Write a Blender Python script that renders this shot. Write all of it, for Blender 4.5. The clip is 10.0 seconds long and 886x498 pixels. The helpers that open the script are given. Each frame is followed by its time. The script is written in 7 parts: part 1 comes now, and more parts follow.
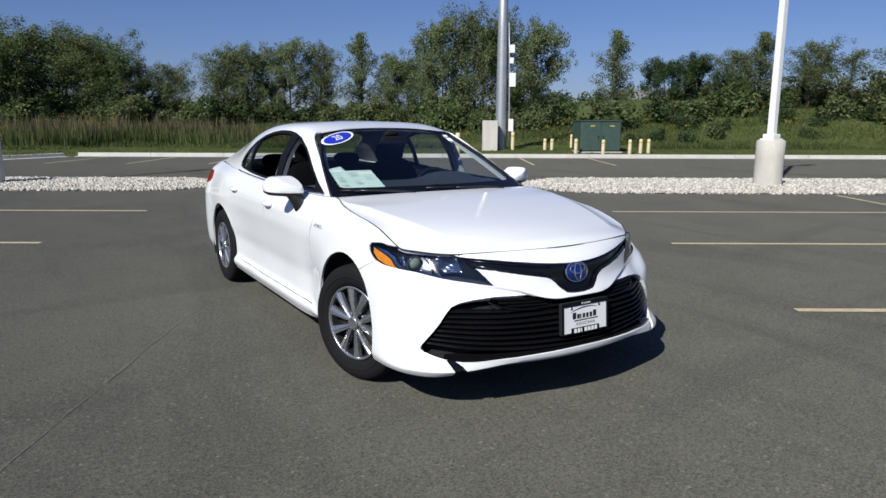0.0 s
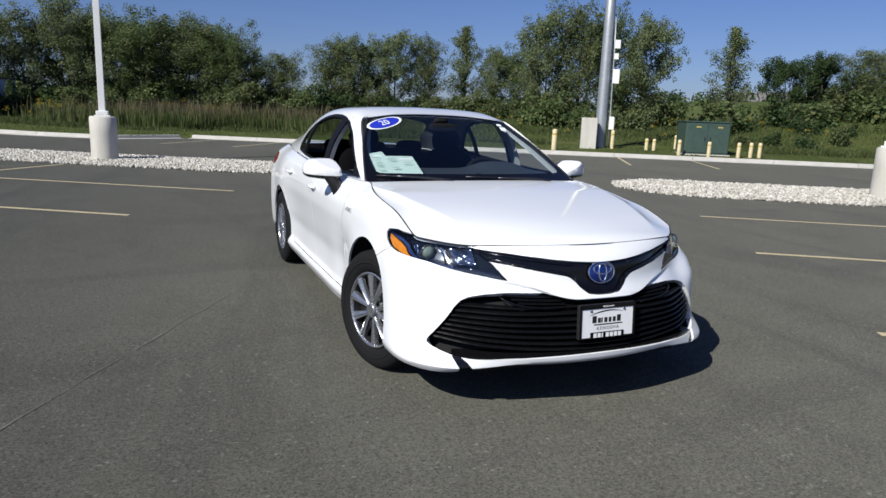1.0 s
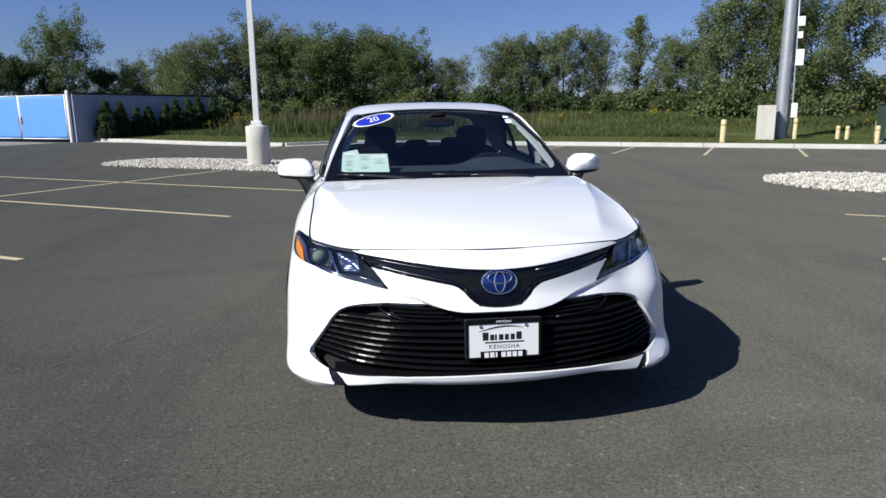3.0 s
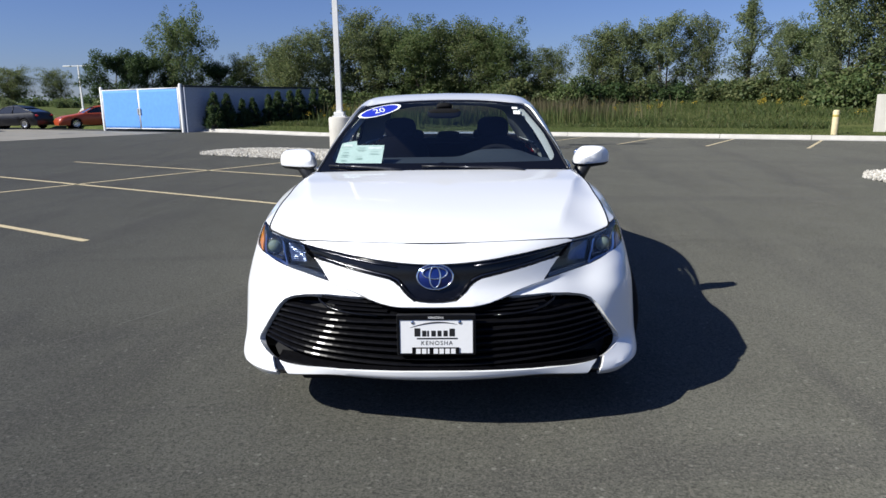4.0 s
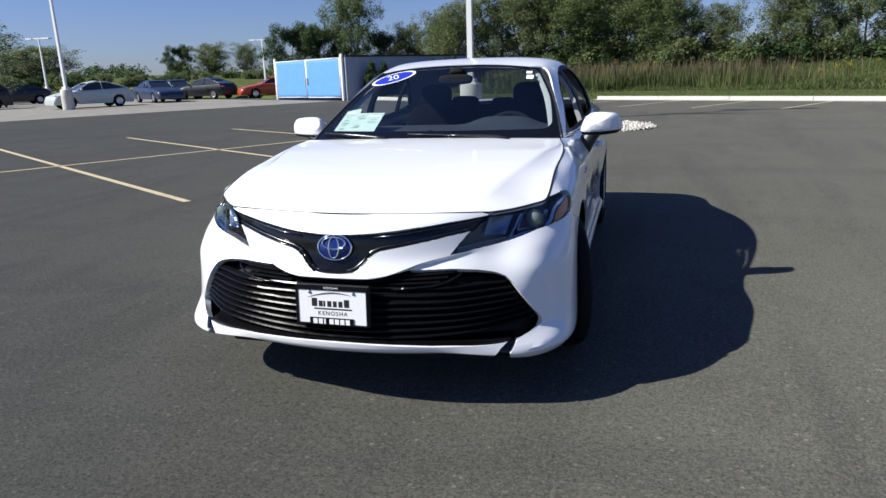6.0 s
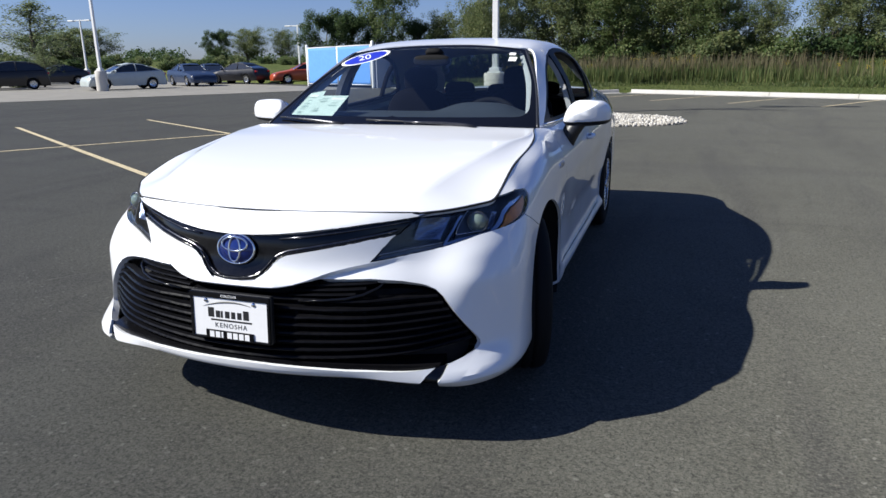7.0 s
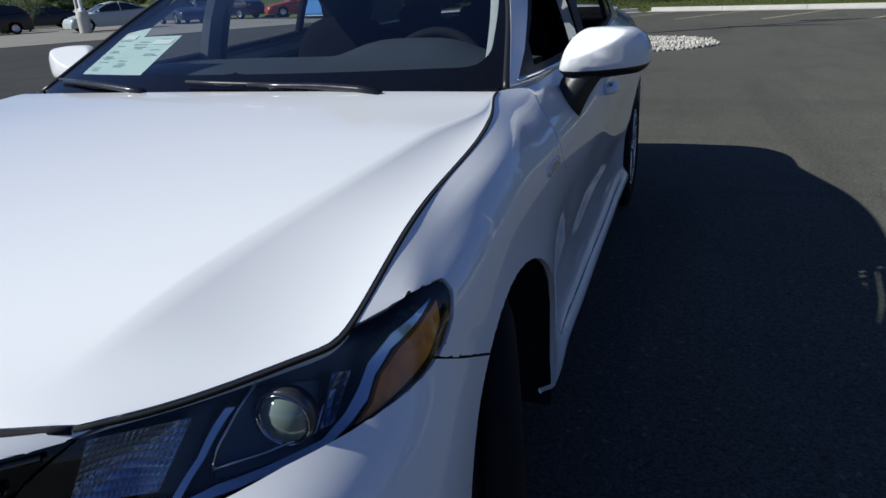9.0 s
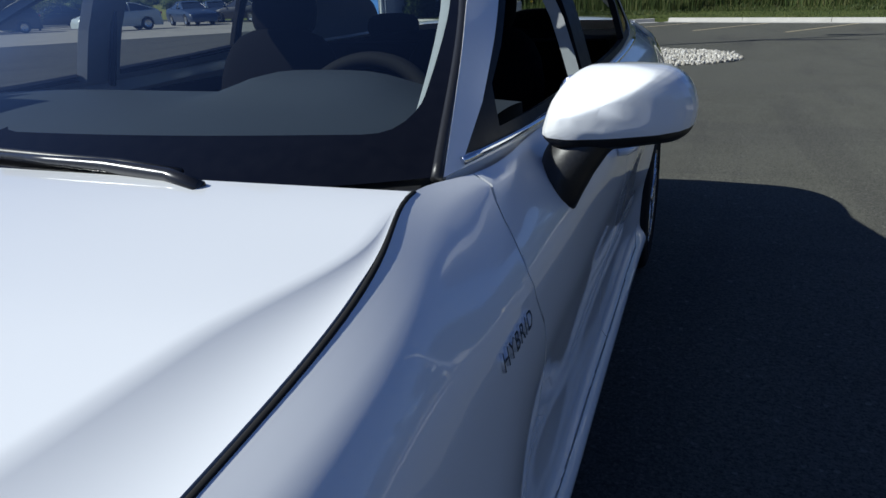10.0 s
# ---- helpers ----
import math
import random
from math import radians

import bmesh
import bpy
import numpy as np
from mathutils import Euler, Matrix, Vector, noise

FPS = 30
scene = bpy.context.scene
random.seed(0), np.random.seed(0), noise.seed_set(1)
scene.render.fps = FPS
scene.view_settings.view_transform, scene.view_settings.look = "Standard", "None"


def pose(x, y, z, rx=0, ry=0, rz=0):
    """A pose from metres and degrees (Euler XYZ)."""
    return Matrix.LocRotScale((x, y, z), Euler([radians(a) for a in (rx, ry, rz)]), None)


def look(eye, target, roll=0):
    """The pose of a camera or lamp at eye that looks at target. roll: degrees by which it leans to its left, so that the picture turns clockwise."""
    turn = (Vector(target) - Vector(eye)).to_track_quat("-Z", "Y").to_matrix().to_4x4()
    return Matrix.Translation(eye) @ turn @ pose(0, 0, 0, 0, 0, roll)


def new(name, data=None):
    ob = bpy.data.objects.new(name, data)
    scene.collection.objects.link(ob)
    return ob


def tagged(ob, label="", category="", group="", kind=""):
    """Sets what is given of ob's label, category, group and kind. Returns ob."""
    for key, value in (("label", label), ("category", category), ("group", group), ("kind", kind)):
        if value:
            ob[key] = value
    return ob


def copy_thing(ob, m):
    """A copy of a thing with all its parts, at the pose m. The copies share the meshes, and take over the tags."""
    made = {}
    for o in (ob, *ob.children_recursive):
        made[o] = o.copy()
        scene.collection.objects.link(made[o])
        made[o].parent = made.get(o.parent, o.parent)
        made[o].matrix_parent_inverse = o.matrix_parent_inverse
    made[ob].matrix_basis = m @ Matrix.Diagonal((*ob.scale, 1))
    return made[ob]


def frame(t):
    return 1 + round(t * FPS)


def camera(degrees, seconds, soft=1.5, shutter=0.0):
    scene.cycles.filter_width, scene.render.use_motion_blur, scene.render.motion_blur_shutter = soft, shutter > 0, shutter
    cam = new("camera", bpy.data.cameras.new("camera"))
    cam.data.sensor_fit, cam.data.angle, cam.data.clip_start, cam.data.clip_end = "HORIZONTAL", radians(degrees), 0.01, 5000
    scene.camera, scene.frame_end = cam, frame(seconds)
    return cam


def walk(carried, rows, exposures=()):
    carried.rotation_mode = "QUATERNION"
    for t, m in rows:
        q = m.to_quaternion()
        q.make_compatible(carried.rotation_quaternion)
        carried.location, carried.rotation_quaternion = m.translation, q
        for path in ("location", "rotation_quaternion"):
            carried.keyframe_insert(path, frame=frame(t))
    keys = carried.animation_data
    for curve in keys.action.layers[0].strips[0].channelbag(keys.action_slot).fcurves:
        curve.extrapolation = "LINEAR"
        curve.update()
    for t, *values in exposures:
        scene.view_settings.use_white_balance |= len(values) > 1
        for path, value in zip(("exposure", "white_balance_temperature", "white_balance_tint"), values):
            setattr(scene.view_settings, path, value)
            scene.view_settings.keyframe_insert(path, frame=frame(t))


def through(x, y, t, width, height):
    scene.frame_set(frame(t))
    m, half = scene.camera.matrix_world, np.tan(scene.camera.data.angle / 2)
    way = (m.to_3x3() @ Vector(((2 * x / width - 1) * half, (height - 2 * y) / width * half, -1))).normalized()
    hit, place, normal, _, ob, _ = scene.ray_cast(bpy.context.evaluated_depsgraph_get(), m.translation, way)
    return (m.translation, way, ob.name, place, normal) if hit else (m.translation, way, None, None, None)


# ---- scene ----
cam = camera(66.7, 10.0)
PATH = [
    (0, (-2.388, -4.873, 1.456), (-1.355, -3.201, 1.084), 0.2),
    (0.5, (-2.203, -4.899, 1.418), (-1.266, -3.171, 1.052), 2.0),
    (1, (-1.954, -4.942, 1.409), (-1.182, -3.139, 1.018), 2.1),
    (1.5, (-1.604, -4.952, 1.403), (-0.946, -3.101, 1.026), 1.1),
    (2, (-1.283, -5.031, 1.385), (-0.737, -3.151, 0.974), 1.0),
    (2.5, (-0.932, -5.021, 1.375), (-0.553, -3.1, 0.966), -0.0),
    (3, (-0.572, -4.99, 1.384), (-0.325, -3.045, 0.985), -0.6),
    (3.2, (-0.444, -5.01, 1.377), (-0.271, -3.062, 0.959), -0.4),
    (4.5, (0.427, -4.962, 1.378), (0.278, -3.014, 0.954), -0.6),
    (5, (0.694, -4.965, 1.378), (0.431, -3.036, 0.918), 1.0),
    (5.5, (0.936, -4.86, 1.35), (0.498, -2.969, 0.871), 1.2),
    (5.7, (1.025, -4.811, 1.359), (0.536, -2.934, 0.873), -0.6),
    (6.8, (1.369, -4.373, 1.306), (0.772, -2.542, 0.766), -1.9),
    (7, (1.391, -4.209, 1.29), (0.767, -2.383, 0.762), -0.8),
    (7.5, (1.359, -3.821, 1.265), (0.784, -1.986, 0.713), -2.0),
    (8, (1.282, -3.387, 1.245), (0.689, -1.57, 0.654), -1.8),
    (8.5, (1.257, -2.945, 1.231), (0.549, -1.195, 0.57), -2.2),
    (9, (1.184, -2.529, 1.218), (0.527, -0.781, 0.502), -3.3),
    (9.5, (1.149, -2.106, 1.214), (0.398, -0.412, 0.46), -4.6),
    (10, (1.086, -1.714, 1.214), (0.4, 0.029, 0.514), -2.3),
]
walk(cam, [(t, look(eye, target, roll)) for t, eye, target, roll in PATH], [(0, 0.21, 6250, 8), (2, 0.36, 6250, 8), (3, 0.44, 6250, 8), (5.5, 0.68, 6300, 8), (7, 0.70, 6300, 8), (7.5, 0.54, 6250, 7), (8.5, 0.24, 6150, 5), (9.5, -0.02, 6050, 4), (10, 0.09, 6000, 3)])

# ---- daylight ----
SUN = Vector((-0.683, -0.367, 0.632)).normalized()
world = bpy.data.worlds.new("world")
scene.world = world
world.use_nodes = True
wn = world.node_tree.nodes
sky = wn.new("ShaderNodeTexSky")
sky.sky_type, sky.sun_disc = "NISHITA", False
sky.sun_elevation, sky.sun_rotation = math.asin(SUN.z), math.atan2(SUN.x, SUN.y)
sky.altitude, sky.air_density, sky.dust_density, sky.ozone_density = 200, 1.0, 0.5, 2.0
wn["Background"].inputs["Strength"].default_value = 0.050
tint = wn.new("ShaderNodeMix")
tint.data_type, tint.blend_type = "RGBA", "MULTIPLY"
tint.inputs[0].default_value, tint.inputs[7].default_value = 1.0, (0.75, 0.845, 1.30, 1)
world.node_tree.links.new(sky.outputs["Color"], tint.inputs[6])
world.node_tree.links.new(tint.outputs[2], wn["Background"].inputs["Color"])
sun = new("sun", bpy.data.lights.new("sun", "SUN"))
sun.data.energy, sun.data.angle, sun.data.color = 5.0, radians(0.53), (1.0, 0.95, 0.87)
sun.matrix_world = look(SUN * 60, (0, 0, 0))

# ---- small tools ----
def part(name, bm, material, parent=None, label="", smooth=False, at=None):
    me = bm
    if isinstance(bm, bmesh.types.BMesh):
        me = bpy.data.meshes.new(name)
        bm.to_mesh(me)
        bm.free()
    if smooth:
        me.polygons.foreach_set("use_smooth", [True] * len(me.polygons))
    if not me.materials:
        for m in (material if isinstance(material, (list, tuple)) else [material]):
            me.materials.append(m)
    ob = new(name, me)
    if parent is not None:
        ob.parent = parent
    if at is not None:
        ob.matrix_basis = at
    if label:
        ob["label"] = label
    return ob


def mesh_of(name, verts, faces):
    me = bpy.data.meshes.new(name)
    me.from_pydata([tuple(map(float, v)) for v in verts], [], [tuple(map(int, f)) for f in faces])
    me.update()
    return me


def box(bm, x0, x1, y0, y1, z0, z1, bevel=0.0, m=None):
    made = bmesh.ops.create_cube(bm, size=1.0, matrix=Matrix.Translation(((x0 + x1) / 2, (y0 + y1) / 2, (z0 + z1) / 2)) @ Matrix.Diagonal((x1 - x0, y1 - y0, z1 - z0, 1)))
    vs = made["verts"]
    if bevel:
        es = list({e for v in vs for e in v.link_edges})
        vs = bmesh.ops.bevel(bm, geom=es, offset=bevel, segments=2, profile=0.5, affect="EDGES")["verts"]
    if m is not None:
        bmesh.ops.transform(bm, matrix=m, verts=[v for v in vs if v.is_valid])
    return bm


def tube(bm, r0, r1, z0, z1, n=24, caps=True, m=None):
    mm = Matrix.Translation((0, 0, (z0 + z1) / 2))
    bmesh.ops.create_cone(bm, cap_ends=caps, segments=n, radius1=r0, radius2=r1, depth=z1 - z0, matrix=(m @ mm) if m is not None else mm)
    return bm


def lathe(bm, profile, n=32, m=None):
    """Turns (radius, height) pairs round z."""
    rings = []
    for r, z in profile:
        rings.append([bm.verts.new((r * math.cos(2 * math.pi * k / n), r * math.sin(2 * math.pi * k / n), z)) for k in range(n)])
    for a, b in zip(rings, rings[1:]):
        for k in range(n):
            bm.faces.new((a[k], a[(k + 1) % n], b[(k + 1) % n], b[k]))
    if m is not None:
        bmesh.ops.transform(bm, matrix=m, verts=[v for r in rings for v in r])
    return bm


def pipe(bm, points, radius, n=8):
    """A round bar along points; radius a number or one for each point."""
    pts = [Vector(p) for p in points]
    rad = radius if isinstance(radius, (list, tuple)) else [radius] * len(pts)
    rings = []
    for i, p in enumerate(pts):
        d = (pts[min(i + 1, len(pts) - 1)] - pts[max(i - 1, 0)]).normalized()
        side = d.cross(Vector((0, 0, 1)))
        side = side.normalized() if side.length > 1e-3 else Vector((1, 0, 0))
        up = side.cross(d)
        rings.append([bm.verts.new(p + rad[i] * (math.cos(2 * math.pi * k / n) * side + math.sin(2 * math.pi * k / n) * up)) for k in range(n)])
    for a, b in zip(rings, rings[1:]):
        for k in range(n):
            bm.faces.new((a[k], a[(k + 1) % n], b[(k + 1) % n], b[k]))
    bm.faces.new(rings[0][::-1])
    bm.faces.new(rings[-1])
    return bm


def thing(name, label, category, m=None, group="", kind=""):
    ob = new(name)
    ob.empty_display_size = 0.1
    if m is not None:
        ob.matrix_basis = m
    return tagged(ob, label, category, group, kind)


# The parking lot's own axes: u along the stall lines, v across them.
LOT = radians(-31.8)
LC, LS = math.cos(LOT), math.sin(LOT)


def lot(u, v):
    return u * LC - v * LS, u * LS + v * LC


def to_lot(x, y):
    return x * LC + y * LS, -x * LS + y * LC


def smooth(a, b, t):
    t = min(1.0, max(0.0, (t - a) / (b - a)))
    return t * t * (3 - 2 * t)


def pave_z(u, v):
    return 0.018 * min(6.0, max(0.0, -20.0 - u)) + 0.003 * min(34.0, max(0.0, -26.0 - u))


def kerb_v(u):
    return 22.6 - 3.2 * (1 - smooth(-16.0, -14.6, u))


def land_z(u, v):
    s = v - kerb_v(u)
    if u < -36 and v < 60:
        s = max(s, (-36 - u - 12))
    base = pave_z(u, v) + 0.13
    rise = 0.035 * min(s, 6) + 0.062 * max(0.0, min(s - 6, 14)) + 0.02 * max(0.0, min(s - 20, 110))
    hill = 2.3 * smooth(9, 26, u) * smooth(3, 17, s)
    return base + rise + hill

# ---- materials ----
class Mat:
    """A node material under construction."""

    def __init__(self, name):
        self.m = bpy.data.materials.new(name)
        self.m.use_nodes = True
        self.t = self.m.node_tree
        self.b = self.t.nodes["Principled BSDF"]
        self.coord = None

    def node(self, kind, **props):
        n = self.t.nodes.new(kind)
        ins = props.pop("ins", {})
        for k, v in props.items():
            setattr(n, k, v)
        for k, v in ins.items():
            if isinstance(v, bpy.types.NodeSocket):
                self.t.links.new(v, n.inputs[k])
            else:
                n.inputs[k].default_value = v
        return n

    def place(self, scale=(1, 1, 1), source="Object"):
        c = self.node("ShaderNodeTexCoord")
        return self.node("ShaderNodeMapping", ins={"Vector": c.outputs[source], "Scale": scale}).outputs[0]

    def noise(self, scale, detail=4.0, rough=0.55, at=None, distort=0.0):
        n = self.node("ShaderNodeTexNoise", ins={"Scale": scale, "Detail": detail, "Roughness": rough, "Distortion": distort})
        self.t.links.new(at or self.place(), n.inputs["Vector"])
        return n.outputs["Fac"]

    def voronoi(self, scale, at=None, feature="F1", out="Distance"):
        n = self.node("ShaderNodeTexVoronoi", feature=feature, ins={"Scale": scale})
        self.t.links.new(at or self.place(), n.inputs["Vector"])
        return n.outputs[out]

    def ramp(self, fac, stops):
        n = self.node("ShaderNodeValToRGB", ins={"Fac": fac})
        e = n.color_ramp.elements
        while len(e) < len(stops):
            e.new(0.5)
        for el, (p, c) in zip(e, stops):
            el.position = p
            el.color = (*c, 1) if isinstance(c, tuple) else (c, c, c, 1)
        return n.outputs["Color"]

    def mix(self, fac, a, b, how="MIX"):
        n = self.node("ShaderNodeMix", data_type="RGBA", blend_type=how)
        for sock, v in ((n.inputs[0], fac), (n.inputs[6], a), (n.inputs[7], b)):
            if isinstance(v, bpy.types.NodeSocket):
                self.t.links.new(v, sock)
            elif isinstance(v, tuple):
                sock.default_value = (*v, 1)
            else:
                sock.default_value = v
        return n.outputs[2]

    def put(self, **ins):
        for k, v in ins.items():
            k = k.replace("_", " ")
            if isinstance(v, bpy.types.NodeSocket):
                self.t.links.new(v, self.b.inputs[k])
            else:
                self.b.inputs[k].default_value = (*v, 1) if isinstance(v, tuple) and len(v) == 3 else v
        return self

    def bump(self, height, strength=0.3, distance=0.01):
        n = self.node("ShaderNodeBump", ins={"Height": height, "Strength": strength, "Distance": distance})
        self.t.links.new(n.outputs[0], self.b.inputs["Normal"])
        return self

    def island(self):
        return self.node("ShaderNodeNewGeometry").outputs["Random Per Island"]

    def random(self):
        return self.node("ShaderNodeObjectInfo").outputs["Random"]


def plain(name, color, rough=0.5, metal=0.0, coat=0.0, grain=0.06, scale=40.0, bump=0.0):
    k = Mat(name)
    n = k.noise(scale, 5)
    lo, hi = tuple(c * (1 - grain) for c in color), tuple(min(1, c * (1 + grain)) for c in color)
    k.put(Base_Color=k.ramp(n, [(0.3, lo), (0.7, hi)]), Metallic=metal, Coat_Weight=coat, Coat_Roughness=0.03)
    k.put(Roughness=k.ramp(n, [(0.3, max(0, rough - 0.04)), (0.7, min(1, rough + 0.04))]))
    if bump:
        k.bump(n, bump, 0.002)
    return k.m


# asphalt: fine aggregate, tyre sweeps and worn patches
k = Mat("asphalt")
fine = k.noise(210, 3, 0.75)
grit = k.node("ShaderNodeSeparateColor", ins={"Color": k.voronoi(150, out="Color")}).outputs[0]
chip = k.node("ShaderNodeSeparateColor", ins={"Color": k.voronoi(75, out="Color")}).outputs[0]
mid = k.noise(5.0, 7, 0.68)
blot = k.noise(1.1, 5, 0.6, distort=0.8)
wide = k.noise(0.22, 5, 0.6, distort=1.5)
sweep = k.noise(0.5, 5, 0.62, at=k.place((1.0, 0.16, 1.0)), distort=2.4)
arcs = k.noise(0.42, 5, 0.62, at=k.place((0.2, 1.0, 1.0)), distort=2.8)
base = k.ramp(mid, [(0.28, (0.062, 0.0615, 0.049)), (0.72, (0.094, 0.0935, 0.076))])
base = k.mix(k.ramp(blot, [(0.40, 0.0), (0.66, 0.6)]), base, (0.104, 0.1035, 0.086))
base = k.mix(k.ramp(wide, [(0.42, 0.0), (0.62, 0.6)]), base, (0.098, 0.0975, 0.081))
base = k.mix(k.ramp(sweep, [(0.50, 0.0), (0.63, 0.55)]), base, (0.046, 0.045, 0.042))
base = k.mix(k.ramp(arcs, [(0.53, 0.0), (0.62, 0.40)]), base, (0.050, 0.049, 0.046))
pits = k.noise(80, 5, 0.8)
# low spots darkened: the shade between the stones, put into the base colour
base = k.mix(k.ramp(pits, [(0.40, 0.95), (0.48, 0.0)]), base, (0.024, 0.0245, 0.020))
base = k.mix(k.ramp(pits, [(0.54, 0.0), (0.64, 0.75)]), base, (0.155, 0.153, 0.128))
lumps = k.noise(36, 5, 0.85)
base = k.mix(k.ramp(lumps, [(0.38, 0.85), (0.47, 0.0)]), base, (0.028, 0.028, 0.023))
base = k.mix(k.ramp(lumps, [(0.55, 0.0), (0.65, 0.65)]), base, (0.150, 0.138, 0.114))
base = k.mix(k.ramp(grit, [(0.70, 0.0), (0.97, 0.32)]), base, (0.17, 0.16, 0.135))
base = k.mix(k.ramp(chip, [(0.990, 0.0), (0.994, 0.45)]), base, (0.24, 0.235, 0.205))
base = k.mix(k.ramp(fine, [(0.34, 0.6), (0.50, 0.0)]), base, (0.026, 0.025, 0.022))
k.put(Base_Color=base, Roughness=0.85, Specular_IOR_Level=0.3, Diffuse_Roughness=1.0)
k.bump(k.mix(0.5, pits, grit), 1.0, 0.006)
ASPHALT = k.m

k = Mat("concrete")
n1, n2 = k.noise(2.0, 6, 0.6), k.noise(60, 4, 0.6)
k.put(Base_Color=k.mix(k.ramp(n2, [(0.35, 0.5), (0.6, 0.0)]), k.ramp(n1, [(0.3, (0.40, 0.385, 0.35)), (0.7, (0.52, 0.50, 0.46))]), (0.34, 0.33, 0.30)), Roughness=0.85)
k.bump(n2, 0.3, 0.003)
CONCRETE = k.m

k = Mat("pole base concrete")
n1, n2 = k.noise(3.0, 6, 0.6, at=k.place((1, 1, 0.25))), k.noise(70, 4, 0.6)
k.put(Base_Color=k.mix(k.ramp(n2, [(0.35, 0.4), (0.6, 0.0)]), k.ramp(n1, [(0.3, (0.44, 0.42, 0.37)), (0.7, (0.60, 0.575, 0.52))]), (0.36, 0.345, 0.30)), Roughness=0.8)
k.bump(n2, 0.3, 0.003)
BASE_CONC = k.m

k = Mat("worn yellow paint")
n1, n2 = k.noise(9, 6, 0.65), k.noise(120, 3, 0.7)
k.put(Base_Color=k.mix(k.ramp(n2, [(0.36, 0.75), (0.52, 0.0)]), k.ramp(n1, [(0.3, (0.50, 0.41, 0.24)), (0.7, (0.68, 0.57, 0.35))]), (0.10, 0.095, 0.08)), Roughness=0.75)
k.bump(n2, 0.3, 0.002)
LINE = k.m

k = Mat("river stones")
r = k.island()
n1 = k.noise(30, 4)
k.put(Base_Color=k.mix(k.ramp(n1, [(0.35, 0.4), (0.6, 0.0)]), k.ramp(r, [(0.0, (0.27, 0.25, 0.21)), (0.3, (0.41, 0.385, 0.335)), (0.7, (0.54, 0.515, 0.455)), (1.0, (0.70, 0.675, 0.62))]), (0.34, 0.31, 0.26)), Roughness=0.75)
STONES = k.m

k = Mat("meadow")
n1, n2, n3 = k.noise(0.12, 5, 0.6), k.noise(1.4, 6, 0.65), k.noise(18, 4, 0.7)
c = k.ramp(n1, [(0.3, (0.085, 0.115, 0.032)), (0.5, (0.125, 0.145, 0.044)), (0.72, (0.185, 0.170, 0.070))])
c = k.mix(k.ramp(n2, [(0.4, 0.6), (0.65, 0.0)]), c, (0.05, 0.07, 0.02))
c = k.mix(k.ramp(n3, [(0.3, 0.55), (0.6, 0.0)]), c, (0.028, 0.042, 0.012))
k.put(Base_Color=c, Roughness=0.95, Specular_IOR_Level=0.1)
k.bump(n3, 0.8, 0.06)
MEADOW = k.m


def leafy(name, dark, light, dry=None, through=0.45):
    k = Mat(name)
    r = k.island()
    n = k.noise(0.5, 3, 0.6)
    c = k.ramp(r, [(0.0, dark), (0.6, light), (1.0, dry or light)])
    c = k.mix(k.ramp(n, [(0.35, 0.45), (0.65, 0.0)]), c, tuple(v * 0.6 for v in dark))
    k.put(Base_Color=c, Roughness=0.55, Specular_IOR_Level=0.25)
    tr = k.node("ShaderNodeBsdfTranslucent", ins={"Color": c})
    mx = k.node("ShaderNodeMixShader", ins={"Fac": through})
    k.t.links.new(k.b.outputs[0], mx.inputs[1])
    k.t.links.new(tr.outputs[0], mx.inputs[2])
    k.t.links.new(mx.outputs[0], k.t.nodes["Material Output"].inputs["Surface"])
    return k.m


LEAF_A = leafy("green leaves", (0.066, 0.115, 0.040), (0.165, 0.215, 0.080), (0.24, 0.26, 0.115), 0.5)
LEAF_B = leafy("olive leaves", (0.076, 0.115, 0.045), (0.19, 0.225, 0.095), (0.28, 0.285, 0.130), 0.5)
LEAF_C = leafy("dark leaves", (0.035, 0.068, 0.026), (0.080, 0.125, 0.046), (0.115, 0.155, 0.060))
LEAF_D = leafy("pale poplar leaves", (0.11, 0.15, 0.07), (0.22, 0.265, 0.125), (0.32, 0.35, 0.18), 0.5)
GRASS = leafy("meadow grass", (0.058, 0.094, 0.028), (0.120, 0.152, 0.050), (0.20, 0.195, 0.082))
REED = leafy("dry reeds", (0.11, 0.10, 0.058), (0.19, 0.165, 0.095), (0.24, 0.205, 0.12))
FLOWER = leafy("goldenrod blooms", (0.32, 0.24, 0.03), (0.5, 0.38, 0.05))
k = Mat("bark")
n1 = k.noise(14, 6, 0.6, at=k.place((1, 1, 0.2)))
k.put(Base_Color=k.ramp(n1, [(0.3, (0.06, 0.047, 0.035)), (0.7, (0.17, 0.145, 0.115))]), Roughness=0.9)
k.bump(n1, 0.6, 0.02)
BARK = k.m
POLE_WHITE = plain("white painted steel", (0.74, 0.74, 0.72), 0.4, 0.0, 0.1)
POLE_GREY = plain("galvanised steel", (0.36, 0.38, 0.40), 0.5, 0.6, grain=0.12, scale=12)
BOX_GREEN = plain("transformer green enamel", (0.045, 0.075, 0.06), 0.45, grain=0.12, scale=6)
BOLLARD = plain("faded yellow plastic sleeve", (0.58, 0.49, 0.29), 0.6, grain=0.12, scale=8)
GATE_BLUE = plain("light blue privacy mesh", (0.10, 0.27, 0.66), 0.75, grain=0.07, scale=5, bump=0.2)
WALL_GREY = plain("pale grey block wall", (0.40, 0.43, 0.50), 0.85, grain=0.08, scale=9, bump=0.2)
DARK_TRIM = plain("dark metal coping", (0.02, 0.022, 0.026), 0.5)
LABEL_Y = plain("yellow decal", (0.42, 0.33, 0.08), 0.5)
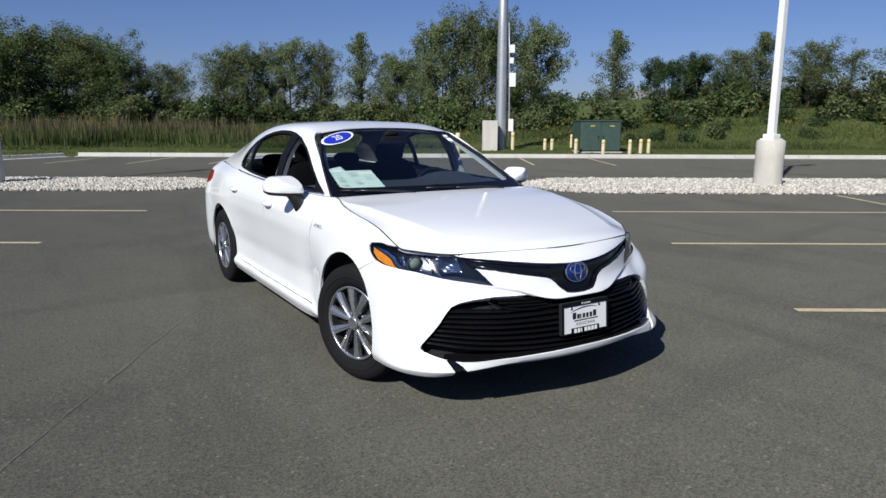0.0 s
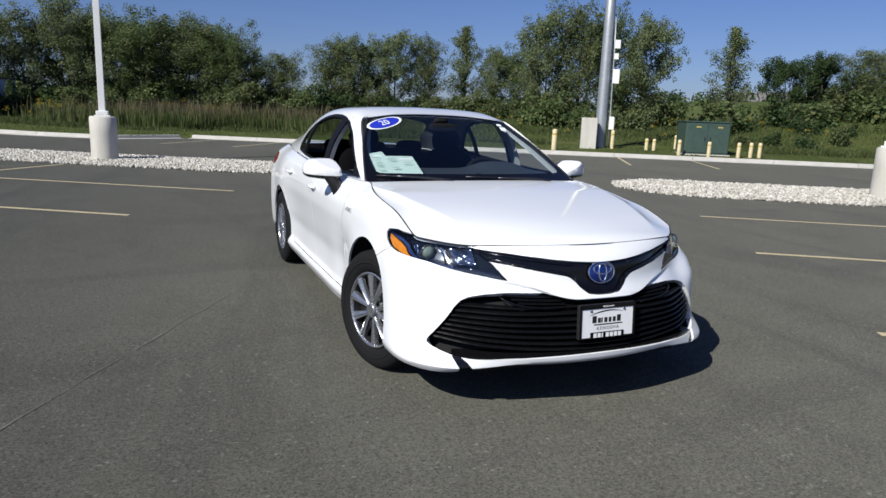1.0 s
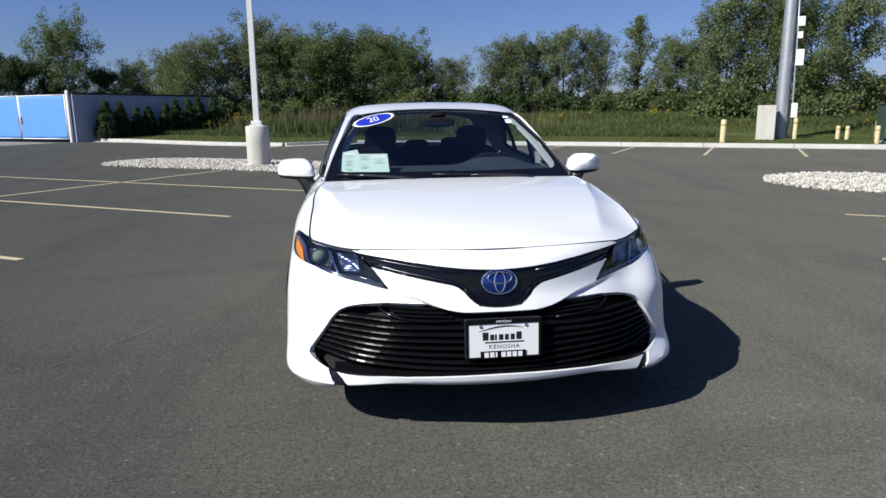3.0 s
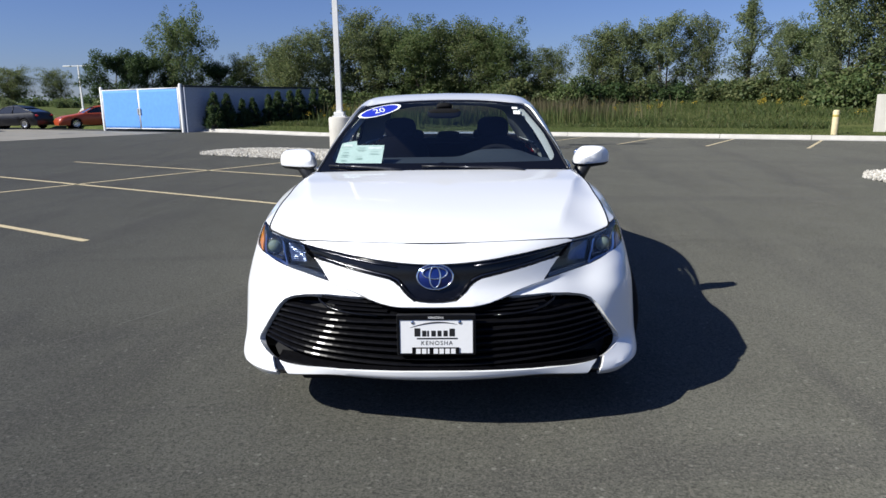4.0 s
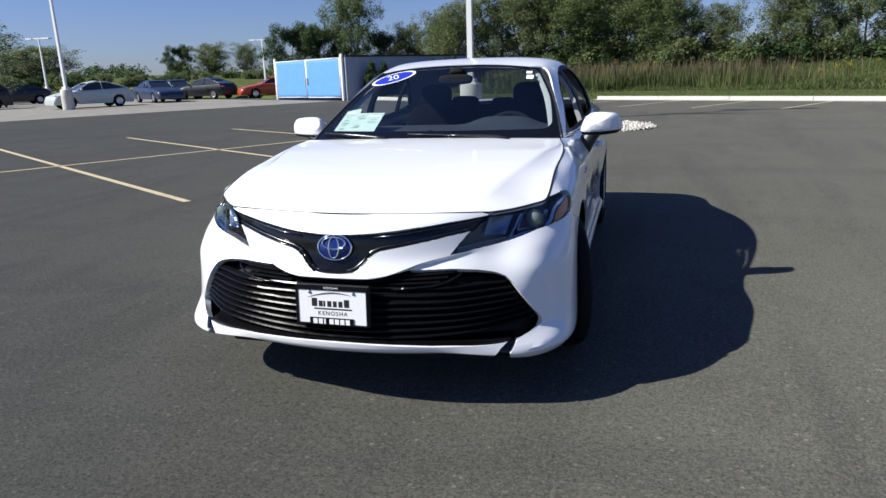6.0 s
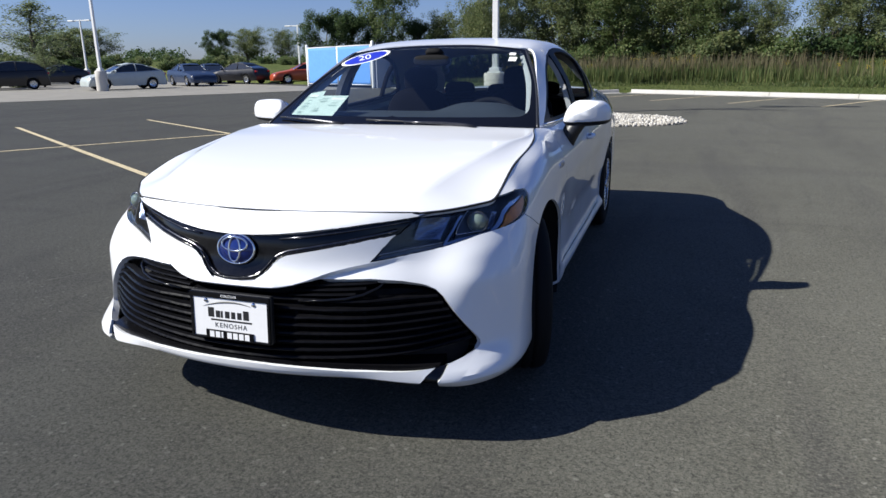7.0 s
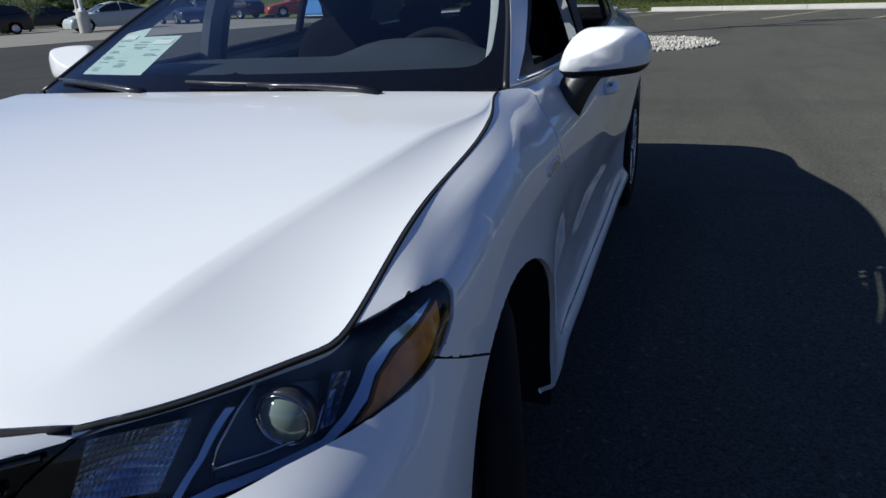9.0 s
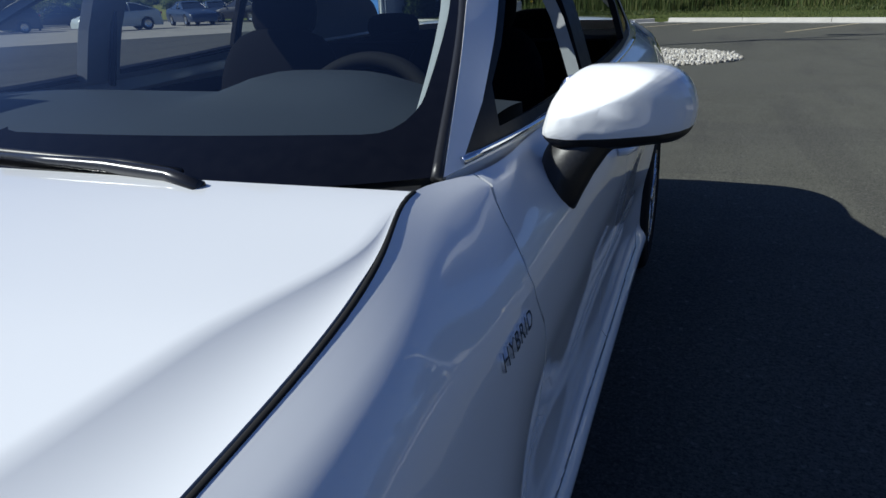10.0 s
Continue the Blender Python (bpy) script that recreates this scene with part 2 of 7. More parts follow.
GRAVEL = plain("pale gravel", (0.36, 0.34, 0.29), 0.9, grain=0.35, scale=45, bump=0.4)
STAIN = plain("oil darkened asphalt", (0.026, 0.025, 0.024), 0.7, grain=0.3, scale=30)
APRON = plain("pale concrete paving", (0.215, 0.203, 0.175), 0.9, grain=0.14, scale=1.2, bump=0.2)

# ---- ground and lot ----
def sheet(name, us, vs, height, material, keep=None, label="", kind="structure"):
    verts, faces = [], []
    for v in vs:
        for u in us:
            x, y = lot(u, v)
            verts.append((x, y, height(u, v)))
    n = len(us)
    for j in range(len(vs) - 1):
        for i in range(n - 1):
            if keep is None or keep((us[i] + us[i + 1]) / 2, (vs[j] + vs[j + 1]) / 2):
                faces.append((j * n + i, j * n + i + 1, (j + 1) * n + i + 1, (j + 1) * n + i))
    ob = part(name, mesh_of(name, verts, faces), material, smooth=True)
    return tagged(ob, label, name.replace("_", " "), kind=kind)


def in_lot(u, v):
    return v < kerb_v(u) and not (u > 25.6 and v > 8) and u < 60 and u > -120 and v > -120


US = sorted(set([-2000, -900, -400, -250] + list(range(-180, -60, 10)) + list(range(-60, -20, 4)) + [-20 + 0.5 * i for i in range(0, 80)] + [20 + 0.5 * i for i in range(0, 13)] + list(range(27, 70, 3)) + [90, 130, 200, 400, 900, 2000]))
VS = sorted(set([-2000, -900, -400, -200] + list(range(-120, 10, 8)) + [10, 14, 17, 19, 19.2] + [19.4 + 0.2 * i for i in range(0, 20)] + list(range(24, 60, 2)) + list(range(60, 140, 8)) + [160, 220, 400, 900, 2000]))


def ground_z(u, v):
    if any(in_lot(u + d, v - 0.25) for d in (-0.45, 0.0, 0.45)):
        return pave_z(u, v) - 0.06
    return land_z(u, v)


sheet("ground", US, VS, ground_z, MEADOW, label="rough meadow of short green and straw grass rising behind the lot")
LU = sorted(set(list(range(-120, -20, 5)) + [-20, -16.2, -15.8, -15.4, -15, -14.6, -14.2, 25.5] + list(range(-12, 25, 4)) + [40, 60]))
LV = [-120, -60, -30, -15, -8, -4, 0, 4, 8, 12, 16, 19.35]
sheet("parking_lot", LU, LV, pave_z, ASPHALT, keep=lambda u, v: not (u > 25.5 and v > 8), label="worn dark grey asphalt parking lot with faint tyre marks")
sheet("parking_lot_far_bay", [-16.1, -15.4, -14.75] + list(range(-14, 25, 2)) + [25.4], [19.35, 21, 22.55], pave_z, ASPHALT, label="worn dark grey asphalt of the far parking bay")
sheet("apron", list(range(-58, -25, 3)), [-30, -10, 0, 8, 14, 17.6], lambda u, v: pave_z(u, v) + 0.006, APRON, label="pale sun-bleached concrete paving under parked cars")

# kerbs: cast lengths with open joints, a rounded top edge
KERB_RUNS = [((-29.0, 19.3), (-16.4, 19.4)), ((-16.2, 19.45), (-14.9, 22.2)), ((-14.6, 22.6), (24.6, 22.6)), ((25.0, 22.3), (25.8, 19.5)), ((25.8, 19.3), (25.9, 8.0))]
kerb = thing("kerb", "pale cast concrete kerb along the edge of the lot", "kerb", kind="structure")
for (u0, v0), (u1, v1) in KERB_RUNS:
    run = math.hypot(u1 - u0, v1 - v0)
    count = max(1, round(run / 3.0))
    for i in range(count):
        a, b = i / count, (i + 1) / count
        pa = (*lot(u0 + (u1 - u0) * a, v0 + (v1 - v0) * a), pave_z(u0 + (u1 - u0) * a, 0))
        pb = (*lot(u0 + (u1 - u0) * b, v0 + (v1 - v0) * b), pave_z(u0 + (u1 - u0) * b, 0))
        d = (Vector(pb) - Vector(pa))
        length = d.length - 0.012
        d.normalize()
        side = Vector((-d.y, d.x, 0))
        bm = bmesh.new()
        prof = [(-0.30, -0.05), (-0.30, 0.008), (0.0, 0.02), (0.02, 0.125), (0.035, 0.145), (0.16, 0.15), (0.17, 0.10), (0.17, -0.05)]
        rings = [[bm.verts.new(Vector(pa) + d * s + side * q + Vector((0, 0, h))) for q, h in prof] for s in (0.006, length)]
        for j in range(len(prof) - 1):
            bm.faces.new((rings[0][j], rings[1][j], rings[1][j + 1], rings[0][j + 1]))
        bm.faces.new(rings[0])
        bm.faces.new(rings[1][::-1])
        bmesh.ops.recalc_face_normals(bm, faces=bm.faces)
        part("kerb_stone", bm, CONCRETE, kerb)

# painted stall lines
def stripe(u0, v0, u1, v1, width=0.092):
    n = max(2, int(math.hypot(u1 - u0, v1 - v0) / 0.25))
    d = Vector((u1 - u0, v1 - v0)).normalized()
    q = Vector((-d.y, d.x)) * width / 2
    verts, faces = [], []
    for i in range(n + 1):
        u, v = u0 + (u1 - u0) * i / n, v0 + (v1 - v0) * i / n
        for s in (-1, 1):
            w = 1 + 0.10 * (noise.noise((u * 3, v * 3, s * 9.0)))
            uu, vv = u + s * q.x * w, v + s * q.y * w
            verts.append((*lot(uu, vv), pave_z(uu, vv) + 0.005))
    for i in range(n):
        faces.append((2 * i, 2 * i + 2, 2 * i + 3, 2 * i + 1))
    ob = part("stall_line", mesh_of("stall_line", verts, faces), LINE)
    return tagged(ob, "worn yellow painted stall line on the asphalt", "road marking", "stall lines", "structure")


for i in range(-4, 3):
    v = 5.54 - 2.96 * (2 - i) if i < 2 else 5.54
    stripe(-15.4, v, -4.33, v)
    stripe(3.32, v + 0.12, 13.8, v + 0.12)
stripe(-9.9, -14.0, -9.9, 8.5)
stripe(8.55, -14.0, 8.55, 8.3)
for i in range(-3, 6):
    stripe(-7.55 + 2.79 * i, 17.75, -7.55 + 2.79 * i, 22.2)

# stone islands
def rounded_in(u, v, u0, u1, v0, v1):
    r = (v1 - v0) / 2
    cu = min(max(u, u0 + r), u1 - r)
    return math.hypot(u - cu, v - (v0 + r)) - r


def stone_island(u0, u1, v0, v1, seed, count):
    rng = random.Random(seed)
    bm = bmesh.new()
    bmesh.ops.create_icosphere(bm, subdivisions=1, radius=1.0)
    ico_v = [v.co.copy() for v in bm.verts]
    ico_f = [tuple(v.index for v in f.verts) for f in bm.faces]
    bm.free()
    verts, faces = [], []
    made = 0
    while made < count:
        u, v = rng.uniform(u0, u1), rng.uniform(v0, v1)
        edge = rounded_in(u, v, u0, u1, v0, v1) + 0.1 * noise.noise((u * 1.5, v * 1.5, seed))
        if edge > 0:
            continue
        made += 1
        s = rng.uniform(0.018, 0.037)
        x, y = lot(u, v)
        mound = 0.045 * min(1.0, -edge / 0.8) + rng.uniform(-0.01, 0.02)
        turn = Euler((rng.uniform(0, 6), rng.uniform(0, 6), rng.uniform(0, 6))).to_matrix()
        sc = (s * rng.uniform(0.8, 1.35), s, s * rng.uniform(0.55, 0.9))
        k0 = len(verts)
        ph = rng.uniform(0, 50)
        for q in ico_v:
            w = 1 + 0.28 * noise.noise(q * 1.3 + Vector((ph, 0, 0)))
            p = turn @ Vector((q.x * sc[0] * w, q.y * sc[1] * w, q.z * sc[2] * w))
            verts.append((x + p.x, y + p.y, mound + s * 0.35 + p.z))
        faces += [tuple(i + k0 for i in f) for f in ico_f]
    ob = part("stone_bed", mesh_of("stone_bed", verts, faces), STONES)
    tagged(ob, "bed of pale rounded river stones heaped on a lot island", "stones", "stone beds", "stuff")
    n = 40
    pts = []
    r = (v1 - v0) / 2 - 0.1
    for i in range(n):
        a = 2 * math.pi * i / n
        cu = (u1 - r - 0.1) if math.cos(a) > 0 else (u0 + r + 0.1)
        pts.append((*lot(cu + r * math.cos(a), (v0 + v1) / 2 + r * math.sin(a)), 0.012))
    bm = bmesh.new()
    rim = [bm.verts.new(p) for p in pts]
    mid = [bm.verts.new((sum(p[0] for p in pts) / n + (p[0] - sum(q[0] for q in pts) / n) * 0.8, sum(p[1] for p in pts) / n + (p[1] - sum(q[1] for q in pts) / n) * 0.8, 0.04)) for p in pts]
    for i in range(n):
        bm.faces.new((rim[i], rim[(i + 1) % n], mid[(i + 1) % n], mid[i]))
    bm.faces.new(mid)
    tagged(part("island_bed", bm, GRAVEL), "pale gravel bed under the river stones", "ground", kind="structure")


stone_island(-15.3, -4.6, 8.65, 11.7, 3, 11500)
stone_island(2.4, 13.5, 8.5, 12.1, 4, 12500)

# ---- lamp posts ----
def lamp_post(u, v, height, lean=(0, 0), h0=1.08, r=0.30, heads=True):
    x, y = lot(u, v)
    post = thing("lamp_post", "white square steel lamp post on a round concrete base", "lamp post", pose(x, y, pave_z(u, v)), "lamp posts")
    bm = bmesh.new()
    lathe(bm, [(0, -0.05), (r, -0.05), (r * 1.01, 0.05), (r, 0.3), (r * 0.995, 0.7), (r, h0 - 0.03), (r - 0.03, h0), (0, h0)], 40)
    part("concrete_base", bm, BASE_CONC, post, "bare pale concrete drum", True)
    bm = bmesh.new()
    box(bm, -0.17, 0.17, -0.17, 0.17, h0 - 0.005, h0 + 0.03, 0.008)
    box(bm, -0.135, 0.135, -0.135, 0.135, h0 + 0.03, h0 + 0.13, 0.02)
    part("base_cover", bm, POLE_WHITE, post)
    bm = bmesh.new()
    rings = []
    for z, w in ((h0 + 0.12, 0.075), (height * 0.5, 0.066), (height, 0.055)):
        rings.append([bm.verts.new((lean[0] * z + sx * w, lean[1] * z + sy * w, z)) for sx, sy in ((-1, -1), (1, -1), (1, 1), (-1, 1))])
    for a, b in zip(rings, rings[1:]):
        for q in range(4):
            bm.faces.new((a[q], a[(q + 1) % 4], b[(q + 1) % 4], b[q]))
    bm.faces.new(rings[-1])
    es = [e for e in bm.edges if abs(e.verts[0].co.z - e.verts[1].co.z) > 0.5]
    bmesh.ops.bevel(bm, geom=es, offset=0.012, segments=2, affect="EDGES")
    part("shaft", bm, POLE_WHITE, post)
    if heads:
        bm = bmesh.new()
        box(bm, -0.75, 0.75, -0.04, 0.04, height - 0.12, height - 0.04, 0.01)
        part("arm", bm, POLE_WHITE, post)
        for s in (-1, 1):
            bm = bmesh.new()
            box(bm, s * 0.95 - 0.32, s * 0.95 + 0.32, -0.17, 0.17, height - 0.14, height - 0.04, 0.02)
            part("lamp_head", bm, POLE_WHITE, post)
    return post


lamp_post(-9.68, 9.72, 7.6)
lamp_post(7.85, 9.87, 7.6)
lamp_post(-37.7, 6.9, 8.2)
for u, v, h in ((-56.6, 29, 4.9), (-66, 12.5, 5.4)):
    lamp_post(u, v, h)

# ---- utility corner ----
def utility_pole(u, v):
    x, y = lot(u, v)
    z = land_z(u, v)
    p = thing("utility_pole", "tall grey steel pole with conduit and small equipment boxes", "utility pole", pose(x, y, z, 0, 0, -31.8))
    bm = bmesh.new()
    lathe(bm, [(0.27, -0.3), (0.265, 0), (0.22, 5), (0.17, 12), (0, 12)], 28)
    part("shaft", bm, POLE_GREY, p, smooth=True)
    for z0, z1, w, d in ((4.2, 4.55, 0.11, 0.12), (2.75, 3.35, 0.14, 0.14), (3.75, 4.0, 0.09, 0.1), (0.8, 1.35, 0.11, 0.12)):
        bm = bmesh.new()
        box(bm, 0.30, 0.30 + 2 * w, -0.34, -0.34 + d, z0, z1, 0.01)
        part("equipment_box", bm, POLE_WHITE, p)
    bm = bmesh.new()
    pipe(bm, [(0.36, -0.2, 0.0), (0.34, -0.2, 1.5), (0.30, -0.2, 4.0), (0.26, -0.18, 5.5)], 0.035)
    part("conduit", bm, POLE_GREY, p, smooth=True)
    bm = bmesh.new()
    pipe(bm, [(0.42, -0.28, 0.9), (0.45, -0.28, 2.0), (0.38, -0.28, 2.8)], 0.015, 6)
    part("cable", bm, DARK_TRIM, p, smooth=True)
    return p


utility_pole(3.1, 25.6)
x, y = lot(2.55, 24.9)
ped = thing("equipment_pedestal", "plain beige concrete pedestal beside the grey pole", "pedestal", pose(x, y, land_z(2.55, 24.9), 0, 0, -31.8))
bm = bmesh.new()
box(bm, -0.33, 0.33, -0.25, 0.25, -0.1, 1.3, 0.02)
part("body", bm, BASE_CONC, ped)

x, y = lot(7.15, 24.4)
tb = thing("transformer_box", "dark green steel transformer cabinet on a concrete pad", "transformer", pose(x, y, land_z(7.15, 24.4) - 0.04, 0, 0, -31.8 + 4))
bm = bmesh.new()
box(bm, -0.95, 0.95, -0.80, 0.80, -0.1, 0.06, 0.02)
part("pad", bm, CONCRETE, tb)
bm = bmesh.new()
box(bm, -0.87, 0.87, -0.72, 0.72, 0.06, 1.33, 0.025)
part("cabinet", bm, BOX_GREEN, tb)
bm = bmesh.new()
box(bm, -0.90, 0.90, -0.76, 0.74, 1.33, 1.38, 0.015)
part("lid", bm, BOX_GREEN, tb)
for x0, x1 in ((-0.84, -0.01), (0.01, 0.84)):
    bm = bmesh.new()
    box(bm, x0, x1, -0.745, -0.715, 0.12, 1.29, 0.008)
    d = part("door", bm, BOX_GREEN, tb)
    bm = bmesh.new()
    box(bm, x0 + 0.36, x0 + 0.56, -0.749, -0.7455, 1.12, 1.17)
    part("warning_label", bm, LABEL_Y, d, "small yellow warning decal")
    bm = bmesh.new()
    box(bm, x1 - 0.12 if x0 < 0 else x0 + 0.08, x1 - 0.08 if x0 < 0 else x0 + 0.12, -0.775, -0.745, 0.6, 0.75, 0.006)
    part("handle", bm, DARK_TRIM, d)

BOLS = [(1.1, 23.2, 0.85, 0.105), (5.05, 25.2, 0.5, 0.075), (5.35, 25.1, 0.5, 0.075), (6.5, 26.6, 0.62, 0.075), (6.05, 23.15, 0.62, 0.075), (7.15, 22.95, 0.60, 0.075), (8.3, 23.1, 0.6, 0.075), (8.85, 23.45, 0.6, 0.075), (9.2, 23.5, 0.6, 0.075), (3.6, 25.2, 0.8, 0.08)]
for u, v, h, r in BOLS:
    x, y = lot(u, v)
    b = thing("bollard", "faded yellow bollard standing in the grass", "bollard", pose(x, y, land_z(u, v), 0.8, 0, 0), "bollards by the transformer")
    bm = bmesh.new()
    lathe(bm, [(r, -0.1), (r, h - 0.05), (r * 0.85, h - 0.015), (r * 0.45, h), (0, h)], 20)
    part("sleeve", bm, BOLLARD, b, smooth=True)
    bm = bmesh.new()
    lathe(bm, [(r * 1.02, h * 0.72), (r * 1.04, h * 0.73), (r * 1.04, h * 0.80), (r * 1.02, h * 0.81)], 20)
    part("band", bm, LABEL_Y, b, smooth=True)

# ---- bin enclosure with blue gates ----
def enclosure(u, v):
    x, y = lot(u, v)
    e = thing("bin_enclosure", "pale grey walled enclosure with blue mesh double gate", "enclosure", pose(x, y, pave_z(u, v), 0, 0, -31.8))
    H = 2.3
    bm = bmesh.new()
    box(bm, 0.0, 0.22, 0.1, 10.0, -0.1, H)
    part("side_wall", bm, WALL_GREY, e)
    bm = bmesh.new()
    box(bm, -7.4, 0.22, 9.8, 10.0, -0.1, H)
    part("back_wall", bm, WALL_GREY, e)
    bm = bmesh.new()
    box(bm, -7.4, -7.2, 0.1, 9.8, -0.1, H)
    part("side_wall", bm, WALL_GREY, e)
    for x0, x1, y0, y1 in ((-0.03, 0.27, 0.1, 10.05), (-7.45, -7.15, 0.1, 10.05), (-7.15, -0.03, 9.75, 10.05)):
        bm = bmesh.new()
        box(bm, x0, x1, y0, y1, H, H + 0.09, 0.01)
        part("coping", bm, DARK_TRIM, e)
    for gx in (-7.1, -3.62):
        w = 3.42
        g = new("gate_leaf")
        g.parent = e
        bm = bmesh.new()
        for p0, p1 in (((gx, 0.15), (gx, H)), ((gx + w, 0.15), (gx + w, H))):
            pipe(bm, [(p0[0], 0, p0[1]), (p1[0], 0, p1[1])], 0.035)
        for z in (0.16, H - 0.03):
            pipe(bm, [(gx, 0, z), (gx + w, 0, z)], 0.03)
        part("gate_frame", bm, POLE_WHITE, g, smooth=True)
        bm = bmesh.new()
        bmesh.ops.create_grid(bm, x_segments=24, y_segments=14, size=0.5, matrix=Matrix.Translation((gx + w / 2, -0.012, H / 2 + 0.06)) @ Matrix.Rotation(math.pi / 2, 4, "X") @ Matrix.Diagonal((w - 0.04, H - 0.22, 1, 1)))
        for q in bm.verts:
            q.co.y += 0.02 * noise.noise(q.co * 1.1)
        bmesh.ops.solidify(bm, geom=bm.faces[:], thickness=0.006)
        part("mesh_panel", bm, GATE_BLUE, g, smooth=True)
        bm = bmesh.new()
        box(bm, gx + (w - 0.12 if gx < -5 else 0.04), gx + (w - 0.04 if gx < -5 else 0.12), -0.07, -0.02, 0.9, 1.25, 0.01)
        part("latch", bm, POLE_GREY, g)
    for px in (-7.2, 0.02):
        bm = bmesh.new()
        lathe(bm, [(0.09, -0.1), (0.09, H + 0.12), (0.05, H + 0.18), (0, H + 0.19)], 20, Matrix.Translation((px, 0.0, 0)))
        part("gate_post", bm, POLE_WHITE, e, "white round steel post", True)
    return e


enclosure(-28.2, 18.3)

# ---- dark tar stain and small shadows of wear on the lot ----
bm = bmesh.new()
c = lot(-6.0, 15.3)
ring = [bm.verts.new((c[0] + 1.2 * math.cos(a) * (1 + 0.5 * noise.noise((a * 2, 3, 0))), c[1] + 0.16 * math.sin(a) * (1 + 0.7 * noise.noise((a * 3, 7, 0))) - 0.12 * math.cos(a), 0.005)) for a in [2 * math.pi * i / 36 for i in range(36)]]
bm.faces.new(ring)
tagged(part("tar_patch", bm, STAIN), "thin dark tar patch on the asphalt", "stain", kind="structure")

# ---- trees and meadow ----
def leaves_mesh(name, centres, spread, count, size, rng, long=1.5):
    """Many small folded leaves scattered about the centres (rows of x, y, z, radius)."""
    c = np.array(centres)
    w = c[:, 3] ** 2
    pick = rng.choice(len(c), size=count, p=w / w.sum())
    d = rng.normal(size=(count, 3))
    d /= np.linalg.norm(d, axis=1)[:, None] + 1e-9
    rad = c[pick, 3] * rng.uniform(0.12, 1.25, count) ** 0.6
    p = c[pick, :3] + d * rad[:, None] * np.array([1, 1, spread])
    n = d * 0.6 + rng.normal(size=(count, 3)) * 0.7 + np.array([0, 0, 0.35])
    n /= np.linalg.norm(n, axis=1)[:, None] + 1e-9
    a = np.cross(n, rng.normal(size=(count, 3)))
    a /= np.linalg.norm(a, axis=1)[:, None] + 1e-9
    b = np.cross(n, a)
    s = size * rng.uniform(0.6, 1.35, count)[:, None]
    fold = n * s * 0.25
    v = np.stack([p - a * s * long / 2, p + b * s * 0.5 + fold, p + a * s * long / 2, p - b * s * 0.5 + fold], 1).reshape(-1, 3)
    me = bpy.data.meshes.new(name)
    me.vertices.add(len(v))
    me.vertices.foreach_set("co", v.ravel())
    me.loops.add(count * 4)
    me.loops.foreach_set("vertex_index", np.arange(count * 4))
    me.polygons.add(count)
    me.polygons.foreach_set("loop_start", np.arange(count) * 4)
    me.update(calc_edges=True)
    return me


def make_tree(kind, seed, height, width, leaf, material, label, count=5200):
    """A tapered trunk with forking limbs and a crown of leaf clumps with gaps."""
    rng, rnd = np.random.default_rng(seed), random.Random(seed)
    t = thing("tree", label, "tree", group="trees behind the lot")
    bm = bmesh.new()
    clumps = []
    slim = kind == "poplar"
    stems = 1 if kind in ("poplar", "oak") else rnd.choice((2, 3))
    for s in range(stems):
        a0 = rnd.uniform(0, 6.28)
        lean = (0.04 if stems == 1 else 0.16) * height
        top = Vector((math.cos(a0) * lean, math.sin(a0) * lean, height * rnd.uniform(0.82, 0.95)))
        bend = Vector((rnd.uniform(-1, 1), rnd.uniform(-1, 1), 0)) * 0.05 * height
        pts = [top * q + bend * math.sin(q * 3.1) for q in (0, 0.15, 0.3, 0.5, 0.7, 0.88, 1.0)]
        r0 = 0.018 * height / math.sqrt(stems)
        pts[0].z = -0.3
        pipe(bm, pts, [r0, r0 * 0.85, r0 * 0.7, r0 * 0.5, r0 * 0.33, r0 * 0.17, r0 * 0.06], 8)
        limbs = 58 if slim else 30
        for i in range(limbs):
            q = (0.10 if not slim else 0.16) + 0.86 * (i + rnd.random()) / limbs
            j = min(5, int(q * 6))
            base = top * q + bend * math.sin(q * 3.1)
            if slim:
                reach = 0.5 * width * min(1.0, 1.6 * (1.03 - q) ** 0.8) * rnd.uniform(0.45, 1.0)
                up = 0.9
            else:
                reach = 0.42 * width * math.sin(0.55 + 2.3 * q) ** 0.7 * rnd.uniform(0.4, 1.1)
                up = rnd.uniform(0.35, 1.25)
            a = rnd.uniform(0, 6.28)
            tip = base + Vector((math.cos(a), math.sin(a), up)) * reach
            mid = base.lerp(tip, 0.5) + Vector((0, 0, -0.06 * reach))
            rr = max(0.012, r0 * 0.35 * (1.1 - q))
            pipe(bm, [base, mid, tip], [rr, rr * 0.6, rr * 0.2], 5)
            size = (0.115 if slim else 0.098) * width * rnd.uniform(0.7, 1.25)
            clumps.append((*tip, size))
            clumps.append((*base.lerp(tip, 0.55), size * 0.8))
            if slim:
                clumps.append((*base.lerp(tip, 0.2), size * 0.7))
            for _ in range(2):
                o = Vector((rnd.gauss(0, 1), rnd.gauss(0, 1), rnd.gauss(0, 0.8))) * size * 0.9
                clumps.append((*(tip + o), size * rnd.uniform(0.35, 0.65)))
        clumps.append((*pts[-1], 0.08 * width))
        clumps.append((*pts[-2], 0.12 * width))
    part("trunk", bm, BARK, t, "grey-brown bark", True)
    part("crown", leaves_mesh("crown", clumps, 1.1, count, leaf, rng), material, t)
    return t


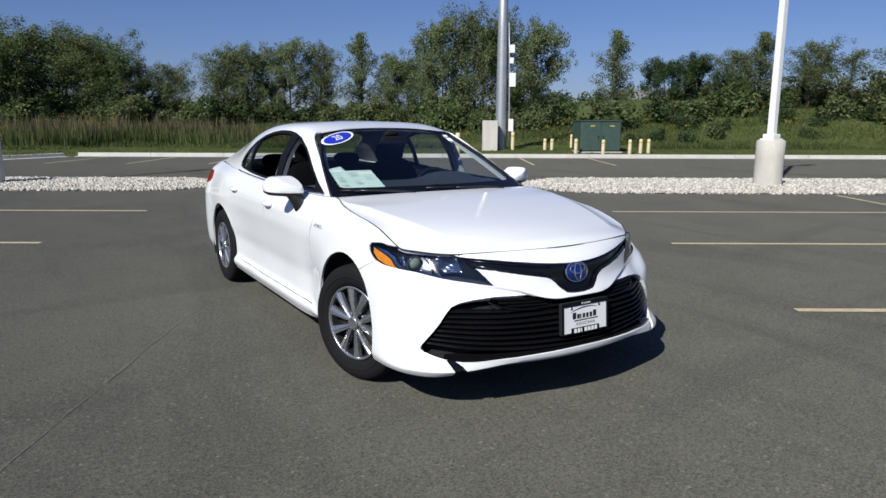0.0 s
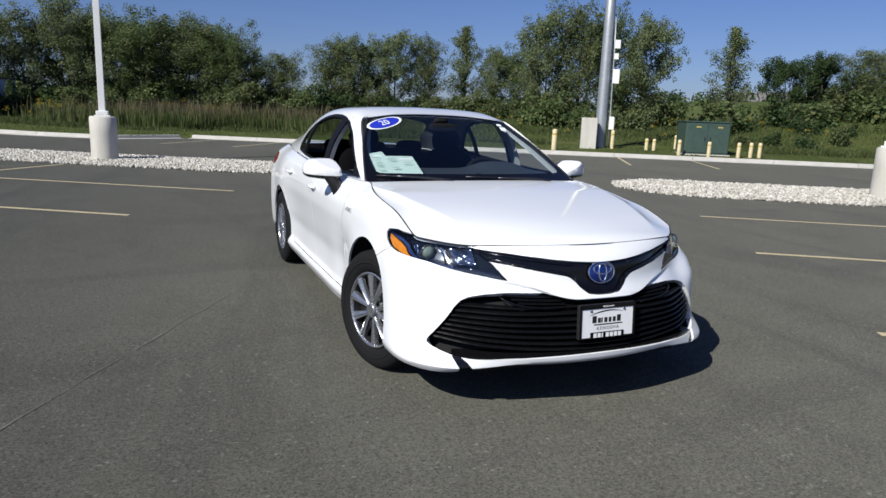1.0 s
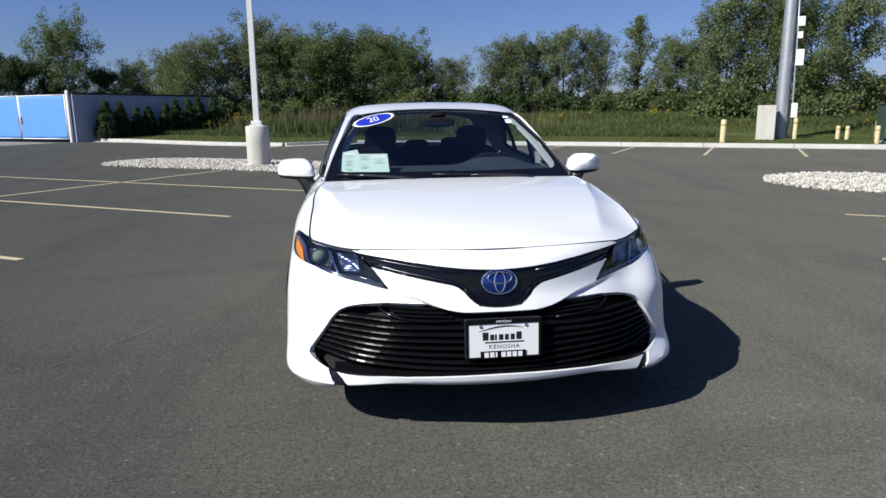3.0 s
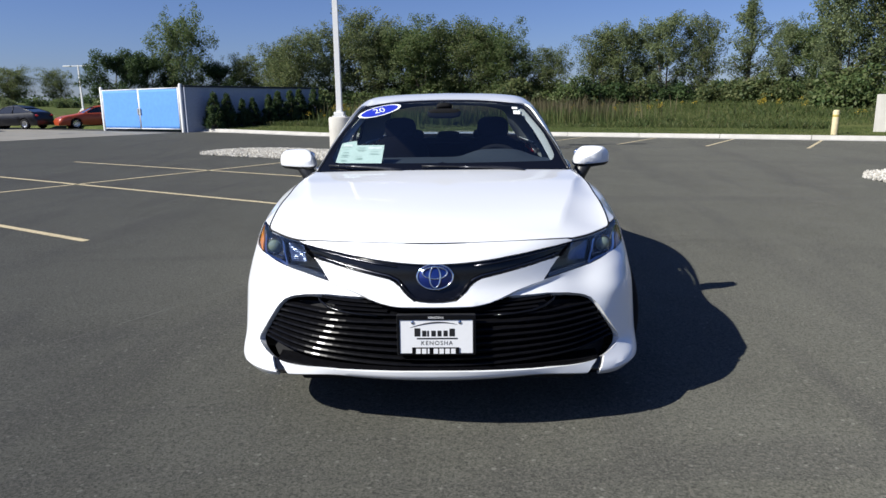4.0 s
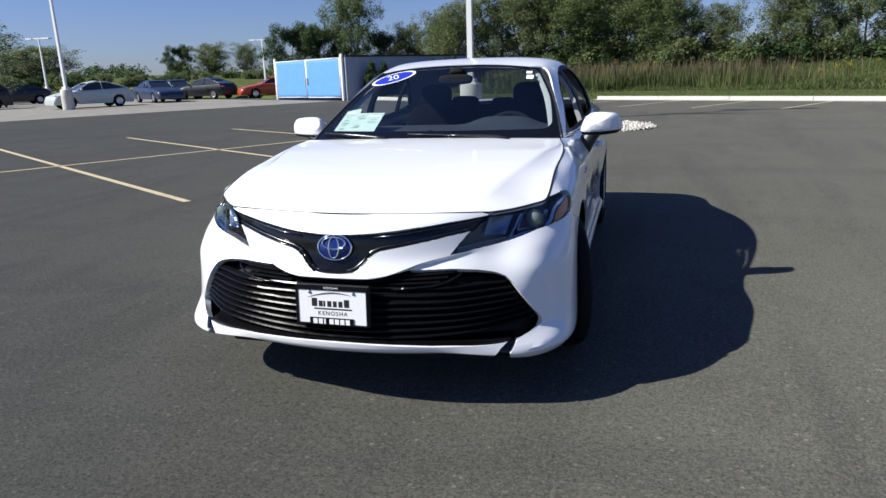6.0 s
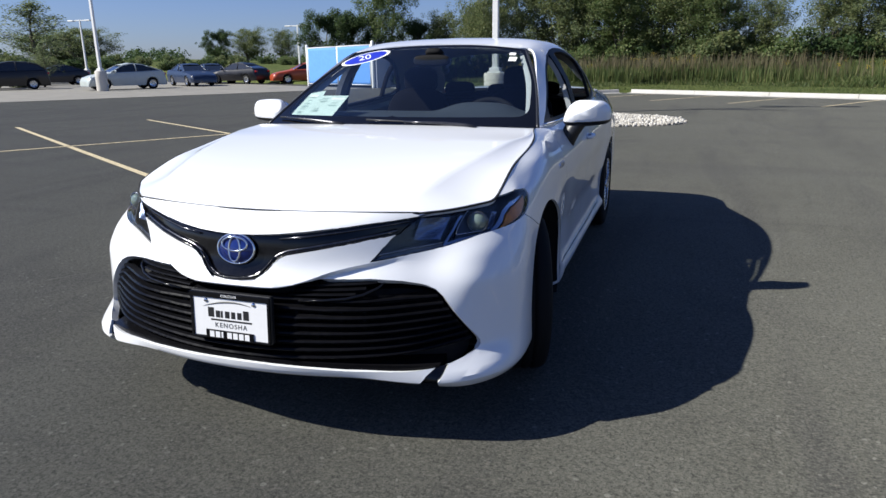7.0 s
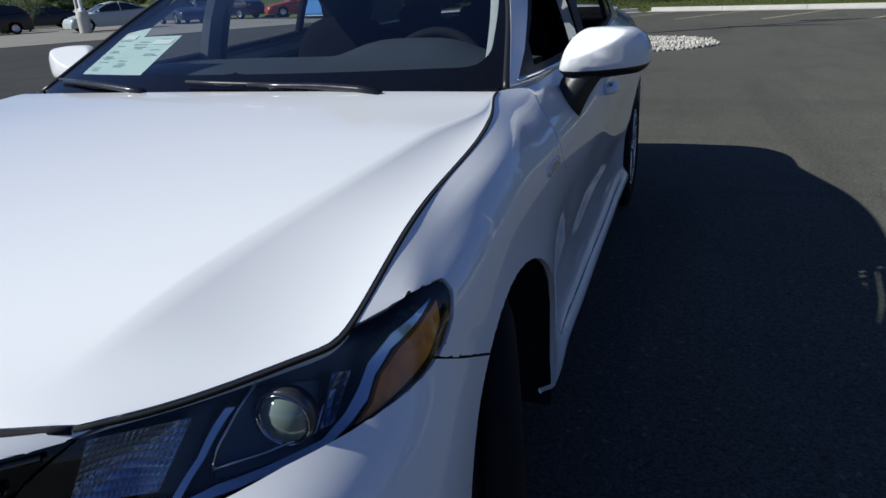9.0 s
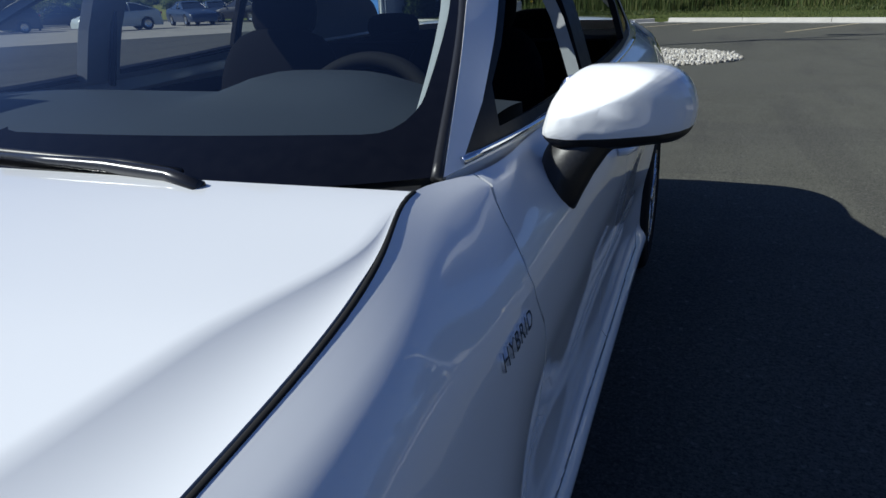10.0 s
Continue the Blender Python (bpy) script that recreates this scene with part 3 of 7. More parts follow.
KINDS = {
    "a": ("wide", 11, 7.0, 5.0, 0.085, LEAF_A, "broad green deciduous tree with a loose rounded crown", 19000),
    "b": ("wide", 23, 7.0, 5.2, 0.085, LEAF_B, "olive green tree with an uneven open crown", 17000),
    "c": ("oak", 37, 7.0, 5.6, 0.09, LEAF_C, "dense dark green tree with a heavy crown", 21000),
    "p": ("poplar", 41, 8.0, 2.8, 0.075, LEAF_D, "slender poplar with a pointed airy crown", 9000),
    "d": ("wide", 53, 7.0, 4.8, 0.085, LEAF_D, "tall yellowish green tree with several stems", 17000),
    "e": ("wide", 67, 7.0, 5.4, 0.085, LEAF_A, "spreading green tree at the edge of the meadow", 19000),
    "s": ("poplar", 71, 7.0, 3.0, 0.075, LEAF_D, "thin sparse young tree with visible twigs", 4200),
}
masters = {}
# kind, x, y, height of the top, width
TREES = [
    ("e", -2.6, 47.1, 6.9, 5.0), ("a", -1.1, 48.1, 6.9, 5.5), ("b", 0.5, 47.0, 7.0, 5.5), ("a", 2.4, 46.9, 6.7, 5.0), ("a", 3.6, 45.8, 5.9, 4.0), ("s", 4.9, 46.6, 5.5, 2.0), ("b", 6.4, 46.2, 5.1, 4.2),
    ("b", 10.3, 45.5, 6.1, 4.4), ("d", 12.0, 45.1, 6.8, 4.2), ("d", 14.8, 44.4, 7.2, 4.4), ("b", 17.0, 43.6, 6.7, 3.4), ("p", 19.5, 42.3, 8.7, 3.4), ("d", 21.5, 41.6, 6.4, 3.4), ("a", 23.0, 40.2, 5.9, 3.8),
    ("d", 21.9, 34.4, 8.1, 4.8), ("b", 23.7, 33.2, 8.3, 4.4), ("e", 25.4, 31.9, 8.0, 4.6), ("d", 26.8, 30.9, 7.9, 4.4), ("p", 30.6, 27.2, 7.9, 2.6), ("c", 32.6, 25.1, 5.6, 3.2), ("c", 33.8, 23.6, 5.8, 3.6), ("b", 35.0, 22.0, 5.6, 3.6), ("p", 36.0, 20.5, 7.3, 3.0), ("b", 37.3, 18.4, 5.9, 3.6), ("s", 38.4, 16.0, 5.7, 3.0),
    ("c", -26.6, 48.5, 6.0, 5.2), ("c", -24.3, 49.5, 5.9, 4.6), ("a", -22.0, 50.6, 8.1, 5.0), ("c", -19.6, 51.5, 5.2, 4.4), ("b", -17.3, 52.3, 5.3, 4.2), ("p", -15.3, 52.9, 6.4, 3.2), ("b", -13.9, 50.0, 5.8, 4.4),
    ("b", -12.2, 47.5, 6.3, 4.4), ("d", -9.7, 48.1, 7.0, 4.8), ("b", -7.2, 48.5, 7.9, 5.4), ("d", -5.6, 48.0, 7.2, 4.6), ("a", -4.2, 48.9, 7.1, 4.8), ("c", -63.7, 84.1, 6.9, 5.0), ("b", -60.3, 86.5, 6.6, 7.0), ("b", -55.5, 89.5, 6.5, 4.5), ("b", -77.3, 72.4, 6.6, 9.0), ("a", -80.0, 69.0, 6.0, 9.0),
    ("s", -62.0, 52.0, 8.6, 8.0), ("s", -39.2, 31.6, 3.0, 1.8), ("s", -72.0, 67.0, 6.6, 7.0),
    ("e", 39.5, 13.0, 6.0, 4.6), ("b", 41.0, 9.0, 6.2, 5.0), ("e", 42.0, 4.5, 6.0, 5.0),
]
trng = random.Random(5)
for kind, x, y, top, width in TREES:
    u, v = to_lot(x, y)
    z = land_z(u, v) - 0.1
    spec = KINDS[kind]
    if kind not in masters:
        masters[kind] = make_tree(*spec)
        t = masters[kind]
    else:
        t = copy_thing(masters[kind], Matrix())
    sz, sx = (top - z) / spec[2], width / spec[3]
    t.matrix_basis = Matrix.LocRotScale((x, y, z), Euler((0, 0, trng.uniform(0, 6.28))), (sx, sx * trng.uniform(0.9, 1.1), sz))


# bushes under the trees, in several sorts
def make_bush(seed, material, label, count=1700, leaf=0.095):
    rng, rnd = np.random.default_rng(seed), random.Random(seed)
    t = thing("bush", label, "bush", group="bushes behind the lot")
    bm = bmesh.new()
    cl = []
    for i in range(9):
        a, r = rnd.uniform(0, 6.28), rnd.uniform(0.1, 0.8)
        tip = Vector((math.cos(a) * r, math.sin(a) * r, rnd.uniform(0.35, 1.1)))
        pipe(bm, [(0.1 * math.cos(a), 0.1 * math.sin(a), -0.15), tip * 0.55, tip], [0.03, 0.02, 0.006], 5)
        cl.append((*tip, rnd.uniform(0.22, 0.42)))
        cl.append((tip.x * 0.9, tip.y * 0.9, tip.z * 0.45, rnd.uniform(0.25, 0.45)))
    part("stems", bm, BARK, t, smooth=True)
    part("foliage", leaves_mesh("foliage", cl, 0.9, count, leaf, rng), material, t)
    return t


BUSHES = [make_bush(81, LEAF_A, "low green bush in the meadow"), make_bush(82, LEAF_C, "dense dark green bush"), make_bush(83, LEAF_B, "olive green bush with yellowing leaves"), make_bush(84, LEAF_A, "rounded green shrub at the wood's edge")]
first = [True] * 4
spots = []
for kind, x, y, top, width in TREES:
    if math.hypot(x, y) < 62:
        for _ in range(3):
            spots.append((x + trng.gauss(0, 1.6), y + trng.gauss(0, 1.3) - 0.8, trng.uniform(0.9, 1.7), trng.choice((0, 1, 2, 3))))
for _ in range(34):
    u = trng.uniform(9, 30)
    s = trng.uniform(5.5 + 0.10 * abs(u - 9), 15)
    spots.append((*lot(u, 22.6 + s), trng.uniform(0.4, 0.95), trng.choice((0, 1, 2, 1))))
for _ in range(120):
    a = radians(trng.uniform(20, 62))
    d = trng.uniform(66, 96)
    spots.append((-d * math.sin(a), d * math.cos(a), trng.uniform(0.6, 1.05), trng.choice((0, 2, 1))))
for x, y, s, which in spots:
    u, v = to_lot(x, y)
    m = Matrix.LocRotScale((x, y, land_z(u, v) - 0.05), Euler((0, 0, trng.uniform(0, 6.28))), (s * trng.uniform(0.9, 1.3), s, s * trng.uniform(0.8, 1.15)))
    if first[which]:
        BUSHES[which].matrix_basis, first[which] = m, False
    else:
        copy_thing(BUSHES[which], Matrix()).matrix_basis = m


def make_conifer(seed, label):
    """A narrow upright evergreen shrub: a stem, short rising twigs and a cone of fine leaves."""
    rng, rnd = np.random.default_rng(seed), random.Random(seed)
    t = thing("evergreen_shrub", label, "shrub", group="evergreens along the enclosure")
    bm = bmesh.new()
    pipe(bm, [(0, 0, -0.1), (0.02, 0.01, 0.8), (0, 0, 1.75)], [0.04, 0.025, 0.006], 6)
    cl = []
    for i in range(60):
        q = (i + rnd.random()) / 60
        r = 0.42 * (1 - q) ** 0.75 * rnd.uniform(0.6, 1.0) + 0.03
        a = rnd.uniform(0, 6.28)
        tip = Vector((math.cos(a) * r, math.sin(a) * r, 0.12 + 1.65 * q + 0.2 * r))
        pipe(bm, [(0, 0, max(0.05, tip.z - 0.3)), tip], [0.008, 0.003], 4)
        cl.append((*tip, 0.13 * (1.15 - 0.6 * q)))
    part("stems", bm, BARK, t, smooth=True)
    part("foliage", leaves_mesh("foliage", cl, 1.3, 5200, 0.05, rng), LEAF_C, t)
    return t


evergreen = make_conifer(91, "narrow dark evergreen shrub before a pale wall")
for i in range(10):
    u, v = -27.25 + trng.uniform(-0.1, 0.15), 19.6 + i * 0.92 + trng.uniform(-0.12, 0.12)
    k = trng.uniform(0.82, 1.08)
    m = Matrix.LocRotScale((*lot(u, v), land_z(u, v) - 0.05), Euler((0, 0, trng.uniform(0, 6.28))), (k * 1.1, k * 1.1, k))
    if i:
        copy_thing(evergreen, Matrix()).matrix_basis = m
    else:
        evergreen.matrix_basis = m


# grass, weeds and reeds: single blades in one mesh each
def blades(name, count, region, height, width, material, label, seed, droop=0.3, clump=0.0):
    rng = np.random.default_rng(seed)
    u, v, h = region(rng, count)
    xy = np.array([lot(a, b) for a, b in zip(u, v)])
    z = np.array([land_z(a, b) for a, b in zip(u, v)]) - 0.03
    base = np.column_stack([xy, z])
    n = len(base)
    hh = h * rng.uniform(height[0], height[1], n)
    a = rng.uniform(0, 6.28, n)
    side = np.column_stack([np.cos(a), np.sin(a), np.zeros(n)]) * (width * rng.uniform(0.6, 1.3, n))[:, None]
    b = rng.uniform(0, 6.28, n)
    tilt = np.column_stack([np.cos(b), np.sin(b), np.zeros(n)]) * (hh * droop * rng.uniform(0.1, 1, n))[:, None]
    up = np.column_stack([np.zeros(n), np.zeros(n), hh])
    v4 = np.stack([base - side, base + side, base + up * 0.6 + tilt * 0.4 + side * 0.6, base + up + tilt], 1).reshape(-1, 3)
    me = bpy.data.meshes.new(name)
    me.vertices.add(len(v4))
    me.vertices.foreach_set("co", v4.ravel())
    me.loops.add(n * 4)
    me.loops.foreach_set("vertex_index", np.arange(n * 4))
    me.polygons.add(n)
    me.polygons.foreach_set("loop_start", np.arange(n) * 4)
    me.update(calc_edges=True)
    return tagged(part(name, me, material), label, "grass", kind="stuff")


def verge(rng, n):
    u = rng.uniform(-28, 26, n)
    v = np.array([kerb_v(q) for q in u]) + 0.2 + rng.uniform(0, 3.8, n)
    return u, v, np.ones(n)


def tall(rng, n):
    u = rng.uniform(-32, 30, n)
    s = 3.2 + rng.uniform(0, 1, n) ** 1.4 * 18
    v = np.array([kerb_v(q) for q in u]) + s
    keep = (u > 9.5) | (u < 1.0) | (s > 5.5)
    h = 0.7 + 0.5 * np.array([noise.noise((a * 0.22, b * 0.22, 0)) for a, b in zip(u, v)])
    return u[keep], v[keep], h[keep]


def reeds(rng, n):
    u = rng.normal(-16.5, 3.6, n)
    v = np.array([kerb_v(q) for q in u]) + rng.uniform(6.5, 10.5, n)
    return u, v, rng.uniform(0.75, 1.1, n)


def blooms(rng, n):
    u = rng.uniform(-30, 26, n)
    v = np.array([kerb_v(q) for q in u]) + rng.uniform(5, 18, n)
    keep = np.array([noise.noise((a * 0.3, b * 0.3, 5)) > 0.12 for a, b in zip(u, v)])
    return u[keep], v[keep], np.ones(keep.sum())


blades("mown_grass", 26000, verge, (0.05, 0.11), 0.012, GRASS, "short mown grass behind the kerb", 7)
blades("tall_grass", 120000, tall, (0.12, 0.40), 0.013, GRASS, "tall meadow grass and weeds", 8, 0.7)
blades("reeds", 3200, reeds, (0.85, 1.35), 0.016, REED, "stand of dry brown reeds", 9, 0.15)
blades("green_reeds", 6000, lambda rng, n: (lambda u, v, h: (u, v - 1.6, h * 0.6))(*reeds(rng, n)), (1.0, 1.5), 0.022, GRASS, "green reeds before the dry ones", 10, 0.2)
rng = np.random.default_rng(12)
gu, gv, gh = blooms(rng, 520)
gc = [(*lot(a, b), land_z(a, b) + rng.uniform(0.35, 0.75), rng.uniform(0.08, 0.2)) for a, b in zip(gu, gv)]
tagged(part("goldenrod", leaves_mesh("goldenrod", gc, 0.7, 2600, 0.045, rng), FLOWER), "scattered goldenrod in bloom", "flowers", kind="stuff")

# far woods: one joined belt of foliage on the horizon
rng = np.random.default_rng(99)
cl = []
for i in range(420):
    a = radians(rng.uniform(-75, 75))
    d = rng.uniform(125, 165)
    x, y = d * math.sin(a), d * math.cos(a)
    cl.append((x, y, land_z(*to_lot(x, y)) + rng.uniform(0.0, 1.1), rng.uniform(1.1, 2.2)))
tagged(part("far_woods", leaves_mesh("far_woods", cl, 0.8, 52000, 0.36, rng), LEAF_C), "distant low belt of dark woods", "woods", kind="stuff")

# ---- the white sedan ----
def spline(t, y, q):
    """Natural cubic spline through the knots t with values y (knots first)."""
    t, y, q = np.asarray(t, float), np.asarray(y, float), np.asarray(q, float)
    n = len(t)
    h = np.diff(t)
    A = np.eye(n)
    B = np.zeros((n, n))
    for i in range(1, n - 1):
        A[i, i - 1], A[i, i], A[i, i + 1] = h[i - 1], 2 * (h[i - 1] + h[i]), h[i]
        B[i, i - 1], B[i, i], B[i, i + 1] = 6 / h[i - 1], -6 / h[i - 1] - 6 / h[i], 6 / h[i]
    m = np.tensordot(np.linalg.solve(A, B), y, 1)
    i = np.clip(np.searchsorted(t, q) - 1, 0, n - 2)
    hi = h[i]
    a, b = (t[i + 1] - q) / hi, (q - t[i]) / hi
    sh = (slice(None),) + (None,) * (y.ndim - 1)
    return a[sh] * y[i] + b[sh] * y[i + 1] + ((a ** 3 - a) * hi ** 2 / 6)[sh] * m[i] + ((b ** 3 - b) * hi ** 2 / 6)[sh] * m[i + 1]


def hermite(t, y, q):
    """Shape-keeping cubic through the knots t; y is (points, knots, 3), one q for each point."""
    n = len(t)
    h = np.diff(t)
    d = np.diff(y, axis=1) / h[None, :, None]
    s = np.zeros_like(y)
    for i in range(1, n - 1):
        a, b = d[:, i - 1], d[:, i]
        w1, w2 = 2 * h[i] + h[i - 1], h[i] + 2 * h[i - 1]
        same = a * b > 0
        s[:, i] = np.where(same, (w1 + w2) / (w1 / np.where(same, a, 1) + w2 / np.where(same, b, 1)), 0)
    s[:, 0], s[:, -1] = d[:, 0], d[:, -1]
    i = np.clip(np.searchsorted(t, q) - 1, 0, n - 2)
    k = np.arange(len(q))
    hi = h[i][:, None]
    u = ((q - t[i]) / h[i])[:, None]
    return (1 + 2 * u) * (1 - u) ** 2 * y[k, i] + u * (1 - u) ** 2 * hi * s[k, i] + u * u * (3 - 2 * u) * y[k, i + 1] + u * u * (u - 1) * hi * s[k, i + 1]


class Surf:
    """A skin through rows of control points: a spline along, a shape-keeping curve across."""

    def __init__(self, ctrl, warp=None):
        self.c = np.array(ctrl, float)          # rows, stations, 3
        self.t = np.concatenate([[0], np.cumsum(np.linalg.norm(np.diff(self.c, axis=1), axis=2).mean(0))])
        self.r = np.concatenate([[0], np.cumsum(np.linalg.norm(np.diff(self.c, axis=0), axis=2).mean(1))])
        self.warp = warp
        S, Q = np.meshgrid(np.linspace(0, self.t[-1], 320), np.linspace(0, self.r[-1], 90))
        self.S, self.Q = S.ravel(), Q.ravel()
        self.P = self.at(self.S, self.Q)

    def at(self, s, q):
        s, q = np.clip(np.atleast_1d(s), 0, self.t[-1]), np.clip(np.atleast_1d(q), 0, self.r[-1])
        rows = spline(self.t, np.swapaxes(self.c, 0, 1), s)   # points, rows, 3
        p = hermite(self.r, rows, q)
        return self.warp(p) if self.warp else p

    def find(self, target, w=(1, 1, 1), where=None):
        """The (s, q) whose point comes nearest to target, axes weighed by w."""
        w = np.array(w, float)
        d = ((self.P - np.array(target)) ** 2 * w).sum(1)
        if where is not None:
            d = np.where(where(self.P), d, 1e9)
        k = d.argmin()
        s, q = self.S[k], self.Q[k]
        e = 2e-3
        for _ in range(6):
            p = self.at([s, s + e, s], [q, q, q + e])
            J = np.stack([(p[1] - p[0]) / e, (p[2] - p[0]) / e], 1) * w[:, None]
            step = np.linalg.lstsq(J, (np.array(target) - p[0]) * w, rcond=1e-3)[0]
            step = np.clip(step, -0.03, 0.03)
            s, q = np.clip(s + step[0], 0, self.t[-1]), np.clip(q + step[1], 0, self.r[-1])
        return s, q


def densify(poly, step=0.03, closed=True):
    out = []
    n = len(poly)
    for i in range(n if closed else n - 1):
        a, b = np.array(poly[i], float), np.array(poly[(i + 1) % n], float)
        m = max(1, int(np.linalg.norm(b - a) / step))
        out += [tuple(a + (b - a) * j / m) for j in range(m)]
    if not closed:
        out.append(tuple(poly[-1]))
    return out


def round_poly(poly, r=0.012, n=3):
    """Rounds the corners of a polygon by cutting and bending each of them."""
    out = []
    m = len(poly)
    for i in range(m):
        p, a, b = (np.array(poly[k % m], float) for k in (i, i - 1, i + 1))
        da, db = a - p, b - p
        la, lb = np.linalg.norm(da), np.linalg.norm(db)
        q = min(r, la * 0.45, lb * 0.45)
        s, e = p + da / la * q, p + db / lb * q
        for j in range(n + 1):
            t = j / n
            out.append(tuple((1 - t) ** 2 * s + 2 * t * (1 - t) * p + t * t * e))
    return out


def inside(poly, x, y):
    c = False
    j = len(poly) - 1
    for i in range(len(poly)):
        (xi, yi), (xj, yj) = poly[i][:2], poly[j][:2]
        if (yi > y) != (yj > y) and x < (xj - xi) * (y - yi) / (yj - yi) + xi:
            c = not c
        j = i
    return c


def domain(surf, ds, dq, s0=None, s1=None):
    bm = bmesh.new()
    S = np.linspace(s0 or 0, s1 or surf.t[-1], max(2, int(((s1 or surf.t[-1]) - (s0 or 0)) / ds)))
    Q = np.linspace(0, surf.r[-1], max(2, int(surf.r[-1] / dq)))
    g = [[bm.verts.new((a, b, 0)) for a in S] for b in Q]
    for i in range(len(Q) - 1):
        for j in range(len(S) - 1):
            bm.faces.new((g[i][j], g[i][j + 1], g[i + 1][j + 1], g[i + 1][j]))
    bm.normal_update()
    return bm


def knife(bm, pts, closed=True, reach=0.03):
    n = len(pts)
    for i in range(n if closed else n - 1):
        a, b = Vector((*pts[i][:2], 0)), Vector((*pts[(i + 1) % n][:2], 0))
        d = b - a
        if d.length < 1e-5:
            continue
        x0, x1 = min(a.x, b.x) - reach, max(a.x, b.x) + reach
        y0, y1 = min(a.y, b.y) - reach, max(a.y, b.y) + reach
        faces = []
        for f in bm.faces:
            c = f.calc_center_median()
            if x0 < c.x < x1 and y0 < c.y < y1:
                faces.append(f)
        geom = list({e for f in faces for e in f.edges} | {v for f in faces for v in f.verts}) + faces
        if geom:
            bmesh.ops.bisect_plane(bm, geom=geom, dist=2e-5, plane_co=a, plane_no=Vector((-d.y, d.x, 0)).normalized())


def mark(bm, poly, code, only=None):
    xs, ys = [p[0] for p in poly], [p[1] for p in poly]
    for f in bm.faces:
        if only is not None and f.material_index not in only:
            continue
        c = f.calc_center_median()
        if min(xs) < c.x < max(xs) and min(ys) < c.y < max(ys) and inside(poly, c.x, c.y):
            f.material_index = code


def lift(surf, bm, code, side=1, both=False, gap=0.0026, flange=0.014, push=0.0, weld_x=True, inward=None, thick=0.0):
    """Takes the faces marked code out of the flat pattern onto the skin: a panel with turned-in edges."""
    keep = [f for f in bm.faces if f.material_index in (code if isinstance(code, (tuple, list, set)) else (code,))]
    ids, uv, faces = {}, [], []
    for f in keep:
        for v in f.verts:
            if v not in ids:
                ids[v] = len(uv)
                uv.append((v.co.x, v.co.y))
        faces.append([ids[v] for v in f.verts])
    uv = np.array(uv)
    p = surf.at(uv[:, 0], uv[:, 1])
    e = 1e-3
    du, dv = surf.at(np.minimum(uv[:, 0] + e, surf.t[-1]), uv[:, 1]) - surf.at(np.maximum(uv[:, 0] - e, 0), uv[:, 1]), surf.at(uv[:, 0], np.minimum(uv[:, 1] + e, surf.r[-1])) - surf.at(uv[:, 0], np.maximum(uv[:, 1] - e, 0))
    nrm = np.cross(du, dv)
    nrm /= np.linalg.norm(nrm, axis=1)[:, None] + 1e-12
    p = p + nrm * push
    out = bmesh.new()
    vs = [out.verts.new(q) for q in p]
    for f in faces:
        try:
            out.faces.new([vs[i] for i in f])
        except ValueError:
            pass
    norm = {v: Vector(nrm[i]) for i, v in enumerate(vs)}
    edge = [ed for ed in out.edges if len(ed.link_faces) == 1 and not (weld_x and both and abs(ed.verts[0].co.x) < 2e-3 and abs(ed.verts[1].co.x) < 2e-3)]
    if gap:
        move = {}
        for ed in edge:
            f = ed.link_faces[0]
            c = f.calc_center_median()
            d = (ed.verts[1].co - ed.verts[0].co).normalized()
            for v in ed.verts:
                w = c - v.co
                w -= d * w.dot(d)
                if w.length > 1e-7:
                    move.setdefault(v, []).append(w.normalized())
        for v, ws in move.items():
            w = sum(ws, Vector())
            if w.length > 1e-6:
                k = gap / max(0.4, (w / len(ws)).length)
                x = v.co.x
                v.co += w.normalized() * k
                if both and abs(x) < 2e-3:
                    v.co.x = x
    if flange:
        ring = {}
        for ed in edge:
            for v in ed.verts:
                if v not in ring:
                    ring[v] = out.verts.new(v.co - norm[v] * flange)
        for ed in edge:
            f = ed.link_faces[0]
            a, b = ed.verts
            loop = [l.vert for l in f.loops]
            i = loop.index(a)
            if loop[(i + 1) % len(loop)] is not b:
                a, b = b, a
            out.faces.new((b, a, ring[a], ring[b]))
    if side < 0 or both:
        src = out.faces[:]
        copy = {v: (v if both and abs(v.co.x) < 2e-3 else out.verts.new((-v.co.x, v.co.y, v.co.z))) for v in out.verts[:]}
        if both:
            for v in copy:
                if copy[v] is v:
                    v.co.x = 0
        for f in src:
            try:
                out.faces.new([copy[v] for v in reversed(f.verts[:])])
            except ValueError:
                pass
        if not both:
            bmesh.ops.delete(out, geom=src, context="FACES")
            bmesh.ops.delete(out, geom=[v for v in out.verts if not v.link_faces], context="VERTS")
    return out


def shell(name, bm, material, parent, label="", angle=32):
    ob = part(name, bm, material, parent, label, True)
    ob.data.set_sharp_from_angle(angle=radians(angle))
    return ob


# paints and trims of the car
def car_paint(name, color):
    k = Mat(name)
    n = k.noise(900, 2)
    m2 = k.noise(3, 3)
    k.put(Base_Color=k.mix(k.ramp(m2, [(0.35, 0.0), (0.75, 0.035)]), color, tuple(c * 0.8 for c in color)), Roughness=0.42, Coat_Weight=1.0, Coat_Roughness=0.025, Coat_IOR=1.5, Specular_IOR_Level=0.4)
    k.bump(n, 0.02, 0.0005)
    return k.m


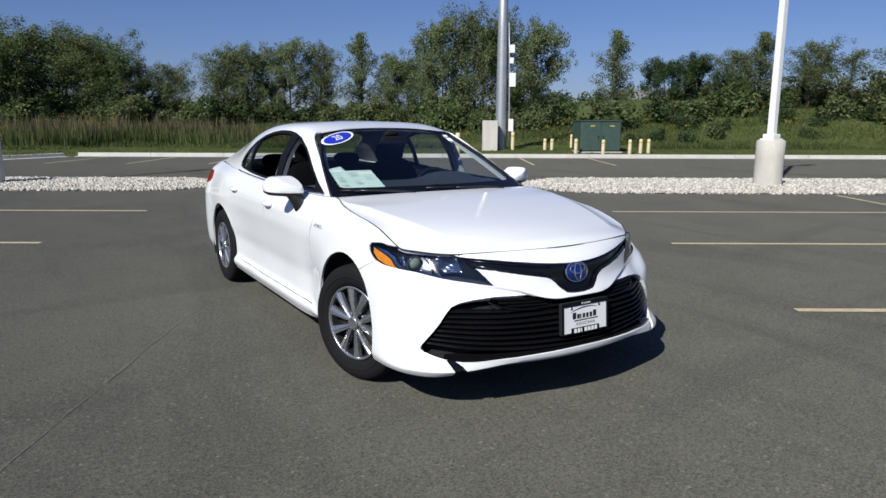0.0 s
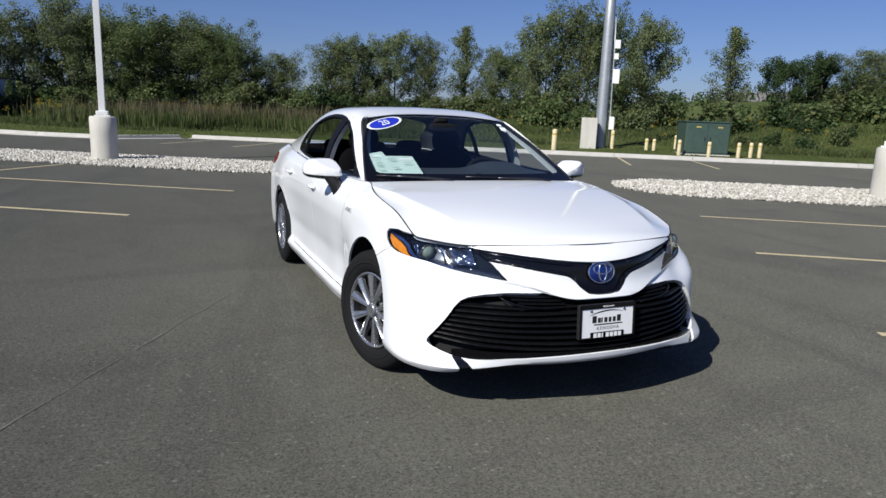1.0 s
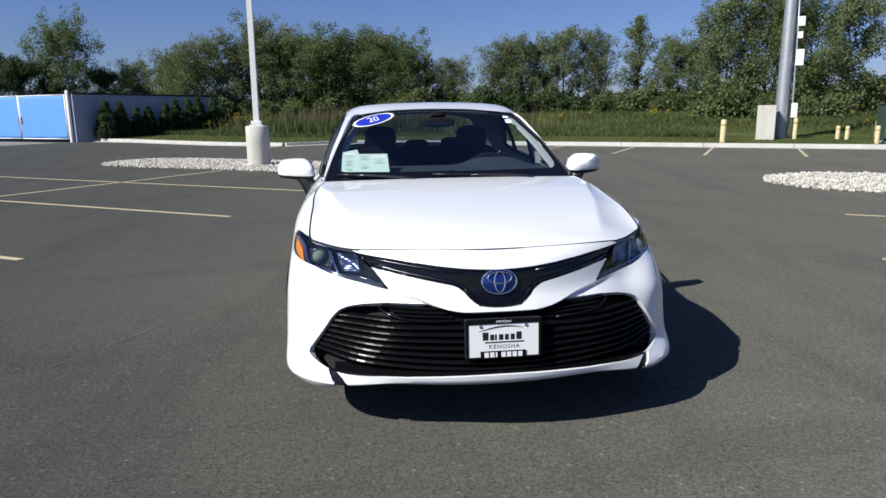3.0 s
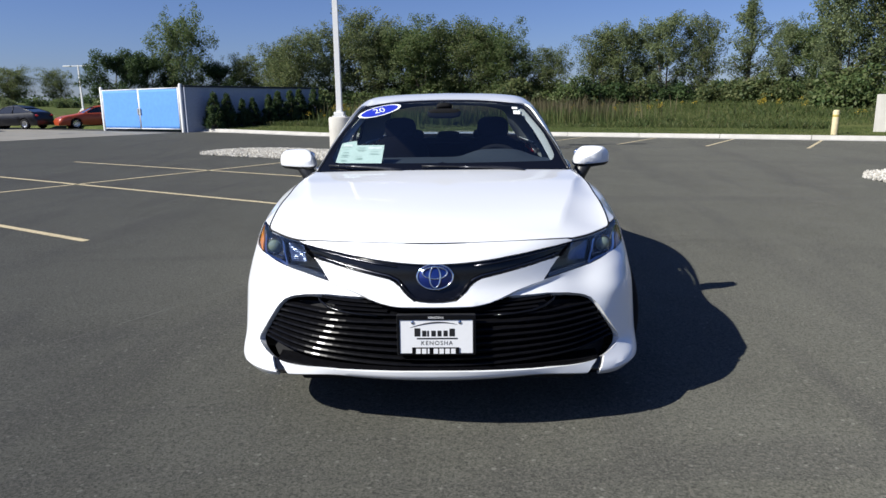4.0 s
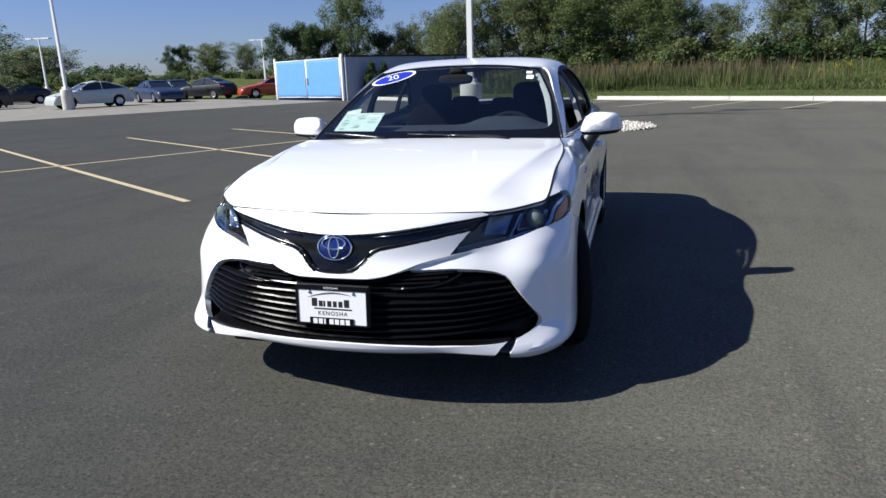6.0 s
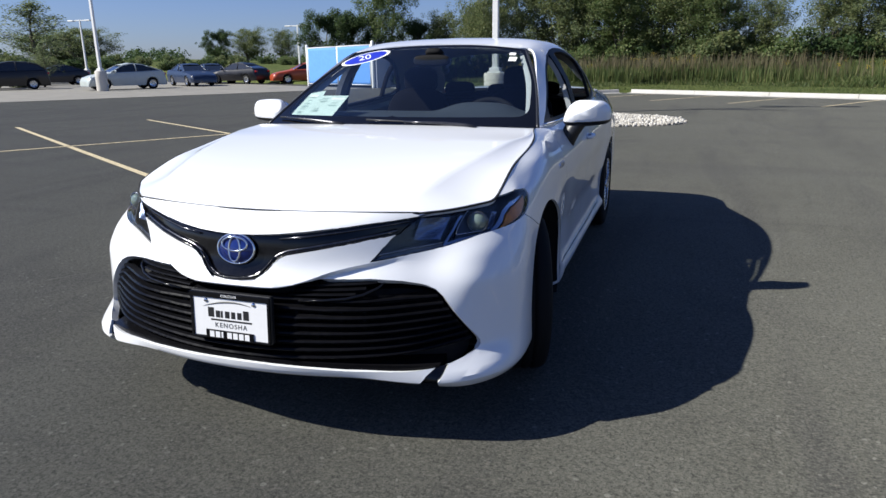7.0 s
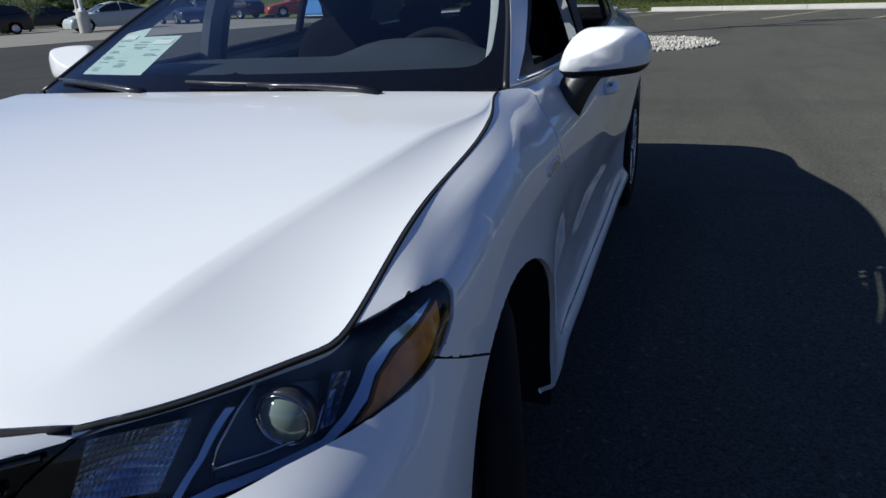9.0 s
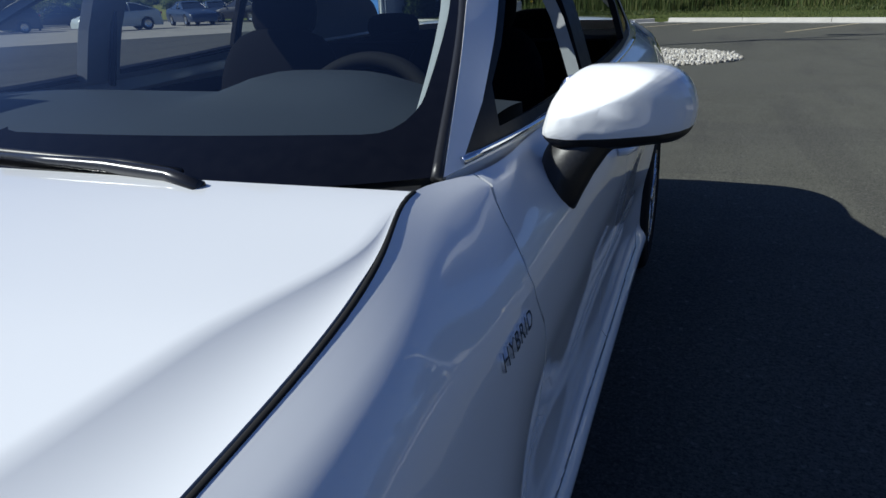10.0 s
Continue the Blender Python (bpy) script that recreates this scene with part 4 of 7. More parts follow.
PAINT = car_paint("white car paint", (0.80, 0.81, 0.82))
GLOSS_BLACK = plain("gloss black plastic", (0.004, 0.004, 0.005), 0.13, grain=0.2)
SLAT_BLACK = plain("grille slat plastic", (0.005, 0.005, 0.006), 0.2, grain=0.2)
SATIN_BLACK = plain("satin black plastic", (0.014, 0.014, 0.015), 0.42, grain=0.2, scale=200, bump=0.1)
VOID = plain("black recess", (0.004, 0.004, 0.005), 0.9)
RUBBER = plain("tyre rubber", (0.006, 0.006, 0.0065), 0.85, grain=0.2, scale=80, bump=0.2)
CHROME = plain("chrome", (0.80, 0.81, 0.83), 0.08, 1.0, grain=0.02)
SILVER = plain("silver wheel paint", (0.44, 0.45, 0.47), 0.26, 0.85, coat=0.3, grain=0.03)
WINDOW_TRIM = plain("black window trim", (0.006, 0.006, 0.007), 0.5, grain=0.2)
DARK_GREY = plain("dark grey wheel paint", (0.03, 0.03, 0.033), 0.4)
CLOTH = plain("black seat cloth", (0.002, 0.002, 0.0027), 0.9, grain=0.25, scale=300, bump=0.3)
DASH = plain("dark grey dashboard", (0.036, 0.044, 0.056), 0.55, grain=0.12, scale=300, bump=0.2)
TRIM_PALE = plain("pale grey pillar trim", (0.36, 0.37, 0.38), 0.8, grain=0.05)
BLUE_BADGE = plain("blue enamel", (0.008, 0.022, 0.15), 0.15, 0.3, coat=1.0)
BLUE_STICKER = plain("blue sticker vinyl", (0.02, 0.035, 0.42), 0.35, grain=0.03)
WHITE_PAPER = plain("white paper", (0.78, 0.80, 0.78), 0.8, grain=0.03)
GREEN_PAPER = plain("pale green paper", (0.57, 0.68, 0.63), 0.85, grain=0.05, scale=12)
INK_GREY = plain("grey print", (0.30, 0.40, 0.37), 0.85)
CABIN_BLACK = plain("matt black cabin plastic", (0.008, 0.008, 0.009), 0.8, grain=0.2, scale=200)
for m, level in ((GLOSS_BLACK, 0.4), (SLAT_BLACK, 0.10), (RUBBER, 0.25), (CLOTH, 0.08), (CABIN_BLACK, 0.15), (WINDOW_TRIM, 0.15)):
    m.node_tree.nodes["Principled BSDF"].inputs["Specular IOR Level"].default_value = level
PLATE_WHITE = plain("white plate", (0.78, 0.78, 0.78), 0.35, grain=0.02)
INK_BLACK = plain("black print", (0.012, 0.012, 0.013), 0.5)
AMBER = plain("amber plastic", (0.62, 0.20, 0.004), 0.22, grain=0.25, scale=60)
LAMP_CHROME = plain("lamp reflector", (0.40, 0.43, 0.50), 0.10, 1.0, grain=0.06, scale=90)
LAMP_GREY = plain("lamp inner bezel", (0.07, 0.077, 0.09), 0.22, 0.6)
LAMP_FACET = plain("faceted lamp reflector", (0.20, 0.24, 0.33), 0.2, 1.0, grain=0.15, scale=120)
LAMP_DARK = plain("dark lamp glass", (0.13, 0.17, 0.15), 0.04, 0.0, 1.0, 0.05)
RED_LAMP = plain("red lamp plastic", (0.35, 0.01, 0.012), 0.15, coat=1.0)


def glass(name, tint, base=0.04):
    """Clear pane: light goes straight through, tinted, with a Fresnel reflection."""
    k = Mat(name)
    tr = k.node("ShaderNodeBsdfTransparent", ins={"Color": (*tint, 1)})
    gl = k.node("ShaderNodeBsdfGlossy", ins={"Color": (1, 1, 1, 1), "Roughness": 0.01})
    lw = k.node("ShaderNodeLayerWeight", ins={"Blend": 0.5})
    pw = k.node("ShaderNodeMath", operation="POWER", ins={0: lw.outputs["Facing"], 1: 4.5})
    fr = k.node("ShaderNodeMath", operation="MULTIPLY_ADD", ins={0: pw.outputs[0], 1: 0.85, 2: base})
    mx = k.node("ShaderNodeMixShader", ins={"Fac": fr.outputs[0]})
    k.t.links.new(tr.outputs[0], mx.inputs[1])
    k.t.links.new(gl.outputs[0], mx.inputs[2])
    k.t.links.new(mx.outputs[0], k.t.nodes["Material Output"].inputs["Surface"])
    return k.m


WINDSHIELD = glass("windshield glass", (0.82, 0.87, 0.87), base=0.05)
SIDE_GLASS = glass("side window glass", (0.68, 0.73, 0.72))
LENS = glass("clear lamp lens", (0.90, 0.92, 0.95), base=0.035)

car = thing("sedan", "white four-door sedan parked on asphalt, clean and glossy", "car")

# rows from the lower edge to the top edge at each station from the nose round to the tail
BODY = [
    # nose
    [(0, -2.36, .255), (0, -2.40, .285), (0, -2.408, .36), (0, -2.405, .46), (0, -2.385, .56), (0, -2.345, .65), (0, -2.33, .737), (0, -2.305, .772), (0, -2.27, .797), (0, -2.24, .812)],
    [(.14, -2.353, .255), (.14, -2.394, .285), (.14, -2.402, .36), (.14, -2.398, .46), (.14, -2.378, .56), (.14, -2.335, .65), (.14, -2.320, .737), (.14, -2.296, .772), (.14, -2.262, .797), (.14, -2.233, .813)],
    [(.30, -2.325, .253), (.30, -2.368, .282), (.30, -2.378, .36), (.30, -2.373, .46), (.30, -2.346, .56), (.30, -2.297, .65), (.30, -2.278, .737), (.30, -2.258, .772), (.30, -2.232, .796), (.30, -2.208, .813)],
    [(.46, -2.285, .250), (.46, -2.331, .276), (.46, -2.337, .36), (.46, -2.332, .46), (.46, -2.296, .56), (.455, -2.228, .65), (.46, -2.200, .737), (.46, -2.192, .770), (.46, -2.180, .791), (.46, -2.165, .810)],
    [(.645, -2.24, .232), (.65, -2.275, .258), (.66, -2.238, .35), (.66, -2.212, .46), (.65, -2.172, .56), (.645, -2.120, .65), (.645, -2.085, .737), (.645, -2.072, .77), (.645, -2.062, .79), (.645, -2.052, .803)],
    [(.79, -2.165, .218), (.810, -2.185, .258), (.815, -2.095, .35), (.810, -2.092, .46), (.803, -2.092, .56), (.796, -2.050, .65), (.783, -1.955, .737), (.775, -1.928, .775), (.77, -1.918, .798), (.762, -1.918, .812)],
    # front corner and side
    [(.893, -2.00, .220), (.915, -2.015, .262), (.910, -1.965, .35), (.905, -1.945, .46), (.901, -1.925, .56), (.891, -1.875, .65), (.869, -1.825, .737), (.855, -1.802, .790), (.838, -1.80, .824), (.797, -1.855, .826)],
    [(.908, -1.75, .215), (.925, -1.75, .266), (.924, -1.745, .35), (.921, -1.735, .46), (.917, -1.72, .56), (.911, -1.71, .65), (.899, -1.695, .737), (.880, -1.685, .805), (.839, -1.685, .851), (.800, -1.69, .880)],
    [(.900, -1.465, .200), (.925, -1.465, .265), (.928, -1.465, .35), (.929, -1.465, .46), (.928, -1.465, .56), (.924, -1.465, .65), (.910, -1.465, .745), (.894, -1.465, .832), (.851, -1.465, .893), (.800, -1.465, .920)],
    [(.872, -1.12, .235), (.912, -1.12, .262), (.920, -1.12, .34), (.922, -1.12, .46), (.922, -1.12, .56), (.918, -1.12, .65), (.909, -1.12, .750), (.896, -1.12, .845), (.845, -1.12, .926), (.785, -1.12, .972)],
    [(0.882, -.96, .222), (0.914, -.96, .260), (.896, -.96, .33), (.893, -.96, .45), (.899, -.96, .56), (.903, -.96, .655), (.906, -.96, .752), (.897, -.96, .848), (.812, -.96, .954), (.757, -.96, .990)],
    [(0.880, -.85, .205), (0.908, -.85, .260), (.877, -.85, .33), (.870, -.85, .45), (.884, -.85, .56), (.896, -.85, .66), (.905, -.85, .757), (.898, -.85, .845), (.820, -.85, .961), (.784, -.85, .982)],
    [(0.877, -.58, .186), (0.906, -.58, .259), (.868, -.58, .32), (.864, -.58, .44), (.881, -.58, .56), (.896, -.58, .665), (.907, -.58, .763), (.904, -.58, .842), (.860, -.58, .930), (.804, -.58, .984)],
    [(0.876, -.30, .185), (0.906, -.30, .258), (.866, -.30, .32), (.862, -.30, .44), (.880, -.30, .56), (.896, -.30, .67), (.909, -.30, .770), (.908, -.30, .840), (.872, -.30, .935), (.820, -.30, .988)],
    [(0.876, .30, .185), (0.907, .30, .258), (.867, .30, .32), (.864, .30, .44), (.882, .30, .56), (.898, .30, .67), (.912, .30, .775), (.912, .30, .847), (.878, .30, .947), (.830, .30, 1.002)],
    [(0.881, .90, .190), (0.913, .90, .262), (.880, .90, .33), (.880, .90, .45), (.895, .90, .56), (.906, .90, .67), (.917, .90, .777), (.914, .90, .853), (.876, .90, .962), (.820, .90, 1.025)],
    [(.885, 1.36, .205), (.917, 1.36, .272), (.919, 1.36, .35), (.919, 1.36, .46), (.921, 1.36, .56), (.923, 1.36, .66), (.923, 1.36, .765), (.913, 1.36, .860), (.868, 1.36, .978), (.788, 1.36, 1.048)],
    [(.870, 1.80, .230), (.895, 1.80, .300), (.900, 1.80, .37), (.903, 1.80, .46), (.905, 1.80, .56), (.905, 1.80, .66), (.902, 1.80, .768), (.885, 1.80, .870), (.830, 1.80, .992), (.735, 1.80, 1.062)],
    # tail
    [(.82, 2.14, .25), (.848, 2.15, .32), (.855, 2.155, .38), (.860, 2.16, .46), (.862, 2.16, .56), (.862, 2.155, .66), (.857, 2.145, .78), (.838, 2.13, .885), (.785, 2.10, 1.005), (.705, 2.05, 1.068)],
    [(.62, 2.33, .26), (.64, 2.36, .33), (.645, 2.375, .39), (.65, 2.385, .46), (.65, 2.385, .56), (.65, 2.375, .66), (.648, 2.355, .78), (.64, 2.335, .90), (.61, 2.31, 1.02), (.58, 2.25, 1.075)],
    [(.30, 2.41, .26), (.31, 2.435, .33), (.315, 2.45, .39), (.32, 2.46, .46), (.32, 2.46, .56), (.32, 2.45, .66), (.32, 2.425, .78), (.315, 2.40, .90), (.305, 2.375, 1.03), (.30, 2.32, 1.085)],
    [(0, 2.425, .26), (0, 2.455, .33), (0, 2.47, .39), (0, 2.48, .46), (0, 2.48, .56), (0, 2.47, .66), (0, 2.445, .78), (0, 2.42, .90), (0, 2.395, 1.035), (0, 2.34, 1.09)],
]


def between(p, q, k):
    return tuple(a + (b - a) * k for a, b in zip(p, q))


BODY = [row[:8] + [between(row[8], row[7], 0.025), between(row[8], row[9], 0.025)] + row[9:] for row in BODY]
LEDGE_X, LEDGE_Z = [0, .15, .22, .28, .33, .40, .47, .56], [.578, .578, .588, .606, .624, .640, .651, .664]


def ledge(p):
    """Sets the lower nose back under the white band above the plate."""
    x, y, z = p[:, 0], p[:, 1], p[:, 2]
    d = np.interp(x, LEDGE_X, LEDGE_Z) - z
    a = np.clip(d / 0.016, 0, 1)
    a = a * a * (3 - 2 * a) * np.clip(1 - (d - 0.02) / 0.10, 0, 1)
    a = a * np.clip((0.56 - x) / 0.16, 0, 1) * (y < -2.0)
    out = p.copy()
    out[:, 1] += 0.020 * a
    return out


body = Surf(np.swapaxes(np.array(BODY, float), 0, 1), ledge)
nose = lambda P: P[:, 1] < -1.6


def front(pts):
    return [body.find((x, 0, z), (1, 0, 1), nose) for x, z in pts]


def flank(pts):
    return [body.find((0.9, y, z), (0, 1, 1), lambda P: (P[:, 0] > 0.7) & (P[:, 1] > -2.0) & (P[:, 1] < 2.05)) for y, z in pts]


def exact(pts):
    return [body.find(p, (1, 1, 1), nose) for p in pts]


AXLES = (-1.465, 1.36)
ARCH = 0.385
BUMPER, FENDER, DOOR_F, DOOR_R, QUARTER, TAIL, HEADLAMP, VBAR, GRILLE, SLIT, OPEN, TAILLAMP = range(1, 13)
flat = domain(body, 0.022, 0.018)
for f in flat.faces:
    f.material_index = QUARTER
TOP = body.r[-1]
LOW = -0.05

# outlines on the skin
head_top = [(.585, -2.115, .797), (.645, -2.055, .800), (.70, -1.995, .806), (.762, -1.92, .811), (.797, -1.862, .816)]
head_poly = exact([(.453, -2.222, .650), (.489, -2.194, .695), (.530, -2.161, .738), (.557, -2.136, .766), (.584, -2.112, .791)]) + [(body.find(p, (1, 1, 1), nose)[0], TOP + 0.02) for p in head_top[1:]] + \
    exact([(.826, -1.80, .824), (.850, -1.73, .830), (.866, -1.685, .826), (.874, -1.685, .808), (.882, -1.71, .780), (.880, -1.75, .755), (.868, -1.81, .735), (.83, -1.89, .718), (.76, -1.985, .700), (.66, -2.09, .682), (.55, -2.16, .664)])
vbar_poly = front([(-0.01, .742), (.08, .744), (.15, .748), (.25, .756), (.38, .768), (.50, .781), (.592, .791), (.565, .766), (.538, .738), (.46, .726), (.37, .711), (.27, .695), (.19, .681), (.160, .668), (.135, .645), (.112, .617), (.088, .600), (.055, .590), (-0.01, .587)])
grille_poly = front([(-0.01, .572), (.10, .572), (.17, .575), (.215, .583), (.262, .594), (.30, .600), (.38, .601), (.47, .600), (.56, .588), (.63, .571), (.665, .555), (.692, .530), (.73, .475), (.77, .415), (.803, .365), (.806, .350), (.797, .338), (.765, .323), (.712, .306), (.65, .300), (.55, .297), (.40, .300), (.2, .308), (-0.01, .312)])
slit_poly = front([(.690, .3045), (.722, .3075), (.712, .285), (.697, .255), (.690, .225), (.618, .225), (.638, .250), (.662, .278)])
arch_polys = []
for ya in AXLES:
    ring = []
    for i in range(44):
        a = -0.55 + (math.pi + 1.1) * i / 43
        ring.append((ya + (0.042 if ya < 0 else 0.0) + (ARCH if ya > 0 else 0.38) * math.cos(a), max(0.335 + (ARCH if ya > 0 else 0.395) * math.sin(a), 0.19)))
    pts = flank(ring)
    pts = [pts[0]] + pts + [pts[-1]]
    pts[0], pts[-1] = (pts[0][0], -0.1), (pts[-1][0], -0.1)
    arch_polys.append(pts)
seam_fb = flank([(-1.795, .758), (-1.746, .733), (-1.681, .701), (-1.60, .662), (-1.52, .62)])
door_front_edge = [(-.815, 1.03), (-.835, .965), (-.875, .92), (-.910, .87), (-.905, .83), (-.875, .78), (-.85, .70), (-.84, .6), (-.84, .45), (-.84, .34), (-.84, .295)]
door_f_poly = flank(door_front_edge[1:]) + flank([(-.60, .292), (-.2, .29), (.04, .288), (.055, .5), (.06, .8), (.06, .96)])
door_r_poly = flank([(.06, .96), (.06, .8), (.055, .5), (.04, .288), (.5, .29), (.80, .295), (.93, .34), (.965, .46), (1.02, .58), (1.10, .68), (1.19, .76), (1.27, .85), (1.31, .94), (1.30, 1.0)])
door_f_poly = [(door_f_poly[0][0], TOP + 0.05)] + door_f_poly + [(door_f_poly[-1][0], TOP + 0.05)]
door_r_poly = [(door_f_poly[-1][0], TOP + 0.05)] + door_r_poly[0:] + [(door_r_poly[-1][0], TOP + 0.05)]
tail_seam = flank([(1.98, 1.06), (1.95, .9), (1.86, .76), (1.80, .70), (1.70, .66), (1.5, .64)])
lamp_poly = flank([(1.86, .985), (1.80, .93), (1.84, .89), (2.0, .86)]) + [body.find(p) for p in [(.75, 2.27, .83), (.60, 2.36, .83), (.60, 2.33, .93), (.68, 2.25, .975), (.80, 2.09, .99)]]

for poly in (head_poly, vbar_poly, grille_poly, slit_poly, *arch_polys, door_f_poly, door_r_poly, lamp_poly):
    knife(flat, poly)
knife(flat, seam_fb, False)
for dz in (0.0, -0.008, -0.016):
    knife(flat, front([(x, z + dz) for x, z in zip(np.linspace(0.0, 0.545, 22), np.interp(np.linspace(0.0, 0.545, 22), LEDGE_X, LEDGE_Z))]), False)
knife(flat, tail_seam, False)
s_fend = flank([(-1.465, .5)])[0][0]
s_tail = flank([(1.98, .9)])[0][0]
mark(flat, [(-0.1, -0.1), (s_fend, -0.1), (s_fend, TOP + 0.1), (-0.1, TOP + 0.1)], BUMPER)
mark(flat, [seam_fb[0], *seam_fb[1:], (s_fend, -0.1), (flank([(-.9, .3)])[0][0] + 0.06, -0.1), (flank([(-.9, .3)])[0][0] + 0.30, TOP + 0.1), (seam_fb[0][0] - 0.35, TOP + 0.1), (seam_fb[0][0] - 0.35, seam_fb[0][1])], FENDER)
mark(flat, door_f_poly, DOOR_F)
mark(flat, door_r_poly, DOOR_R)
mark(flat, [(s_tail + 9, -0.1), (s_tail + 9, TOP + 0.1), (tail_seam[0][0], TOP + 0.1), *tail_seam, (tail_seam[-1][0], -0.1)], TAIL)
mark(flat, lamp_poly, TAILLAMP)
mark(flat, head_poly, HEADLAMP)
mark(flat, vbar_poly, VBAR)
mark(flat, grille_poly, GRILLE)
mark(flat, slit_poly, SLIT)
for p in arch_polys:
    mark(flat, p, OPEN)

bumper = shell("front_bumper", lift(body, flat, BUMPER, both=True, gap=0.0018, flange=0.028), PAINT, car)
shell("rear_bumper", lift(body, flat, TAIL, both=True, gap=0.0018), PAINT, car)
for sgn in (1, -1):
    shell("fender", lift(body, flat, FENDER, sgn, flange=0.012), PAINT, car, angle=15)
    shell("quarter_panel", lift(body, flat, QUARTER, sgn, flange=0.03), PAINT, car)
    shell("tail_lamp", lift(body, flat, TAILLAMP, sgn), RED_LAMP, car, "red tail lamp")
doors = {}
for sgn in (1, -1):
    doors["f", sgn] = shell("front_door", lift(body, flat, DOOR_F, sgn), PAINT, car)
    doors["r", sgn] = shell("rear_door", lift(body, flat, DOOR_R, sgn), PAINT, car)

# upper grille bar with its raised pod, lower grille opening and slats
upper = shell("upper_grille", lift(body, flat, VBAR, both=True, gap=0.001, push=-0.016, flange=0.02), GLOSS_BLACK, car, "gloss black V-shaped grille bar")
recess = shell("lower_grille", lift(body, flat, GRILLE, both=True, gap=0.0, push=-0.075, flange=0.0), VOID, car, "black lower grille with thin slats")
for sgn in (1, -1):
    shell("air_slit", lift(body, flat, SLIT, sgn, gap=0.0, push=-0.010, flange=0.0), GLOSS_BLACK, bumper)


def body_front(x, z, push=0.0):
    s, q = body.find((x, 0, z), (1, 0, 1), nose)
    e = 2e-3
    p = body.at([s, min(s + e, body.t[-1]), s], [q, q, q + e])
    n = np.cross(p[1] - p[0], p[2] - p[0])
    n /= np.linalg.norm(n)
    return Vector(p[0] + n * push), Vector(n)


GR = [(.0, .572), (.10, .572), (.17, .575), (.215, .583), (.262, .594), (.30, .600), (.38, .601), (.47, .600), (.56, .588), (.63, .571), (.665, .555), (.692, .530), (.73, .475), (.77, .415), (.803, .365), (.806, .350), (.797, .338), (.765, .323), (.712, .306), (.65, .300), (.55, .297), (.40, .300), (.2, .308), (0, .312)]


def grille_span(z, bend):
    """The half width of the opening on a slat that dips by bend at the middle."""
    lo = 0.0
    for i in range(1, 82):
        x = i * 0.01
        if inside(GR, x, z + bend * (x / 0.8) ** 2):
            lo = x
    return lo


def slat(z, bend, x0, x1, depth=0.028, height=0.008, push=-0.014):
    bm = bmesh.new()
    n = max(6, int((x1 - x0) / 0.035))
    rings = []
    for i in range(n + 1):
        x = x0 + (x1 - x0) * i / n
        p, nn = body_front(abs(x), z + bend * (x / 0.8) ** 2, push)
        if x < 0:
            p.x, nn.x = -p.x, -nn.x
        nn.z = 0
        nn.normalize()
        rings.append([bm.verts.new(p - nn * a + Vector((0, 0, b))) for a, b in ((depth, height * 1.3), (0.004, height * 0.7), (0.0, 0.0), (0.004, -height * 0.7), (depth, -height * 0.2))])
    for a, b in zip(rings, rings[1:]):
        for k in range(4):
            bm.faces.new((a[k], b[k], b[k + 1], a[k + 1]))
    bm.faces.new(rings[0])
    bm.faces.new(rings[-1][::-1])
    bmesh.ops.recalc_face_normals(bm, faces=bm.faces)
    return bm


for i in range(8):
    z = 0.331 + 0.030 * i
    bend = 0.045 - 0.008 * i
    w = grille_span(z, bend) - 0.004
    if w > 0.1:
        part("slat", slat(z, bend, -w, w), SLAT_BLACK, recess)
for i in range(3):
    for sgn in (-1, 1):
        x0, x1 = 0.20 + 0.02 * i, 0.49 - 0.03 * (2 - i)
        z = 0.550 + 0.015 * i
        part("upper_slat", slat(z, 0.03, *((x0, x1) if sgn > 0 else (-x1, -x0)), depth=0.02, height=0.005, push=-0.008), SLAT_BLACK, recess)
for sgn in (-1, 1):
    bm = bmesh.new()
    pts = []
    for x, z in ((.24, .537), (.32, .541), (.40, .548), (.455, .559), (.495, .578), (.51, .592)):
        p, nn = body_front(x, z, -0.012)
        pts.append((sgn * p.x, p.y, p.z))
    pipe(bm, pts, [0.004, 0.005, 0.006, 0.006, 0.005, 0.002], 6)
    part("slat_end", bm, GLOSS_BLACK, recess, smooth=True)
for x in (.23, .31, .39, .47):
    for sgn in (1, -1):
        bm = bmesh.new()
        rows = []
        for i in range(5):
            p, nn = body_front(x, 0.40 + 0.035 * i, -0.036)
            rows.append([bm.verts.new((sgn * (p.x + dx), p.y + dy, p.z)) for dx, dy in ((-0.003, 0.03), (-0.003, 0.0), (0.003, 0.0), (0.003, 0.03))])
        for a, b in zip(rows, rows[1:]):
            for j in range(3):
                bm.faces.new((a[j], a[j + 1], b[j + 1], b[j]))
        bmesh.ops.recalc_face_normals(bm, faces=bm.faces)
        part("rib", bm, SLAT_BLACK, recess)
# lower dark valance of the opening
bm = bmesh.new()
rings = []
for i in range(41):
    x = -0.70 + 1.4 * i / 40
    p, nn = body_front(abs(x), 0.298 + 0.012 * (1 - (x / 0.7) ** 2), -0.012)
    if x < 0:
        p.x = -p.x
    rings.append([bm.verts.new(p + Vector((0, a, b))) for a, b in ((0.0, 0.012), (0.0, -0.01), (0.08, -0.01), (0.08, 0.022))])
for a, b in zip(rings, rings[1:]):
    for k in range(4):
        bm.faces.new((a[k], b[k], b[(k + 1) % 4], a[(k + 1) % 4]))
part("lower_lip", bm, SLAT_BLACK, recess)

